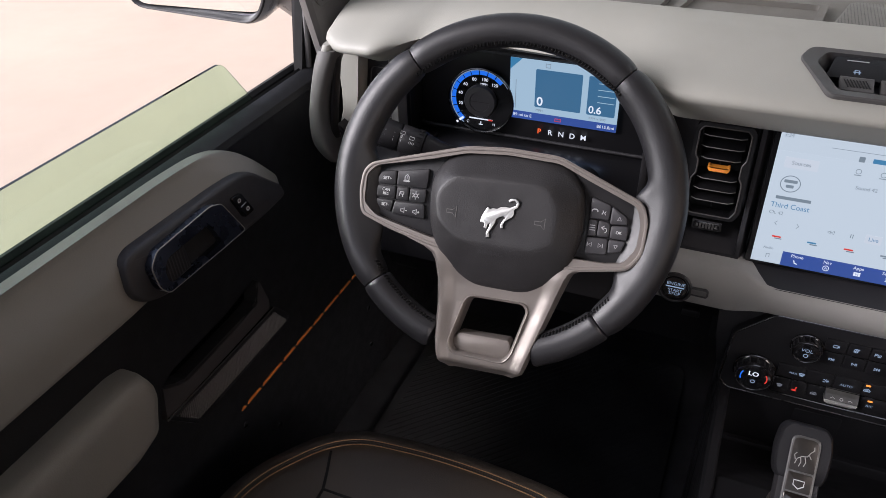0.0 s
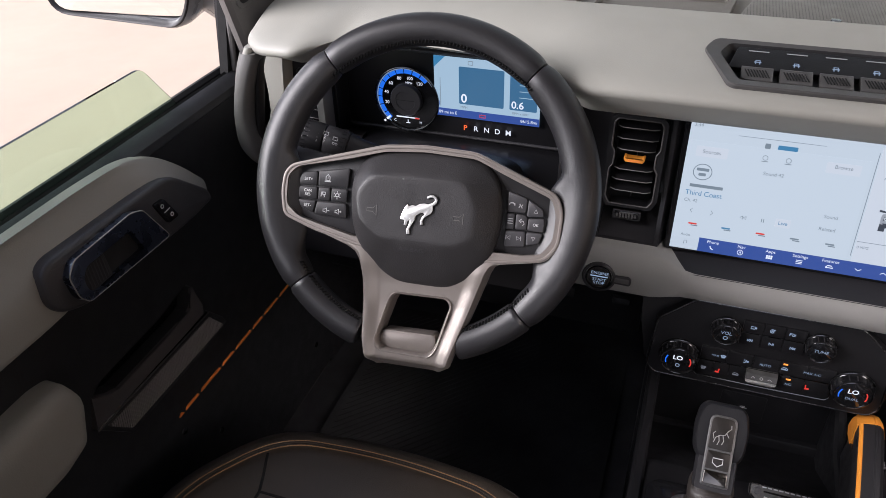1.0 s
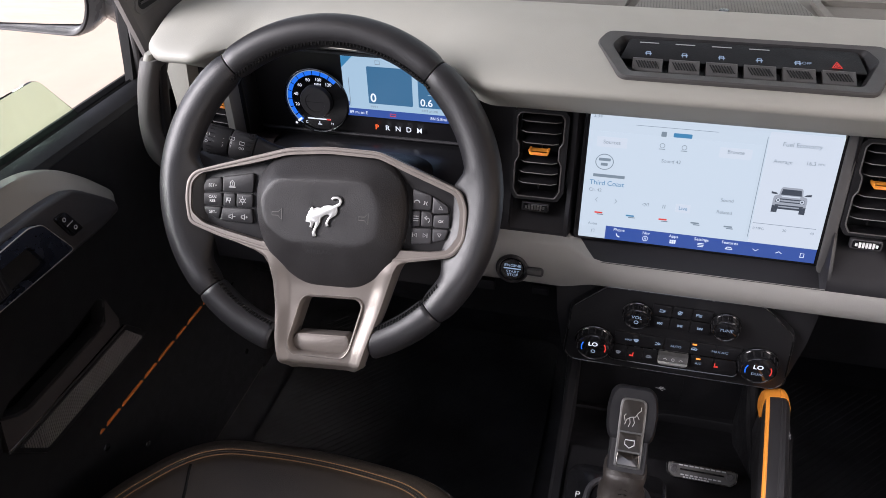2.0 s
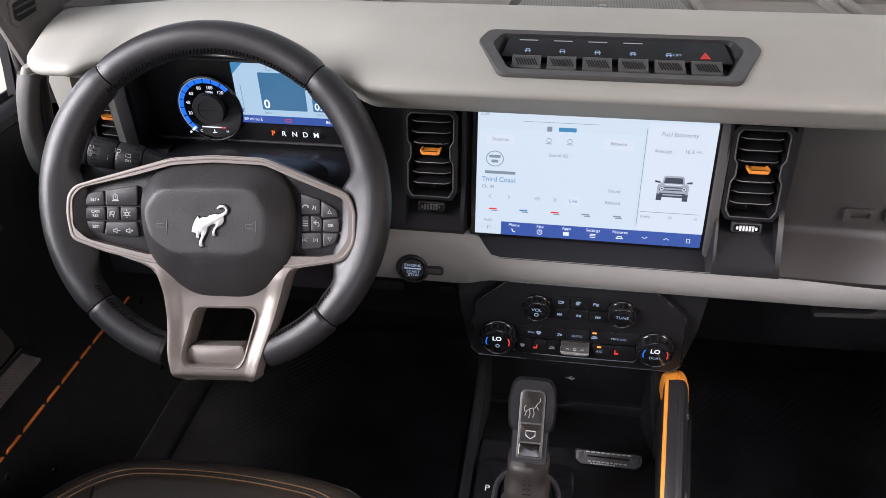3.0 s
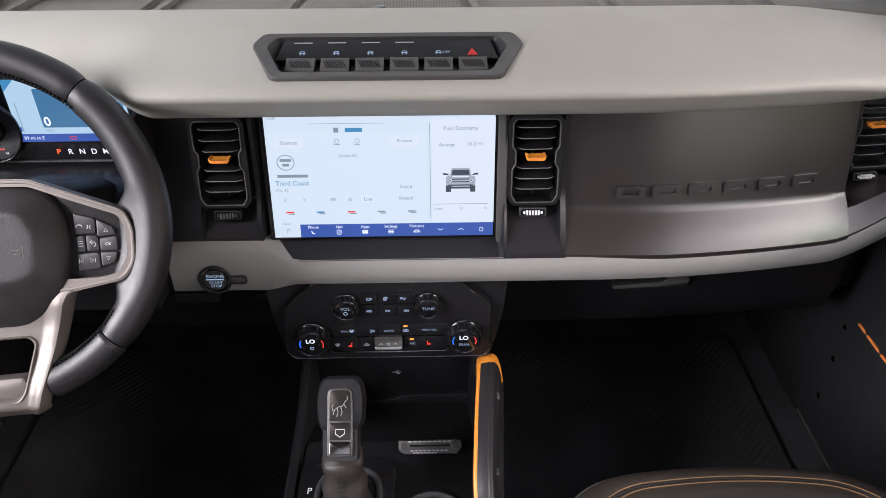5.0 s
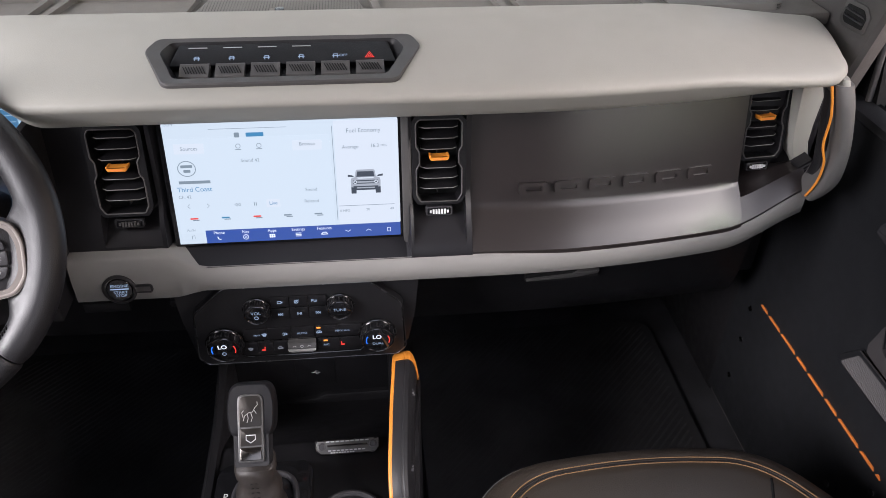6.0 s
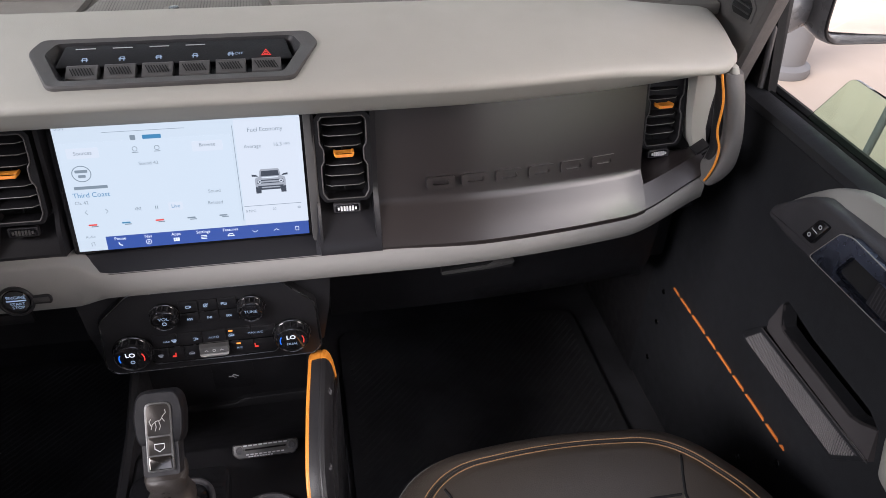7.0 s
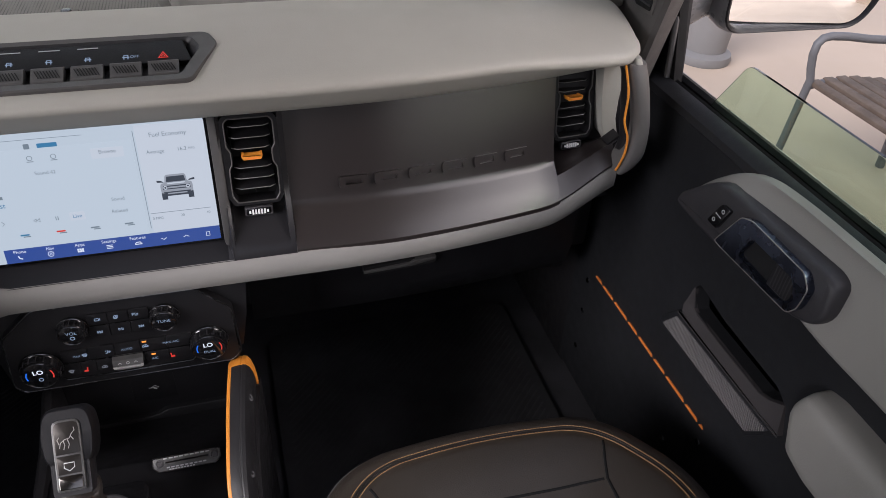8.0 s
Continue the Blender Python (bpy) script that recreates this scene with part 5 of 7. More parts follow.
for k, t0 in ((0.0176, 0.0665), (0.0180, 0.1130)):
    for i in range(20):
        a = 2 * math.pi * i / 20
        side = (Vector((0, 0, 1)) - _ax * _ax.z).normalized()
        other = _ax.cross(side)
        q = _o + _ax * t0 + (side * math.cos(a) + other * math.sin(a)) * k
        part("grip_rib", tube([q, q + _ax * 0.0055], 0.0007, 5), BLACK_DEEP, stalk)
STF = Fr(_o + _ax * 0.100 + Vector((0, -0.0145, 0.0098)), -_ax, (0, 0.62, 1))
for x, t, y, sz in ((-0.037, "I", 0.001, 0.0042), (-0.0155, "I", 0.005, 0.0046), (-0.0120, "I", 0.005, 0.0046), (-0.0140, "-", 0.0008, 0.0046), (-0.0140, "O", -0.0045, 0.0046), (-0.006, "-", 0.0038, 0.004), (-0.006, "-", -0.0022, 0.004),
                    (0.0055, "-", 0.0040, 0.004), (0.0055, "-", -0.0010, 0.004), (0.0055, "I", -0.0055, 0.0042), (0.0150, "2", 0.0015, 0.0044), (0.0150, "1", -0.0035, 0.0044), (0.0265, "O", -0.0030, 0.0040), (0.0300, "O", -0.0030, 0.0040)):
    words(t, STF, x, y, sz, PALEPRINT, stalk, "dial_mark", c=0.0018)
for x, y in ((0.0150, 0.0062), (0.0275, 0.0030)):
    stroke(STF, rect(x - 0.0028, x + 0.0028, y - 0.0018, y + 0.0018), 0.0006, 0.0018, PALEPRINT, stalk, "dial_mark", closed=True)
lamp_sw = thing("light_switch", "black headlamp switch panel with amber mark", "switch", (-0.56, 1.172, 1.12))
LSF = Fr((-0.570, 1.178, 1.108), (1, 0, 0), (0, 0.25, 1))
part("plate", prism(LSF, rounded(rect(-0.065, 0.050, -0.020, 0.020), 0.006), -0.02, 0.004, 0.002), BLACK, lamp_sw)
part("knob", lathe(Fr(LSF.p(-0.048, 0.0, 0.004), LSF.u, LSF.v), [(0.012, 0), (0.012, 0.010), (0.010, 0.012), (0.001, 0.012)], 20), GREY_DARK, lamp_sw)
for i in range(3):
    slab(LSF, -0.022 + 0.022 * i, -0.012 + 0.022 * i, 0.002, 0.0045, 0.0045, L_ORANGE if i == 0 else L_DIM, lamp_sw, "switch_mark")

# ---- air vents ----
def air_vent(label, bright):
    v = thing("air_vent", label, "air vent", group="dash air vents")
    F = Fr((0, 0, 0), (1, 0, 0), (0, 0, 1))
    part("cavity", prism(F, rect(-0.032, 0.032, -0.066, 0.064), -0.034, -0.030), RUBBER, v, smooth=False)
    ring = rounded([(-0.0325, -0.052), (-0.026, -0.0645), (0.026, -0.0645), (0.0325, -0.052), (0.0325, 0.056), (0.027, 0.063), (-0.027, 0.063), (-0.0325, 0.056)], 0.003, 3)
    hole = rounded([(-0.0275, -0.050), (-0.0225, -0.060), (0.0225, -0.060), (0.0275, -0.050), (0.0275, -0.012), (0.0235, -0.004), (0.0235, 0.013), (0.0275, 0.020), (0.0275, 0.052), (0.0235, 0.058), (-0.0235, 0.058), (-0.0275, 0.052), (-0.0275, 0.020), (-0.0235, 0.013), (-0.0235, -0.004), (-0.0275, -0.012)], 0.002, 2)
    part("frame", prism(F, ring, -0.020, 0.004, holes=[hole]), BLACK_DEEP, v, smooth=False)
    part("frame_bead", tube([F.p(x, z, 0.004) for x, z in hole], 0.0010, 6, ring=True), CHARCOAL, v)
    for z in (0.046, 0.031, 0.016, -0.011, -0.026, -0.041):
        w = 0.0232 if abs(z - 0.006) > 0.02 else 0.0215
        sl = [[Vector((x, y, zz)) for y, zz in ((-0.002 + t, z - 0.0015), (-0.0025 + t, z + 0.0006), (0.020, z + 0.008), (0.020, z + 0.0055))]
              for x, t in ((-w, 0.006), (-w * 0.72, 0.0), (w * 0.72, 0.0), (w, 0.006))]
        sp = part("slat", loft(sl), BLACK_DEEP, v, angle=20)
        # Pale grey edge: the gloss line on the black slat, put in as colour.
        part("slat_edge", tube([(x, -0.0026 + t, z) for x, t in ((-w, 0.006), (-w * 0.72, 0.0), (w * 0.72, 0.0), (w, 0.006))], 0.0006, 5), TRIM, sp)
    part("vane", box(-0.0007, 0.0007, 0.016, 0.030, -0.056, 0.055), BLACK, v)
    tab = prism(F, rounded([(-0.0122, 0.0085), (-0.0118, 0.0045), (-0.0100, 0.0012), (0.0100, 0.0012), (0.0118, 0.0045), (0.0122, 0.0085), (0.0098, 0.0085), (0.0090, 0.0072), (-0.0090, 0.0072), (-0.0098, 0.0085)], 0.001, 2), -0.006, 0.0078, 0.0012)
    part("tab", tab, ORANGE, v, "orange vent tab")
    slab(F, -0.0066, 0.0066, 0.0026, 0.0046, 0.0080, ACCENT, v, "tab_groove")
    part("slot_frame", prism(F, rounded(rect(-0.0165, 0.0165, -0.0832, -0.0698), 0.003), -0.006, 0.0006, 0.0004), GREY_DARK if bright else BLACK, v)
    part("wheel_slot", prism(F, rounded(rect(-0.0145, 0.0145, -0.0815, -0.0715), 0.002), -0.006, 0.0012, 0.0006), GLOSS, v)
    for i in range(7):
        x = -0.0105 + 0.0035 * i
        h = 0.0034 - 0.0016 * (abs(i - 3) == 3)
        part("wheel_rib", prism(F, rect(x - 0.0011, x + 0.0011, -0.0765 - h, -0.0765 + h), 0.0005, 0.0030), WHITE if bright else CHARCOAL, v, smooth=False)
    return v


_lean = -radians(10.5)
def vent_pose(x, y, z, turn=0.0, size=1.0):
    return Matrix.LocRotScale((x, y, z), Euler((_lean, 0, turn)), (size, size, size * 0.87))


vent_1 = air_vent("tall black air vent with orange tab beside the touchscreen", False)
vent_2 = air_vent("tall black air vent with orange tab beside the passenger panel", True)
vent_3 = copy_thing(vent_2, Matrix.Identity(4))
tagged(vent_3, "black air vent with orange tab in the dash end niche")
vent_4 = copy_thing(vent_1, Matrix.Identity(4))
tagged(vent_4, "black air vent with orange tab behind the steering wheel")
vent_1.matrix_basis = vent_pose(-0.1885, 1.1965, 1.287)
vent_2.matrix_basis = vent_pose(0.1820, 1.1965, 1.286)
vent_3.matrix_basis = vent_pose(0.614, 1.2530, 1.295, 0.10, 0.96)
vent_4.matrix_basis = vent_pose(-0.6330, 1.2550, 1.280, -0.10, 0.92)

# ---- switch bank on the dash pad ----
BF = Fr((0.0125, 1.180, 1.4150), (1, 0, 0), (0, 1, 0.15))
bank = thing("switch_bank", "charcoal drive-mode switch bank with hazard button", "switch bank", tuple(BF.p(0, 0, -0.01)))
bo = rounded([(-0.148, 0.034), (-0.138, 0.0590), (0.140, 0.0590), (0.150, 0.034), (0.121, -0.0345), (-0.119, -0.0345)], 0.008, 4)
bi = rounded([(-0.131, 0.030), (-0.122, 0.0510), (0.122, 0.0510), (0.131, 0.030), (0.110, -0.0215), (-0.110, -0.0215)], 0.006, 4)
bt = rounded([(-0.122, 0.022), (-0.114, 0.0455), (0.114, 0.0455), (0.122, 0.022), (0.106, -0.0165), (-0.106, -0.0165)], 0.005, 4)
part("surround", loft([[BF.p(x, y, -0.004) for x, y in bo], [BF.p(x * 0.997, y, 0.0018) for x, y in bo], [BF.p(x * 0.99, 0.013 + (y - 0.013) * 0.965, 0.0032) for x, y in bo], [BF.p(x, y, 0.0018) for x, y in bi]], caps=False), CHARCOAL, bank, "charcoal moulded surround", angle=35)
part("well", loft([[BF.p(x, y, 0.0020) for x, y in bi], [BF.p(x, y, -0.010) for x, y in bt], [BF.p(x * 0.99, y, -0.0125) for x, y in bt]], caps=False), BLACK, bank, angle=35)
part("well_floor", prism(BF, [(x * 0.985, y) for x, y in bt], -0.016, -0.0125), BLACK_DEEP, bank, smooth=False)
LF = Fr(BF.p(0, 0.032, -0.0030), BF.u, BF.v + BF.n * 0.22)
part("legend_panel", prism(LF, rounded([(-0.121, -0.016), (-0.113, 0.0165), (0.113, 0.0165), (0.121, -0.016)], 0.003, 3), -0.010, 0.0, 0.001), BLACK_DEEP, bank)
for i in range(6):
    x = -0.0925 + 0.0370 * i
    k = loft([[BF.p(x + sx * 0.0152, b, c) for sx in (-1, 1)] + [BF.p(x + sx * 0.0152, b, -0.0125) for sx in (1, -1)] for b, c in ((0.0170, -0.0060), (0.0145, -0.0030), (0.0120, -0.0022), (-0.0055, -0.0060), (-0.0080, -0.0085))])
    tk = part("toggle_key", k, CHARCOAL, bank, "charcoal toggle key with hatched grip", smooth=False)
    KF = Fr(BF.p(x, 0.0032, -0.0040), BF.u, BF.p(0, 0.0120, -0.0022) - BF.p(0, -0.0055, -0.0060))
    for j in range(8):
        xx = -0.0098 + 0.0028 * j
        stroke(KF, [(xx - 0.0022, 0.0052), (xx + 0.0022, -0.0052)], 0.0010, 0.0006, RUBBER, tk, "grip_line")
    if i < 4:
        slab(LF, x - 0.0100, x + 0.0100, 0.0100, 0.0110, 0.0006, PALEPRINT, bank, "status_line")
    if i < 5:
        stroke(LF, [(x - 0.0020, -0.0090), (x - 0.0020, -0.0035), (x + 0.0020, -0.0035), (x + 0.0020, -0.0090)], 0.0010, 0.0008, L_ICE, bank, "switch_icon")
        slab(LF, x - 0.0034, x + 0.0034, -0.0068, -0.0057, 0.0009, L_ICE, bank, "switch_icon")
    if i == 4:
        words("OFF", LF, x + 0.0085, -0.0060, 0.0052, L_ICE, bank, "switch_text", c=0.0008)
    if i == 5:
        stroke(LF, [(x - 0.0046, -0.0095), (x, -0.0010), (x + 0.0046, -0.0095)], 0.0014, 0.0008, L_RED, bank, "hazard_triangle", closed=True)
        stroke(LF, [(x - 0.0019, -0.0078), (x, -0.0040), (x + 0.0019, -0.0078)], 0.0010, 0.0008, L_RED, bank, "hazard_triangle", closed=True)

# ---- start button ----
TF = Fr((-0.2085, 1.1505, 1.1495), (1, 0, 0), (0, 0.06, 1))
start = thing("start_button", "round black engine start button with blue lettering", "button", tuple(TF.p(0, -0.018)))
part("surround", lathe(TF, [(0.0205, -0.004), (0.0205, 0.0020), (0.0190, 0.0032), (0.0172, 0.0030), (0.0165, 0.0), (0.0160, -0.003), (0.001, -0.003)], 40), BLACK, start)
part("cap", lathe(TF, [(0.0155, -0.003), (0.0155, 0.0008), (0.0145, 0.0018), (0.001, 0.0018)], 36), GLOSS, start)
part("latch", prism(TF, rounded([(0.017, 0.0055), (0.036, 0.0062), (0.039, 0.003), (0.039, -0.004), (0.037, -0.0065), (0.017, -0.0060)], 0.002, 3), -0.003, 0.0022, 0.0012), BLACK, start)
part("latch_inset", prism(TF, rounded(rect(0.019, 0.0365, -0.0030, 0.0035), 0.0015), 0.0015, 0.0030, 0.0004), CHARCOAL, start)
for w, y, sz in (("ENGINE", 0.0058, 0.0058), ("START", -0.0034, 0.0054), ("STOP", -0.0082, 0.0054)):
    words(w, TF, 0.001, y, sz, L_ICE, start, "button_text", c=0.0024, stretch=1.05)
slab(TF, -0.0105, 0.0110, 0.0005, 0.0019, 0.0022, L_ICE, start, "button_bar")

# ---- climate panel knobs and keys ----


# Chrome bead added as the highlight along the face's edge.
part("face_groove", tube([CF.p(x * 0.985, -0.002 + (y + 0.002) * 0.975, 0.0036) for x, y in rounded([(-0.092, 0.0545), (-0.1325, 0.0170), (-0.1375, -0.0570), (-0.1270, -0.0695), (0.1270, -0.0695), (0.1375, -0.0570), (0.1335, 0.0180), (0.094, 0.0545)], 0.006)], 0.0009, 6, ring=True), DARKCHROME, climate)


def knob(a, b, r, h, name):
    K = Fr(CF.p(a, b, 0.004), CF.u, CF.v + CF.n * 0.10)
    part(name, lathe(K, [(r * 1.10, 0.0), (r * 1.10, 0.003), (r * 1.02, 0.004), (r, 0.005), (r * 0.985, h - 0.003), (r * 0.95, h - 0.0006), (r * 0.90, h)], 40), GLOSS, climate)
    kb = climate.children[-1]
    part("knob_face", lathe(K, [(r * 0.89, h - 0.004), (r * 0.89, h - 0.0004), (0.001, h - 0.0004)], 36), GLOSS, kb)
    part("knob_ring", tube([K.p(r * 0.915 * math.cos(t), r * 0.915 * math.sin(t), h) for t in [2 * math.pi * i / 40 for i in range(40)]], 0.0007, 6, ring=True), DARKCHROME, kb, "smoked chrome ring")
    # Ring added for the bright arc that light draws on the gloss base.
    part("base_ring", tube([K.p(r * 1.09 * math.cos(t), r * 1.09 * math.sin(t), 0.0032) for t in [2 * math.pi * i / 40 for i in range(40)]], 0.0009, 6, ring=True), DARKCHROME, kb, "smoked chrome ring added as the highlight on the knob's base")
    for i in range(16):
        t = 2 * math.pi * i / 16
        q = K.p(r * math.cos(t), r * math.sin(t), h * 0.55)
        part("knob_rib", tube([q - K.n * h * 0.22, q + K.n * h * 0.28], 0.0008, 6), BLACK, kb)
    return Fr(K.p(0, 0, h), K.u, K.v), kb


for nm, a, b, r, h in (("volume_knob", -0.0515, 0.0215, 0.0160, 0.014), ("tune_knob", 0.0528, 0.0222, 0.0160, 0.014), ("temperature_knob", -0.0985, -0.0300, 0.0222, 0.016), ("temperature_knob", 0.0990, -0.0280, 0.0222, 0.016)):
    KF, kb = knob(a, b, r, h, nm)
    if "vol" in nm:
        words("VOL", KF, 0, 0.0035, 0.0066, L_ICE, kb, "knob_text", c=0.0006)
        stroke(KF, circle(0, -0.0042, 0.0024, n=14), 0.0007, 0.0006, L_ICE, kb, "power_mark", closed=True)
    elif "tune" in nm:
        words("TUNE", KF, 0, 0.0015, 0.0062, L_ICE, kb, "knob_text", c=0.0006)
    else:
        words("LO", KF, -0.001, 0.0060, 0.0092, L_WHITE, kb, "knob_text", c=0.0006, bold=0.0002)
        stroke(KF, circle(0, 0, 0.0150, n=10, a0=150, a1=200, closed=False), 0.0014, 0.0006, L_BLUE, kb, "cold_mark")
        stroke(KF, circle(0, 0, 0.0150, n=10, a0=30, a1=-20, closed=False), 0.0014, 0.0006, L_RED, kb, "warm_mark")
        if a > 0:
            words("DUAL", KF, 0, -0.0055, 0.0056, L_ICE, kb, "knob_text", c=0.0006)
        else:
            stroke(KF, circle(0, -0.0062, 0.0024, n=14), 0.0007, 0.0006, L_ICE, kb, "power_mark", closed=True)


def key_row(x0, x1, n, y0, y1):
    for i in range(n):
        a0, a1 = x0 + (x1 - x0) * i / n, x0 + (x1 - x0) * (i + 1) / n
        part("panel_key", prism(CF, rounded(rect(a0 + 0.0004, a1 - 0.0004, y0, y1), 0.001, 2), 0.002, 0.0068, 0.0006), BLACK_DEEP, climate)


key_row(-0.0340, 0.0365, 3, 0.0225, 0.0385)
key_row(-0.0350, 0.0370, 3, 0.0035, 0.0210)
key_row(-0.0740, 0.0790, 5, -0.0288, -0.0105)
key_row(-0.0750, -0.0182, 3, -0.0490, -0.0312)
key_row(0.0206, 0.0780, 2, -0.0490, -0.0312)
for x0, x1, y, w in ((-0.0360, 0.0380, 0.0217, 0.0009), (-0.0780, 0.0810, -0.0300, 0.0011)):
    slab(CF, x0, x1, y - w / 2, y + w / 2, 0.0073, DARKCHROME, climate, "chrome_line")
part("lower_bead", tube([CF.p(x, y, 0.0052) for x, y in ((-0.0790, -0.0520), (-0.0740, -0.0565), (0.0, -0.0572), (0.0750, -0.0560), (0.0800, -0.0515))], 0.0011, 6), DARKCHROME, climate)
part("fan_rocker", loft([[CF.p(x, y, c) for x in (-w, w)] + [CF.p(x, y, 0.001) for x in (w, -w)] for y, c, w in ((-0.0296, 0.0060, 0.0180), (-0.0330, 0.0125, 0.0180), (-0.0400, 0.0150, 0.0178), (-0.0412, 0.0145, 0.0176))]), PLATE, climate, "dark grey fan rocker", smooth=False)
part("rocker_lip", loft([[CF.p(x, y, c) for x in (-w, w)] + [CF.p(x, y, 0.001) for x in (w, -w)] for y, c, w in ((-0.0414, 0.0155, 0.0180), (-0.0440, 0.0158, 0.0172), (-0.0490, 0.0120, 0.0130), (-0.0510, 0.0050, 0.0118))]), EMBLEMSILVER, climate, "bright silver rocker lip", smooth=False)
_rf = Fr(CF.p(0, -0.0368, 0.0142), CF.u, CF.v + CF.n * -0.30)
for x in (-0.0095, 0.0, 0.0095):
    stroke(_rf, [(x - 0.0022, -0.0006), (x, 0.0010), (x + 0.0022, -0.0006)] if x else circle(0, 0, 0.0017, n=8), 0.0007, 0.0008, PALEPRINT, climate, "rocker_mark", closed=not x)
for w, x, y, sz, m in (("MAX", -0.0565, -0.0208, 0.0040, L_ICE), ("AUTO", 0.0013, -0.0209, 0.0048, L_ICE), ("MAX A/C", 0.0536, -0.0200, 0.0048, L_ICE), ("A/C", 0.0313, -0.0423, 0.0048, L_ICE)):
    words(w, CF, x, y, sz, m, climate, "key_text", c=0.0074)
for x, y in ((0.0229, -0.0135), (0.0305, -0.0352)):
    slab(CF, x - 0.0026, x + 0.0026, y - 0.0011, y + 0.0011, 0.0074, L_ORANGE, climate, "status_lamp", 0.0006)


def glyph(x, y, m, *lines):
    """A small key symbol of drawn lines, in millimetres about (x, y)."""
    for ln in lines:
        stroke(CF, [(x + a * 0.001, y + b * 0.001) for a, b in ln], 0.0008, 0.0075, m, climate, "key_icon")


glyph(-0.0221, 0.0305, L_ICE, [(-3, -1.6), (-3, 1.6), (1.4, 1.6), (1.4, -1.6), (-3, -1.6)], [(1.4, 0), (3, 1.2)], [(3, 1.2), (3, -1.2)], [(1.4, 0), (3, -1.2)])
glyph(-0.0014, 0.0307, L_ICE, [(2.4 * math.cos(k * 0.52), 2.4 * math.sin(k * 0.52)) for k in range(12)], [(-1.1, -1.2), (0, 1.4), (1.1, -1.2)], [(-2.4, -2.2), (3, 2.6)])
glyph(0.0206, 0.0309, L_ICE, [(-3, -1.8), (-3, 1.8), (-1, 1.8), (-1, 0), (-3, 0)], [(0.2, 1.8), (0.2, -1.8), (3.4, -1.8)], [(1.8, 1.2), (1.8, -0.6)], [(3.2, 1.2), (3.2, -0.6)])
for x, d in ((-0.0227, -1), (0.0245, 1)):
    glyph(x, 0.0115, L_ICE, [(-d * 2.6, 1.7), (-d * 0.2, 0), (-d * 2.6, -1.7), (-d * 2.6, 1.7)], [(0, 1.7), (d * 2.4, 0), (0, -1.7), (0, 1.7)], [(d * 2.8, 1.7), (d * 2.8, -1.7)])
glyph(0.0011, 0.0116, L_ICE, [(-2.6, 1.7), (-0.2, 0), (-2.6, -1.7), (-2.6, 1.7)], [(1, 1.7), (1, -1.7)], [(2.4, 1.7), (2.4, -1.7)])
for x, y, m in ((-0.0472, -0.0207, L_ICE), (-0.0671, -0.0432, L_DIM)):
    glyph(x, y, m, [(-3, 1.6), (-1.4, 2.2), (1.4, 2.2), (3, 1.6)], [(-3, 1.6), (-1.8, -0.8), (1.8, -0.8), (3, 1.6)], [(-1, 1.2), (-1.3, -2.2)], [(0.2, 1.2), (0, -2.2)], [(1.4, 1.2), (1.2, -2.2)])
glyph(-0.0207, -0.0205, L_ICE, [(-3, -2), (-0.6, -2), (-0.6, 0.2), (0.6, 2)], [(0.8, -1.6), (3.2, -0.4)], [(0.4, -0.4), (2.8, 0.8)], [(-2.8, 1), (-1.4, 2)])
for x, y, m in ((0.0232, -0.0206, L_ICE), (-0.0288, -0.0434, L_DIM)):
    glyph(x, y, m, [(-3.4, -1.2), (-3, 0.8), (-1.4, 2), (1.6, 2), (2.6, 0.6), (3.4, 0.2), (3.4, -1.2), (-3.4, -1.2)], [(-1.6, -0.2), (1.4, -0.2), (0.6, 0.8)])
for x, y, d in ((-0.0504, -0.0432, 1), (0.0527, -0.0412, -1)):
    stroke(CF, [(x + d * 0.0020, y + 0.0030), (x + d * 0.0014, y - 0.0016), (x - d * 0.0022, y - 0.0016)], 0.0015, 0.0075, L_RED, climate, "seat_heat_icon")
    stroke(CF, [(x + d * 0.0026, y - 0.0028), (x - d * 0.0026, y - 0.0028)], 0.0009, 0.0075, L_RED, climate, "seat_heat_icon")

# ---- passenger panel: raised badge shapes ----
PX = [0.2815 + 0.0445 * i for i in range(6)]
for i, x in enumerate(PX):
    yy = 1.1970 + bow(x) - 0.0050 - 0.0016 * (1 - i / 5)
    F = Fr((x, yy - 0.0022, 1.2445), (1, 0.62 * max(0, x + 0.018 - 0.25), 0), (0, 0.26, 1))
    o = rounded(rect(0.0, 0.036, -0.0075, 0.0075), 0.004, 3)
    h = rounded(rect(0.0075, 0.0285, -0.0030, 0.0030), 0.002, 3)
    part("badge_shape", prism(F, o, -0.006, 0.0030, holes=[h]), BLACK_SATIN, dash, "dark raised badge block", smooth=False)
# glove box pull
GB = Fr((0.385, 1.2785, 1.033), (1, 0.07, 0), (0, -0.08, 1))
part("glove_box_slot", prism(GB, rounded(rect(-0.062, 0.052, -0.010, 0.006), 0.003), -0.010, 0.0005, 0.0), RUBBER, dash, smooth=False)
part("glove_box_pull", prism(GB, rounded([(-0.062, -0.0035), (-0.062, -0.0005), (0.010, 0.0015), (0.018, 0.0060), (0.052, 0.0065), (0.050, 0.0005), (0.016, -0.0040)], 0.001, 2), -0.004, 0.0050, 0.001), CHARCOAL, dash, "charcoal glove box pull")

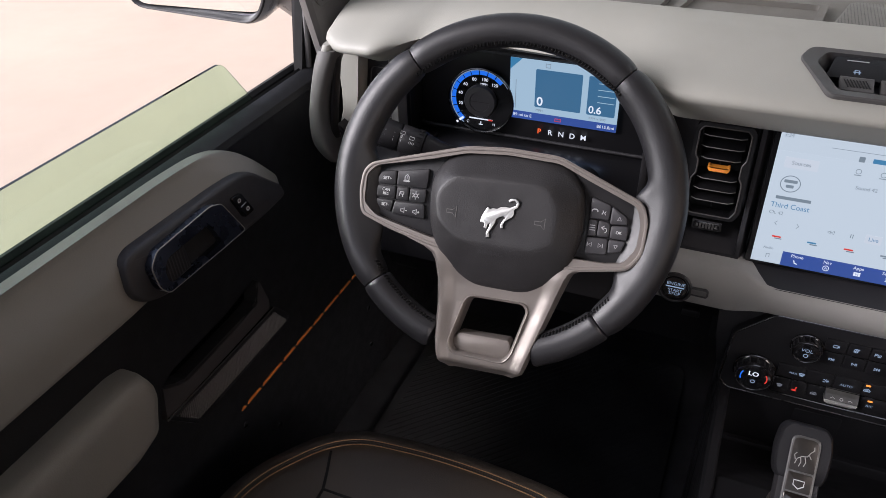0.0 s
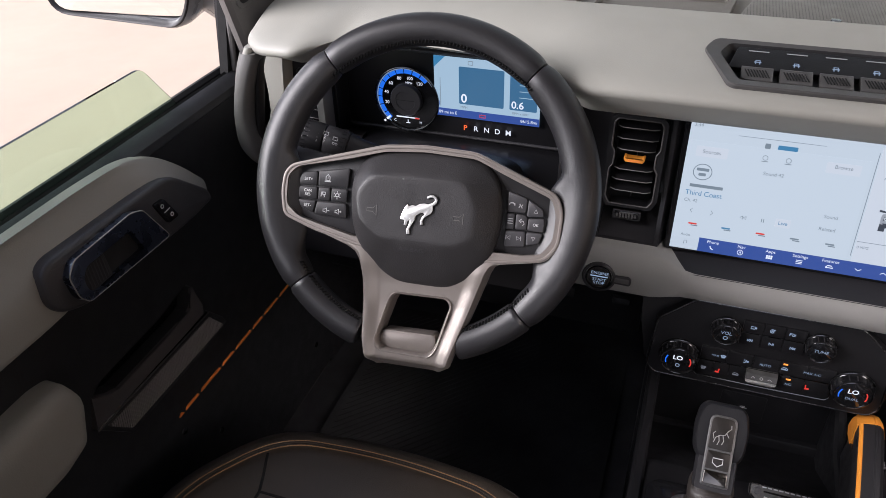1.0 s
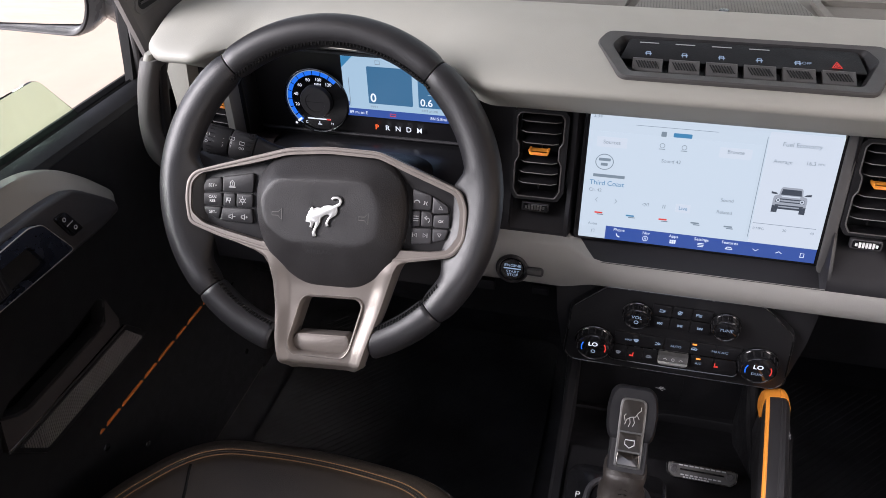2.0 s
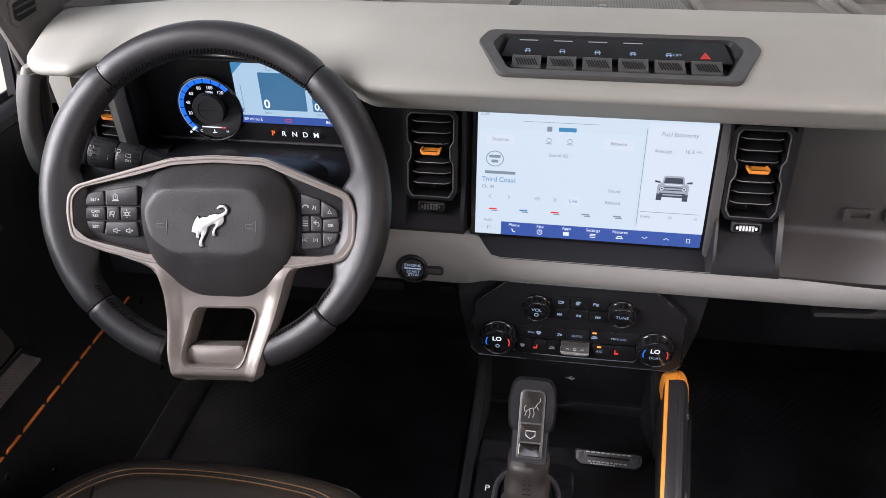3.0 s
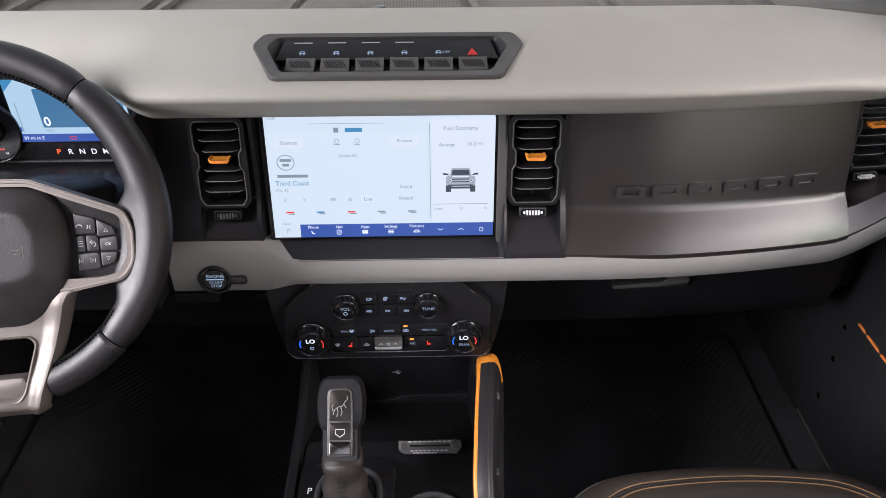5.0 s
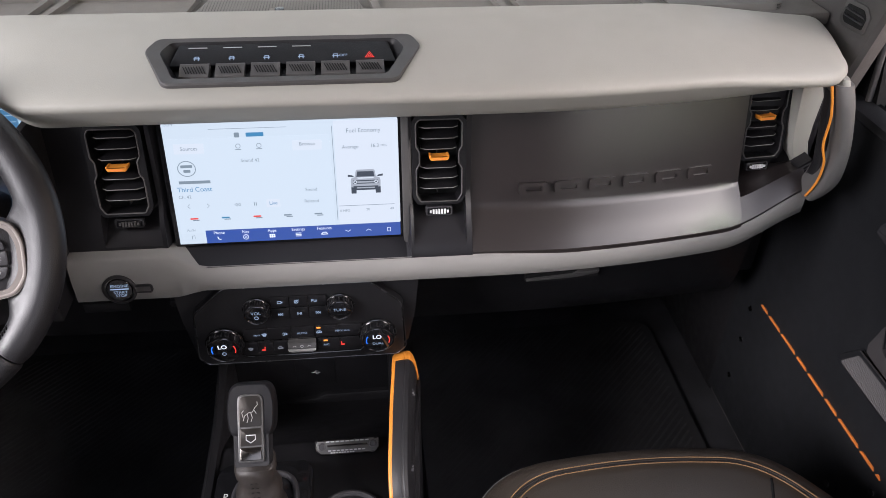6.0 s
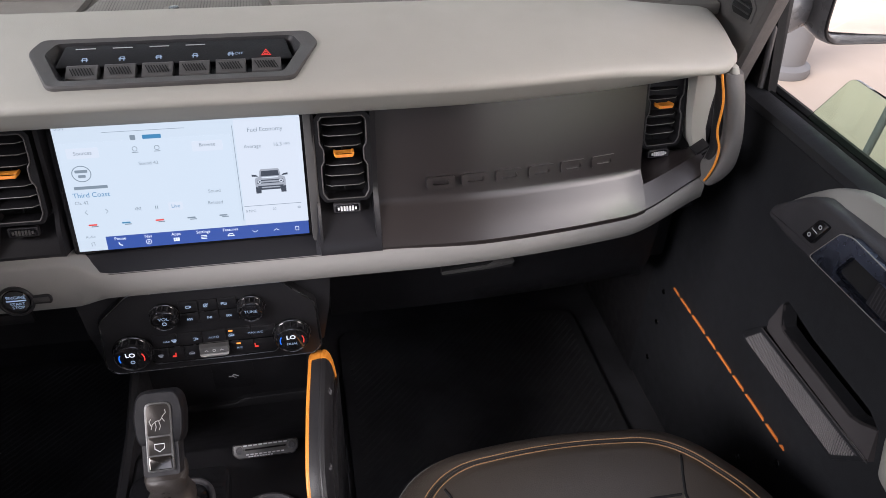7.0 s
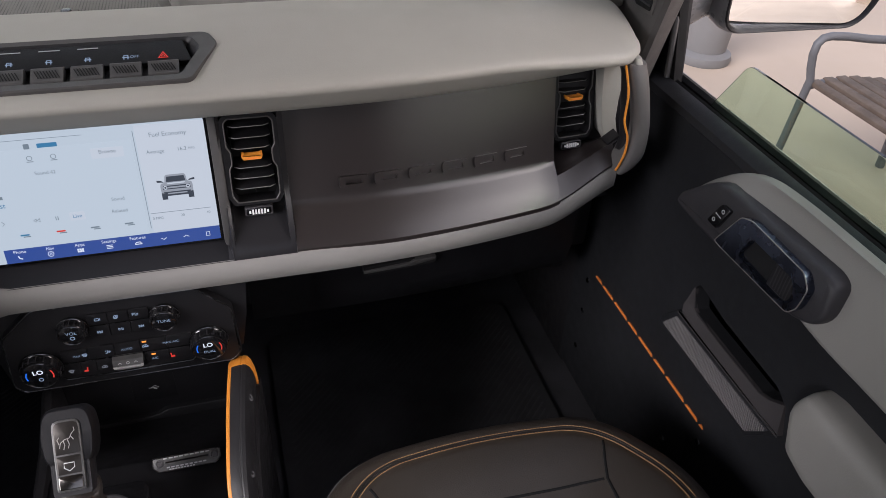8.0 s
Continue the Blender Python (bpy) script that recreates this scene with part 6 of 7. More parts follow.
# ---- grab handles on the dash ends ----
def strip(path, wx, wy, mats, name, parent, label="", n=16, sx=1):
    rings = []
    for (x, y, z), k in zip(path, [0.9] + [1.0] * (len(path) - 2) + [0.9]):
        rings.append([Vector((x + wx * k * math.copysign(abs(math.cos(a)) ** 0.55, math.cos(a)), y + wy * k * math.copysign(abs(math.sin(a)) ** 0.55, math.sin(a)), z)) for a in [2 * math.pi * j / n for j in range(n)]])
    return part(name, loft(rings), mats, parent, label, angle=50)


def end_handle(s):
    h = thing("grab_handle", "charcoal grab handle with orange edge on the dash end" if s > 0 else "plain charcoal grab handle on the dash end", "grab handle", (s * 0.68, 1.20, 1.20), group="dash grab handles")
    o = 0.0 if s > 0 else 0.019
    f = lambda pts: [(s * (x + o), y, z) for x, y, z in pts]
    strap = ((0.660, 1.202, 1.372, 0.0135), (0.667, 1.194, 1.345, 0.0125), (0.677, 1.189, 1.300, 0.0105), (0.6785, 1.188, 1.270, 0.0120), (0.6770, 1.190, 1.245, 0.0135), (0.672, 1.196, 1.225, 0.0110), (0.668, 1.204, 1.212, 0.0060))
    sq = lambda v, p: math.copysign(abs(v) ** p, v)
    part("outer_strap", loft([[Vector((s * (x + o + w * sq(math.cos(a), 0.55)), y + 0.022 * sq(math.sin(a), 0.55), z)) for a in [2 * math.pi * q / 20 for q in range(20)]] for x, y, z, w in fine(strap)]), STRAPGREY, h, angle=50)
    strip(f([(0.652, 1.200, 1.368), (0.662, 1.196, 1.30), (0.667, 1.194, 1.26), (0.667, 1.200, 1.235), (0.665, 1.210, 1.212)]), 0.0035, 0.009, BLACK, "inner_grip", h)
    pil = ((1.366, 0.638, 0.684), (1.340, 0.643, 0.684), (1.290, 0.648, 0.682), (1.262, 0.653, 0.683), (1.245, 0.659, 0.688), (1.232, 0.670, 0.691), (1.216, 0.679, 0.685))
    part("inner_pillar", loft([[Vector((s * (x + o), y, z)) for x, y in ((x0, 1.262), (x0 + 0.001, 1.249), (x0 + 0.005, 1.243), (x1 - 0.005, 1.243), (x1 - 0.001, 1.249), (x1, 1.262))] for z, x0, x1 in pil]), PAD, h, "pale grey inner pillar", angle=50)
    # ribbed black wedge at the pillar's foot
    part("foot_wedge", loft([[Vector((s * x, y, z)) for x, z in ((0.660 + o, 1.240), (0.676 + o, 1.252), (0.680 + o, 1.210), (0.672 + o, 1.208))] for y in (1.240, 1.220)]), BLACK, h, smooth=False)
    for q in range(6):
        part("wedge_rib", tube(f([(0.6635 + 0.0022 * q, 1.2195, 1.238 - 0.0045 * q), (0.676 + 0.0006 * q, 1.2195, 1.247 - 0.006 * q)]), 0.0009, 5), GREY_DARK, h)
    if s > 0:
        part("orange_edge", tube(f(fine([(0.6430, 1.184, 1.372), (0.6510, 1.178, 1.336), (0.6520, 1.176, 1.299), (0.6600, 1.174, 1.275), (0.6610, 1.174, 1.252), (0.6590, 1.178, 1.232), (0.6600, 1.186, 1.218)])), 0.0016, 8), ORANGE, h, "orange edge line")
    strip(f([(0.661, 1.203, 1.360), (0.661, 1.201, 1.372), (0.660, 1.203, 1.379)]), 0.0065, 0.021, PAD, "cap", h)
    for z in (1.292, 1.262, 1.238):
        part("rivet", lathe(Fr((s * (0.664 + o + 0.15 * (1.292 - z)), 1.1975, z), (1, 0, 0), (0, 0, 1)), [(0.0030, -0.002), (0.0028, 0.0006), (0.001, 0.0009)], 12), RUBBER, h)
    return h


for s in (-1, 1):
    end_handle(s)

# ---- cowl deck: speaker grilles and trays ----
DOTS = dotted("perforated_grey_plastic", (0.15, 0.145, 0.132), (0.015, 0.015, 0.015), 0.0036)
part("centre_speaker", prism(DECKF, rounded([(-0.105, 0.012), (0.105, 0.012), (0.082, 0.115), (-0.082, 0.115)], 0.014), -0.002, 0.009, 0.003), DOTS, dash, "perforated grey speaker cover", smooth=True)
part("light_sensor", prism(DECKF, rounded(rect(-0.013, 0.013, 0.004, 0.020), 0.003), 0.0, 0.013, 0.003), DECK, dash)
part("sensor_eye", lathe(Fr(DECKF.p(0, 0.011, 0.013), (1, 0, 0), (0, 1, 0)), [(0.006, 0.0), (0.0055, 0.0015), (0.001, 0.002)], 16), GLOSS, dash)
for s in (-1, 1):
    fx = lambda pts: [(s * x, y) for x, y in pts]
    part("tray_rim", prism(DECKF, fx(rounded([(0.115, 0.012), (0.285, 0.012), (0.270, 0.10), (0.105, 0.10)], 0.010)), 0.0, 0.007, holes=[fx(rounded([(0.124, 0.019), (0.275, 0.019), (0.262, 0.092), (0.115, 0.092)], 0.008))]), DECK, dash, smooth=False)
    part("tray_rim", prism(DECKF, fx(rounded([(0.30, 0.012), (0.47, 0.012), (0.455, 0.10), (0.287, 0.10)], 0.010)), 0.0, 0.007, holes=[fx(rounded([(0.309, 0.019), (0.460, 0.019), (0.447, 0.092), (0.297, 0.092)], 0.008))]), DECK, dash, smooth=False)
    part("end_speaker", prism(DECKF, fx(rounded([(0.49, 0.012), (0.64, 0.012), (0.66, 0.07), (0.60, 0.13), (0.49, 0.13)], 0.014)), -0.002, 0.009, 0.003), DOTS, dash, "perforated grey speaker cover")
    # demister outlet on the pillar foot
    DM = Fr((s * 0.7045 if s > 0 else -0.7215, 1.272, 1.424), (0, -s, 0), (0, 0.30, 1))
    part("demister_frame", prism(DM, rounded([(-0.030, -0.012), (-0.020, -0.020), (0.026, -0.016), (0.030, 0.006), (0.018, 0.016), (-0.024, 0.014)], 0.004), -0.002, 0.0015, 0.001), PILLAR, dash)
    part("demister", prism(DM, rounded([(-0.024, -0.008), (-0.017, -0.014), (0.021, -0.012), (0.024, 0.003), (0.015, 0.011), (-0.019, 0.009)], 0.003), 0.0, 0.0020, 0.0004), RUBBER, dash, "black side demister outlet")
    for k in (-0.006, 0.002):
        part("demister_slat", prism(DM, rect(-0.020, 0.021, k, k + 0.0022), 0.001, 0.0036), GREY_DARK, dash, smooth=False)

# ---- gear lever ----
GF = Fr((-0.047, 0.985, 1.065), (1, 0, 0), (0, 0.67, 0.743))
lever = thing("gear_lever", "black automatic gear lever with leather boot", "gear lever", (-0.047, 0.985, 0.945))
head = rounded([(-0.026, 0.006), (-0.0275, 0.030), (-0.0245, 0.049), (-0.018, 0.0565), (0.018, 0.0565), (0.0245, 0.049), (0.0275, 0.030), (0.026, 0.006), (0.0215, -0.004), (-0.0215, -0.004)], 0.006, 3)
_r = [[GF.p(x * k, 0.03 + (y - 0.03) * k, c) for x, y in head] for k, c in ((0.70, -0.045), (0.92, -0.038), (1.0, -0.025), (1.0, -0.006), (0.97, -0.001), (0.90, 0.002))]
part("knob", loft(_r), BLACK_DEEP, lever, "charcoal lever head", angle=50)
neck = rounded([(-0.0205, -0.036), (-0.0205, 0.010), (0.0205, 0.010), (0.0205, -0.036)], 0.004, 3)
part("neck", loft([[GF.p(x * k, y, c) for x, y in neck] for k, c in ((0.75, -0.036), (1.0, -0.022), (1.0, -0.004), (0.92, 0.0005))]), BLACK, lever, angle=50)
part("inlay_rim", prism(GF, rounded(rect(-0.0142, 0.0142, -0.031, 0.0440), [0.003, 0.003, 0.008, 0.008], 4), 0.0005, 0.0040, 0.0012), PLATE, lever, "smoked metal inlay rim")
part("inlay", prism(GF, rounded(rect(-0.0122, 0.0122, 0.008, 0.0420), [0.002, 0.002, 0.007, 0.007], 4), 0.002, 0.0046, 0.0006), INLAY, lever, "bronze gloss inlay")
part("unlock_key", prism(GF, rounded(rect(-0.0122, 0.0122, -0.013, 0.0065), 0.002), 0.002, 0.0043, 0.001), INLAY, lever)
part("inlay_foot", prism(GF, rounded(rect(-0.0120, 0.0120, -0.0290, -0.0145), 0.002), 0.002, 0.0050, 0.001), SMOKE, lever)
for pts in ([(-0.0075, 0.0150), (-0.0060, 0.0205), (-0.0020, 0.0235), (0.0030, 0.0245), (0.0055, 0.0290), (0.0085, 0.0320), (0.0080, 0.0355)], [(-0.0030, 0.0225), (-0.0020, 0.0175), (-0.0035, 0.0130)],
            [(0.0010, 0.0235), (0.0025, 0.0180), (0.0010, 0.0140)], [(-0.0075, 0.0190), (-0.0090, 0.0240), (-0.0070, 0.0265)], [(0.0045, 0.0265), (0.0070, 0.0225)]):
    stroke(GF, pts, 0.0008, 0.0050, PALESILVER, lever, "inlay_emblem")
stroke(GF, [(-0.005, -0.001), (-0.005, -0.006), (0.0, -0.0095), (0.005, -0.006), (0.005, -0.001)], 0.0010, 0.0047, PALEPRINT, lever, "key_mark", closed=True)
_r = []
for i in range(13):
    t = i / 12
    top, base = GF.p(0, -0.030, -0.016), Vector((-0.047, 0.968, 0.944))
    c = top.lerp(base, t)
    w = 0.0215 + 0.0075 * t ** 1.4 + 0.0022 * math.sin(t * 15)
    _r.append([c + Vector((w * math.copysign(abs(math.cos(a)) ** 0.8, math.cos(a)), w * 0.95 * math.copysign(abs(math.sin(a)) ** 0.8, math.sin(a)), 0.0)) + Vector((0, 0, 0.003 * math.sin(3 * a + 5 * t))) for a in [2 * math.pi * j / 24 for j in range(24)]])
part("boot", loft(_r), BOOT, lever, "creased black leather boot", angle=70)
_bm = bmesh.new()
for i in range(12):
    t = 0.04 + i / 13
    w = 0.0215 + 0.0075 * t ** 1.4
    c = GF.p(0, -0.030, -0.016).lerp(Vector((-0.047, 0.968, 0.944)), t) + Vector((0, -w * 0.97, 0.0015))
    for d in (-1, 1):
        tube([c + Vector((d * 0.0016, 0, 0.001)), c + Vector((d * 0.0042, 0.0006, -0.001))], 0.0006, 5, bm=_bm)
tagged(part("boot_stitching", _bm, BLACKTHREAD, lever), kind="stuff")

# ---- console furniture ----
KF0 = Fr((0, 0, 0.925), (1, 0, 0), (0, 1, 0))
part("shift_plate", prism(KF0, rounded([(-0.110, 0.90), (-0.110, 1.030), (-0.098, 1.042), (0.002, 1.042), (0.010, 1.030), (0.010, 0.90)], 0.008), -0.004, 0.018, 0.004), GLOSS, console, "gloss black gear plate")
part("boot_ring", tube([(-0.047 + 0.038 * math.copysign(abs(math.cos(a)) ** 0.6, math.cos(a)), 0.970 + 0.052 * math.copysign(abs(math.sin(a)) ** 0.6, math.sin(a)), 0.944) for a in [2 * math.pi * i / 36 for i in range(36)]], 0.004, 8, ring=True), GREY_DARK, console)
words("P", KF0, -0.0950, 0.992, 0.0125, WHITE, console, "gear_letter", c=0.0188)
for i, ch in enumerate("RNDM"):
    words(ch, KF0, -0.0950, 0.972 - 0.018 * i, 0.0105, PALEPRINT, console, "gear_letter", c=0.0188)
part("cup_holder_ring", tube([(0.055 + 0.041 * math.cos(a), 0.955 + 0.041 * math.sin(a), 0.928) for a in [2 * math.pi * i / 40 for i in range(40)]], 0.0042, 8, ring=True), GREY_DARK, console, "charcoal cup holder ring")
part("cup_holder_well", lathe(Fr((0.055, 0.955, 0.9275), (1, 0, 0), (0, 1, 0)), [(0.039, 0.0), (0.0385, 0.0008), (0.001, 0.0008)], 36), RUBBER, console)
# usb plate on the cubby wall
UF = Fr((0.003, 1.2345, 0.905), (1, 0, 0), (0, 0, 1))
part("usb_plate", prism(UF, rounded(rect(-0.030, 0.030, -0.026, 0.026), 0.004), -0.002, 0.0022, 0.001), BLACK_DEEP, console)
stroke(UF, [(-0.007, 0.0), (0.007, 0.0)], 0.0011, 0.0030, PALEPRINT, console, "usb_mark")
stroke(UF, [(-0.003, 0.0), (0.0, 0.0030), (0.004, 0.0030)], 0.0010, 0.0031, PALEPRINT, console, "usb_mark")
stroke(UF, [(-0.001, 0.0), (0.0015, -0.0030), (0.004, -0.0030)], 0.0010, 0.0031, PALEPRINT, console, "usb_mark")
# riveted badge plate
badge = thing("badge_plate", "small riveted metal plate with worn printed lines on the console", "plate", (0.052, 1.065, 0.925))
NF = Fr((0.052, 1.066, 0.932), (1, 0, 0), (0, 0.80, 0.60))
part("plate", prism(NF, rounded([(-0.042, 0.0095), (0.042, 0.0095), (0.042, -0.003), (0.035, -0.0095), (-0.035, -0.0095), (-0.042, -0.003)], 0.003, 3), -0.008, 0.002, 0.0008), PLATE, badge)
for s in (-1, 1):
    part("rivet", lathe(Fr(NF.p(s * 0.0335, 0.0015, 0.002), NF.u, NF.v), [(0.0052, 0.0), (0.0050, 0.0010), (0.0035, 0.0016), (0.0032, 0.0008), (0.001, 0.0008)], 18), GREY_DARK, badge)
part("plate_rim", tube([NF.p(x, y, 0.0020) for x, y in rounded([(-0.0415, 0.0090), (0.0415, 0.0090), (0.0415, -0.003), (0.0347, -0.0090), (-0.0347, -0.0090), (-0.0415, -0.003)], 0.003, 3)], 0.0009, 6, ring=True), DARKCHROME, badge)
slab(NF, -0.026, 0.026, 0.0008, 0.0028, 0.0025, GLOSS, badge, "plate_slot")
for x0, x1, y in ((-0.028, 0.030, 0.0070), (-0.025, 0.025, -0.0045), (-0.022, 0.010, -0.0072)):
    n = 9
    for i in range(n):
        a0 = x0 + (x1 - x0) * i / n
        slab(NF, a0, a0 + (x1 - x0) / n * 0.72, y - 0.0008, y + 0.0008, 0.0025, PALEPRINT, badge, "plate_bar")
# console grab handle
grab = thing("console_grab_handle", "charcoal grab bar with orange edge on the console side", "grab handle", (0.128, 1.04, 0.93))
gp = fine([(0.1385, 1.162, 0.972), (0.1385, 1.157, 0.990), (0.1375, 1.143, 1.001), (0.1350, 1.120, 1.003), (0.1300, 1.070, 0.997), (0.1260, 1.020, 0.985), (0.1235, 0.985, 0.972), (0.1235, 0.966, 0.958), (0.1245, 0.956, 0.942), (0.1250, 0.952, 0.925)], 4)
_sec = ((-0.0190, -0.018), (-0.0205, -0.004), (-0.0195, 0.008), (-0.0150, 0.0125), (-0.0040, 0.0145), (-0.0025, 0.0138), (-0.0010, 0.0145), (0.0032, 0.0135), (0.0072, 0.0085), (0.0106, -0.001), (0.0124, -0.011), (0.0132, -0.021))


def grab_run(i0, i1, grow=0.0):
    """The bar's section carried along its spine from point i0 to i1."""
    rings = []
    for i in range(i0, i1):
        p = Vector(gp[i])
        t = (Vector(gp[min(i + 1, len(gp) - 1)]) - Vector(gp[max(i - 1, 0)])).normalized()
        up = Vector((1, 0, 0)).cross(t)
        up = up if up.z > 0 or abs(up.z) < 0.2 and up.y * (i - 15) < 0 else -up
        rings.append([p + Vector((1, 0, 0)) * a * (1 + grow) + up * b * (1 + grow) for a, b in _sec])
    return rings


part("bar", loft(grab_run(0, len(gp))), BLACK, grab, angle=35)
part("orange_cap", loft(grab_run(0, 11, 0.05)), ORANGE, grab, "orange end cap", angle=35)
part("orange_cap", loft(grab_run(len(gp) - 6, len(gp), 0.04)), ORANGE, grab, "orange end cap", angle=35)
_n = grab_run(0, len(gp))
part("orange_edge", tube([(r[2] + r[3]) / 2 for r in _n[10:-6]], 0.0026, 8), ORANGE, grab, "orange edge line")
for i, y0, y1 in ((0, 1.115, 1.095), (1, 1.04, 1.03)):
    part("edge_notch", box(0.1135 - 0.005 * i, 0.1165 - 0.005 * i, y1, y0, 1.004 - 0.012 * i, 1.0115 - 0.012 * i, 0.001), RUBBER, grab)
part("skirt", loft([[Vector((x, y, z)) for x, z in ((0.108, 0.62), (0.160, 0.62), (cx + 0.0175, b), (cx - 0.0175, b))] for y, b, cx in ((1.158, 0.965, 0.138), (1.10, 0.985, 0.133), (1.02, 0.970, 0.126), (0.965, 0.940, 0.123))]), BLACK, grab)
for y, z, x in ((1.088, 1.0030, 0.1403), (0.990, 0.9775, 0.1322)):
    part("bolt", lathe(Fr((x, y, z), (0.55, 0, -0.83), (0, 1, 0.2)), [(0.0052, -0.003), (0.0052, 0.0004), (0.0048, 0.0011), (0.0032, 0.0014), (0.0028, 0.0004), (0.001, 0.0004)], 18), IRON, grab, "grey bolt head")

# ---- door fittings ----
for s, (d, DF) in doors.items():
    fy = lambda pts: [(-s * y, z) for y, z in pts]
    oy, oz = (0.0, 0.0) if s > 0 else (-0.012, -0.012)
    hy, hz = (0.0, -0.004) if s > 0 else (-0.013, -0.011)
    _v = Vector((s * 0.14, 0, 1)).normalized()
    HF = Fr(Vector((s * 0.7075, hy, 1.255)) - _v * (1.255 - hz), (0, -s, 0), _v)
    bez = rounded([(1.098, 1.222), (1.096, 1.238), (1.042, 1.287), (0.990, 1.291), (0.850, 1.294), (0.834, 1.288), (0.827, 1.254), (0.836, 1.238), (0.864, 1.226), (1.050, 1.219)], [0.008, 0.01, 0.02, 0.02, 0.015, 0.015, 0.015, 0.015, 0.02, 0.02], 3)
    bz = part("handle_bezel", prism(HF, fy(bez), -0.030, 0.002, 0.006, 3), GREY_DARK, d, "charcoal door handle bezel", angle=50)
    cup = rounded([(0.996, 1.232), (0.972, 1.280), (0.955, 1.286), (0.866, 1.284), (0.852, 1.272), (0.853, 1.247), (0.862, 1.235), (0.980, 1.232)], 0.005, 3)
    inn = rounded([(0.955, 1.241), (0.945, 1.270), (0.875, 1.270), (0.866, 1.260), (0.866, 1.247), (0.874, 1.240)], 0.006, 3)
    part("handle_frame", prism(HF, fy(cup), 0.002, 0.0125, holes=[fy(inn)]), HANDLEMETAL, bz, "satin metal handle frame with the blue sky reflection in its colour", smooth=False)
    part("handle_bead", tube([HF.p(x, z, 0.0120) for x, z in fy(cup)], 0.0008, 6, ring=True), PALESILVER, bz)
    part("handle_well", prism(HF, fy(inn), 0.002, 0.0046), RUBBER, bz, smooth=False)
    part("pull_lever", loft([[HF.p(-s * y, z, c) for y, z in ((0.904, 1.239), (0.904, 1.271), (0.866, 1.271), (0.864, 1.239))] for c in (0.003, 0.0085)] + [[HF.p(-s * y, z, 0.0098) for y, z in ((0.900, 1.242), (0.900, 1.268), (0.869, 1.268), (0.867, 1.242))]]), BLACK, bz, smooth=False)
    for k in range(7):
        stroke(HF, [(-s * (0.8975 - 0.0042 * k), 1.243), (-s * (0.8990 - 0.0042 * k), 1.267)], 0.0011, 0.0104, GREY_DARK, bz, "lever_rib")
    lk = rounded([(1.028, 1.240), (1.014, 1.271), (0.996, 1.272), (1.008, 1.240)], 0.004, 3)
    part("lock_switch", prism(HF, fy(lk), 0.002, 0.0058, 0.001), GLOSS, bz, "gloss black lock switch")
    for y, z in ((1.017, 1.248), (1.007, 1.264)):
        stroke(HF, circle(-s * y, z, 0.0022, n=10), 0.0013, 0.0064, PALEPRINT, bz, "lock_mark", closed=True)
    stroke(HF, [(-s * 1.0175, 1.2565), (-s * 1.0065, 1.2555)], 0.0012, 0.0064, PALEPRINT, bz, "lock_mark")
    # raised lip of the pocket, wrapping its front end
    run = ((1.0700, 1.0870, 0.0004, 1.0675, 1.0880), (1.0735, 1.0690, 0.0022, 1.0625, 1.0740), (1.0760, 1.0520, 0.0060, 1.0565, 1.0605), (1.0700, 1.0420, 0.0090, 1.0470, 1.0565), (1.030, 1.0398, 0.0090, 1.0215, 1.0552),
           (0.966, 1.0393, 0.0090, 0.960, 1.0545), (0.904, 1.0390, 0.0090, 0.901, 1.0540), (0.874, 1.0390, 0.0090, 0.884, 1.0612), (0.8480, 1.0390, 0.0085, 0.8615, 1.0770))
    rings = []
    for y0, z0, c, y1, z1 in run:
        at = lambda f, e: DF.p(-s * (oy + y0 + (y1 - y0) * f), oz + z0 + (z1 - z0) * f, e)
        rings.append([at(-0.06, -0.003), at(-0.04, c - 0.0015), at(0.02, c), at(0.10, c - 0.0002), at(0.5, c * 0.62), at(0.94, c * 0.22), at(1.01, -0.002), at(1.0, -0.004), at(0.3, -0.004)])
    part("pocket_lip", loft(rings), LIP, d, "plum grey pocket lip", angle=40)
    for k, c, m in ((1.0378, 0.0082, SMOKE), (1.0318, 0.0052, LIP)):
        part("lip_line", tube([DF.p(-s * (oy + 1.0835 - 1.2 * (k - 1.0318)), oz + k, c), DF.p(-s * (oy + 0.850), oz + k, c)], 0.0011, 6), m, d)
    # fine ribs of the speaker grille
    _bm = bmesh.new()
    for i in range(80):
        y = 0.866 + i * 0.0031
        z0 = 0.9905 + max(0.0, 0.8955 - y) * 1.15
        z1 = 1.0255 - max(0.0, y - 1.075) * 1.16
        if z1 - z0 < 0.003:
            continue
        sl = 0.14 * (z1 - z0)
        loft([[DF.p(-s * (oy + y + w + q), oz + z, c) for q, z, c in ((0, z0, 0.0058), (sl, z1, 0.0058), (sl, z1, 0.0074), (0, z0, 0.0074))] for w in (0.0, 0.0015)], bm=_bm)
    tagged(part("grille_ribs", _bm, GRILLE, d, smooth=False), kind="stuff")
    # orange dashes let into the lower lining
    L = [0.026, 0.042, 0.050, 0.034, 0.050, 0.036, 0.056, 0.036, 0.012]
    y = 1.322
    for i, q in enumerate(L):
        q *= 0.96
        part("accent_dash", prism(DF, fy(rounded([(y, 0.9075), (y - 0.004, 0.9120), (y - q + 0.004, 0.9120), (y - q, 0.9075)], 0.001, 2)), -0.001, 0.0016), ACCENT, d, "orange accent dash", smooth=False)
        y -= q + 0.0035
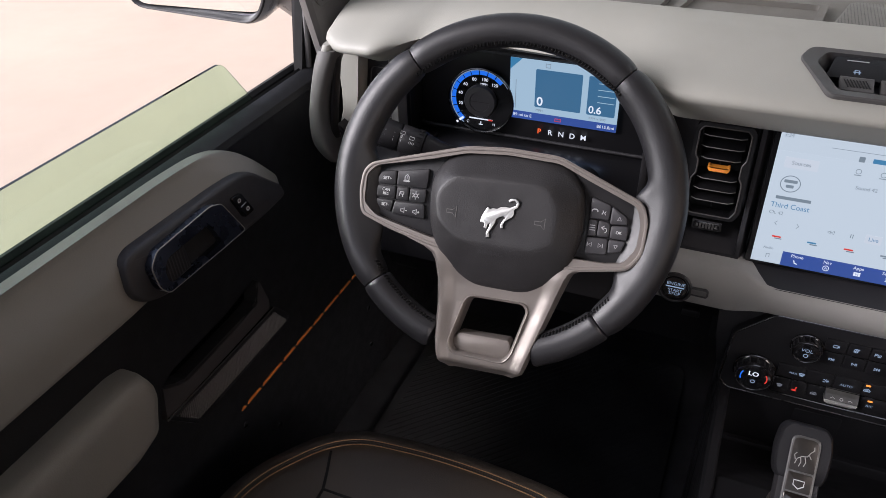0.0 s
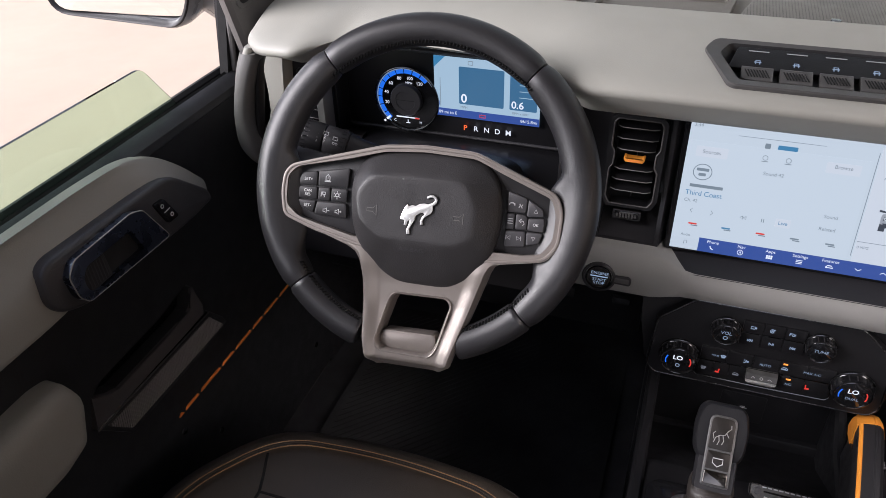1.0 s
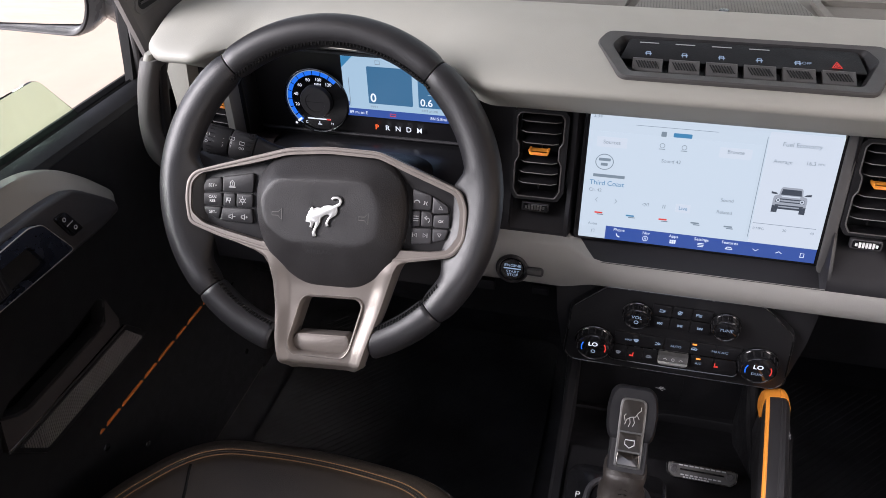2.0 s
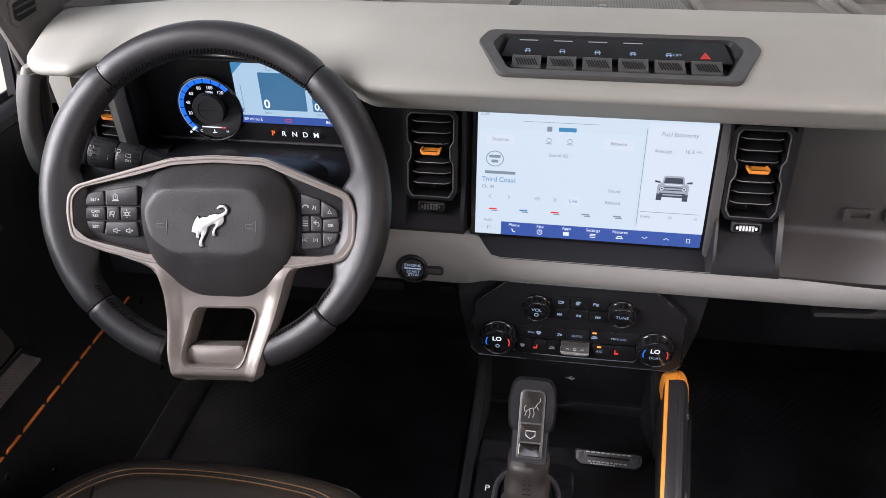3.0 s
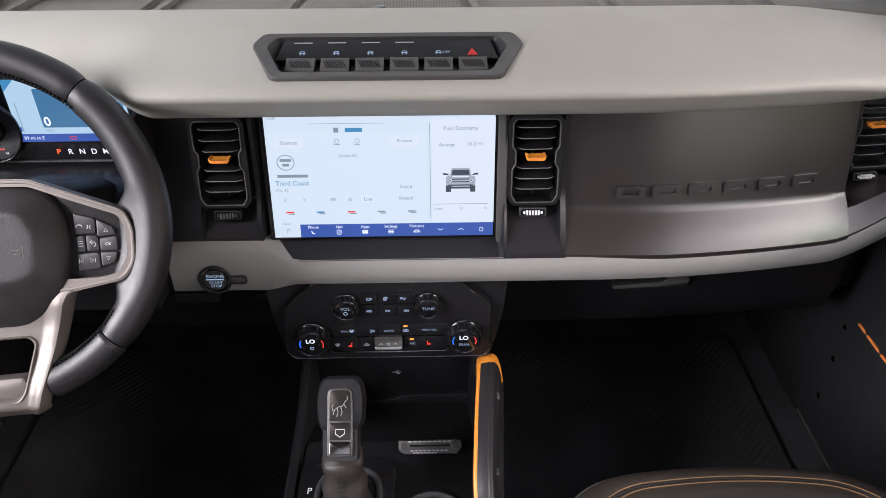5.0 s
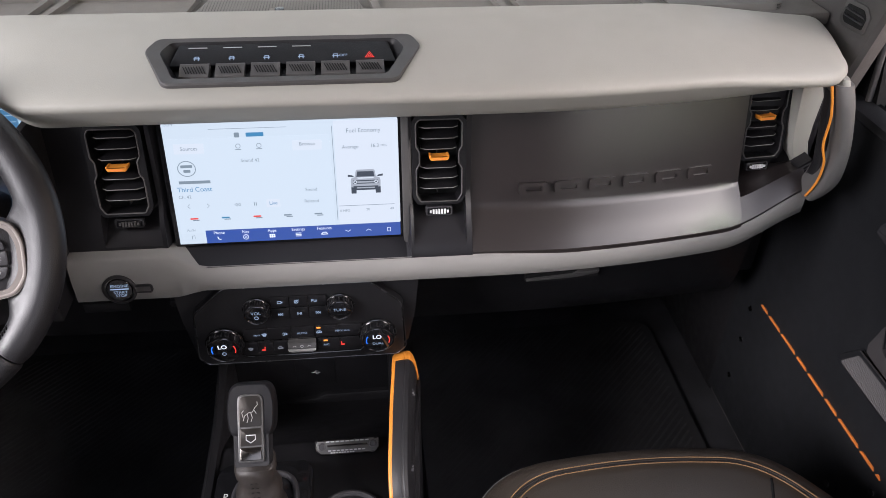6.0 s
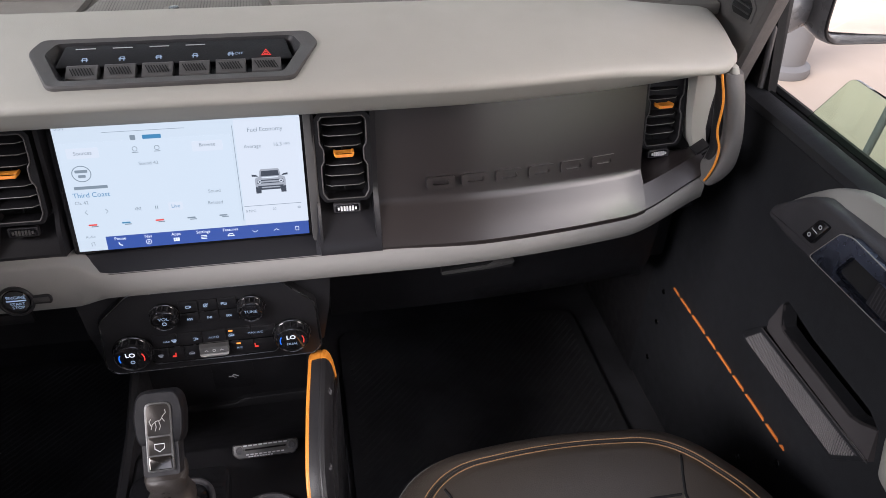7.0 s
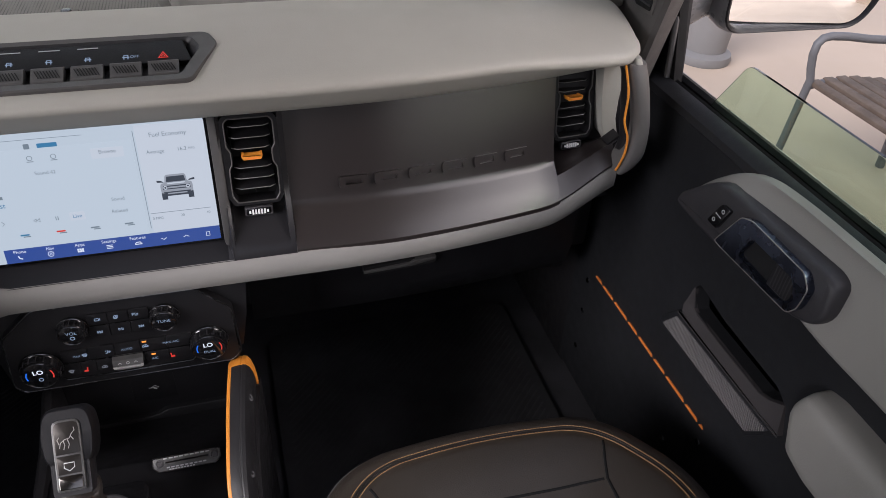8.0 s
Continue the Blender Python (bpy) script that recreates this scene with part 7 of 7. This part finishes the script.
    # screws of the lower lining
    for yy, zz in ((1.348, 0.878), (1.345, 0.807), (1.344, 0.718), (0.968, 0.878), (1.039, 0.803)):
        part("lining_screw", lathe(Fr(DF.p(-s * yy, zz, 0), DF.u, DF.v), [(0.0055, 0.0), (0.005, 0.0012), (0.003, 0.0016), (0.001, 0.0010)], 14), DARKCHROME, d)
    # dark sail panel and front glass channel
    part("sail_panel", loft([[Vector((s * x, y, z)) for y, z in ((1.283, 1.285), (1.375, 1.285), (1.360, 1.323), (1.330, 1.40), (1.338, 1.52), (1.325, 1.52))] for x in (0.772, 0.800)]), BLACK, d, smooth=False)
    part("glass_channel", loft([[Vector((s * x, y, z)) for x, y in ((0.775, 1.268 + d0), (0.788, 1.268 + d0), (0.788, 1.284 + d0), (0.775, 1.284 + d0))] for z, d0 in ((1.26, -0.008), (1.30, 0.0), (1.52, 0.055))]), RUBBER, d)
    part("channel_trim", tube([(s * 0.771, 1.281, 1.303), (s * 0.771, 1.290, 1.383), (s * 0.772, 1.291, 1.388)], [0.0045, 0.0045, 0.002], 8), PILLAR, d)

# ---- seats: seams and stitching ----
def seat_sewing(st, s, dy=0.0, dz=0.0):
    cx = s * 0.42
    O = rounded([(-0.248, 0.45), (-0.246, 0.86), (-0.185, 0.985), (0.0, 1.004), (0.185, 0.985), (0.246, 0.86), (0.248, 0.45)], [0.02, 0.05, 0.09, 0.2, 0.09, 0.05, 0.02], 9)

    def line(k, z):
        pts = [Vector((cx + x * (1 - k / 0.25), dy + 0.72 + (y - 0.72) * (1 - k / 0.28), dz + z + 0.030 * S(0.14, 0.24, abs(x)) * S(1.0, 0.75, y))) for x, y in O]
        return pts[10:-10]

    for k, z in ((0.0355, 0.9447), (0.0385, 0.9450)):
        part("seam", tube(line(k, z), 0.0015, 6), BOOT, st)
    _b = bmesh.new()
    for k, z in ((0.0330, 0.9456), (0.0415, 0.9470)):
        pts = line(k, z)
        cum = [0.0]
        for p, q in zip(pts[:-1], pts[1:]):
            cum.append(cum[-1] + (q - p).length)

        def on(d):
            i = max(j for j in range(len(cum)) if cum[j] <= d)
            i = min(i, len(pts) - 2)
            return pts[i].lerp(pts[i + 1], (d - cum[i]) / max(1e-6, cum[i + 1] - cum[i]))
        d = 0.0
        while d + 0.004 < cum[-1]:
            tube([on(d), on(d + 0.0018) + Vector((0, 0, 0.0004)), on(d + 0.0036)], 0.00062, 5, bm=_b)
            d += 0.0044
    tagged(part("stitching", _b, THREAD, st, "tan double stitching"), kind="stuff")
    top = [o for o in st.children if o.name.startswith("cushion")][0].data
    tree = BVHTree.FromPolygons([v.co.copy() for v in top.vertices], [list(p.vertices) for p in top.polygons])

    def on_leather(pts, drop):
        run = []
        for p, q in zip(pts[:-1], pts[1:]):
            run += [(p[0] + (q[0] - p[0]) * j / 8, p[1] + (q[1] - p[1]) * j / 8) for j in range(8)]
        hits = [tree.ray_cast(Vector((cx + x, dy + y, 1.3)), Vector((0, 0, -1)))[0] for x, y in run]
        return [h - Vector((0, 0, drop)) for h in hits if h]
    for q in (-1, 1):
        part("bolster_seam", tube(on_leather([(q * 0.1535, 0.921), (q * 0.142, 0.891), (q * 0.133, 0.865), (q * 0.128, 0.80), (q * 0.130, 0.60)], 0.0006), 0.0020, 8), RUBBER, st)
    part("cross_seam", tube(on_leather([(-0.133, 0.865), (-0.10, 0.869), (0.0, 0.873), (0.10, 0.869), (0.133, 0.865)], 0.0006), 0.0020, 8), RUBBER, st)
    part("front_piping", tube([(cx + x * 1.002, dy + y + 0.001, dz + 0.9140) for x, y in O[4:-4]], 0.0012, 6), STRAPGREY, st)


seat_sewing(seat_l, -1)
seat_sewing(seat_r, 1, 0.024, 0.014)

# ---- footwells ----
for s in (-1, 1):
    mt = thing("floor_mat", "ribbed black rubber floor mat in the footwell", "floor mat", (s * 0.42, 1.3, 0.62), group="floor mats")
    part("mat", prism(Fr((s * 0.43, 1.30, 0.62), (1, 0, 0), (0, 1, 0)), rounded(rect(-0.26, 0.26, -0.32, 0.30), 0.04), 0.0, 0.012, 0.004), MATRUBBER, mt)
    _b = bmesh.new()
    for i in range(70):
        o = -0.55 + i * 0.016
        x0, x1 = max(-0.24, o - 0.28), min(0.24, o + 0.28)
        if x1 - x0 < 0.03:
            continue
        a, b = Vector((s * 0.43 + x0, 1.30 + (x0 - o), 0.632)), Vector((s * 0.43 + x1, 1.30 + (x1 - o), 0.632))
        loft([[a + Vector((w, 0, h)) for w, h in ((-0.003, 0), (-0.0015, 0.0004), (0.0015, 0.0004), (0.003, 0))], [b + Vector((w, 0, h)) for w, h in ((-0.003, 0), (-0.0015, 0.0004), (0.0015, 0.0004), (0.003, 0))]], bm=_b)
    tagged(part("mat_ribs", _b, MATRUBBER, mt, smooth=False), kind="stuff")
# trim pieces under the dash
KB = Fr((-0.285, 1.276, 1.020), (1, 0, 0), (0, -0.08, 1))
part("diagnostic_cover", prism(KB, rounded(rect(-0.032, 0.032, -0.009, 0.009), 0.002), -0.004, 0.003, 0.001), BLACK, dash, "black cover under the dash")
part("diagnostic_cover", prism(KB, rounded(rect(0.088, 0.112, -0.006, 0.006), 0.002), -0.004, 0.003, 0.001), BLACK, dash, "black cover under the dash")

# ---- bench and post outside ----
bench = thing("park_bench", "iron garden bench with weathered brown slats", "bench", (2.75, 2.1, 0.0))
for i in range(8):
    x = 2.49 + 0.066 * i
    dz = 0.470 - 0.0028 * (i - 1.6) ** 2 * (1 if i < 5 else 0.75)
    part("seat_slat", box(x, x + 0.050, 1.25, 2.80, dz, dz + 0.022, 0.006), WOODSLAT, bench)
for i in range(6):
    z = 0.52 + 0.066 * i
    part("back_slat", box(3.05 + 0.02 * i, 3.075 + 0.02 * i, 1.25, 2.80, z, z + 0.050, 0.006), WOODSLAT, bench)
for y in (1.27, 2.79):
    part("end_frame", tube([(2.432, y, 0.0), (2.457, y, 0.21), (2.480, y, 0.42), (2.488, y, 0.487), (2.470, y, 0.54), (2.457, y, 0.60), (2.460, y, 0.645), (2.480, y, 0.668), (2.52, y, 0.674), (2.60, y, 0.667), (2.72, y, 0.648), (2.90, y, 0.63), (3.08, y, 0.62)], 0.017, 10), IRON, bench, "grey iron end frame")
    part("seat_rail", tube([(2.475, y, 0.458), (2.56, y, 0.470), (2.66, y, 0.468), (2.80, y, 0.440), (2.92, y, 0.42), (3.02, y, 0.43), (3.10, y, 0.60), (3.19, y, 0.95)], 0.016, 8), IRON, bench)
    part("back_leg", tube([(3.02, y, 0.43), (3.06, y, 0.22), (3.07, y, 0.0)], 0.020, 8), IRON, bench)
post = thing("round_column", "pale grey round column with a flared foot", "column", (2.98, 4.12, 0.0))
CO = Fr((2.92, 4.12, 0.0), (1, 0, 0), (0, 1, 0))
part("shaft", lathe(CO, [(0.122, 0.070), (0.135, 0.30), (0.148, 0.60), (0.150, 0.64), (0.140, 0.645), (0.140, 4.20), (0.001, 4.20)], 36), POST, post)
part("foot", lathe(CO, [(0.158, 0.0), (0.164, 0.02), (0.158, 0.05), (0.135, 0.065), (0.118, 0.075)], 36), POST, post)

# ---- cars parked across the lot behind ----
CARPAINT = mat("dark_grey_car_paint", (0.012, 0.0125, 0.014), 0.4, mottle=0.03)
TINT = mat("dark_car_window", (0.012, 0.013, 0.014), 0.1, mottle=0.02)


def parked_car(x, y, turn, label):
    c = thing("parked_car", label, "car", (x, y, 0.0), group="cars parked behind")
    R = Matrix.Translation((x, y, 0.0)) @ Matrix.Rotation(turn, 4, "Z")
    sec = lambda yy, w, z0, z1: [R @ Vector((a, yy, b)) for a, b in ((-w, z0), (-w, z1 - 0.08), (-w + 0.08, z1), (w - 0.08, z1), (w, z1 - 0.08), (w, z0))]
    part("body", loft([sec(yy, w, z0, z1) for yy, w, z0, z1 in ((-2.2, 0.74, 0.35, 0.72), (-2.1, 0.84, 0.25, 0.95), (-1.0, 0.9, 0.22, 1.0), (0.6, 0.9, 0.22, 0.98), (1.7, 0.86, 0.25, 0.86), (2.15, 0.76, 0.32, 0.66))]), CARPAINT, c, angle=40)
    part("cabin", loft([sec(yy, w, 0.90, z1) for yy, w, z1 in ((-2.0, 0.70, 1.02), (-1.55, 0.68, 1.42), (-0.4, 0.70, 1.52), (0.3, 0.68, 1.46), (1.1, 0.70, 1.02))]), TINT, c, angle=40)
    part("roof", loft([sec(yy, w, z1, z1 + 0.04) for yy, w, z1 in ((-1.5, 0.60, 1.40), (-0.4, 0.62, 1.50), (0.3, 0.60, 1.44))]), CARPAINT, c, angle=40)
    for sx in (-1, 1):
        for yy in (-1.35, 1.35):
            part("wheel", tube([R @ Vector((sx * 0.72, yy, 0.33)), R @ Vector((sx * 0.91, yy, 0.33))], 0.33, 20), RUBBER, c)
    return c


parked_car(9.8, -15.0, 0.35, "dark grey hatchback parked across the lot")
parked_car(16.0, -23.0, 0.35, "dark grey hatchback parked farther off")
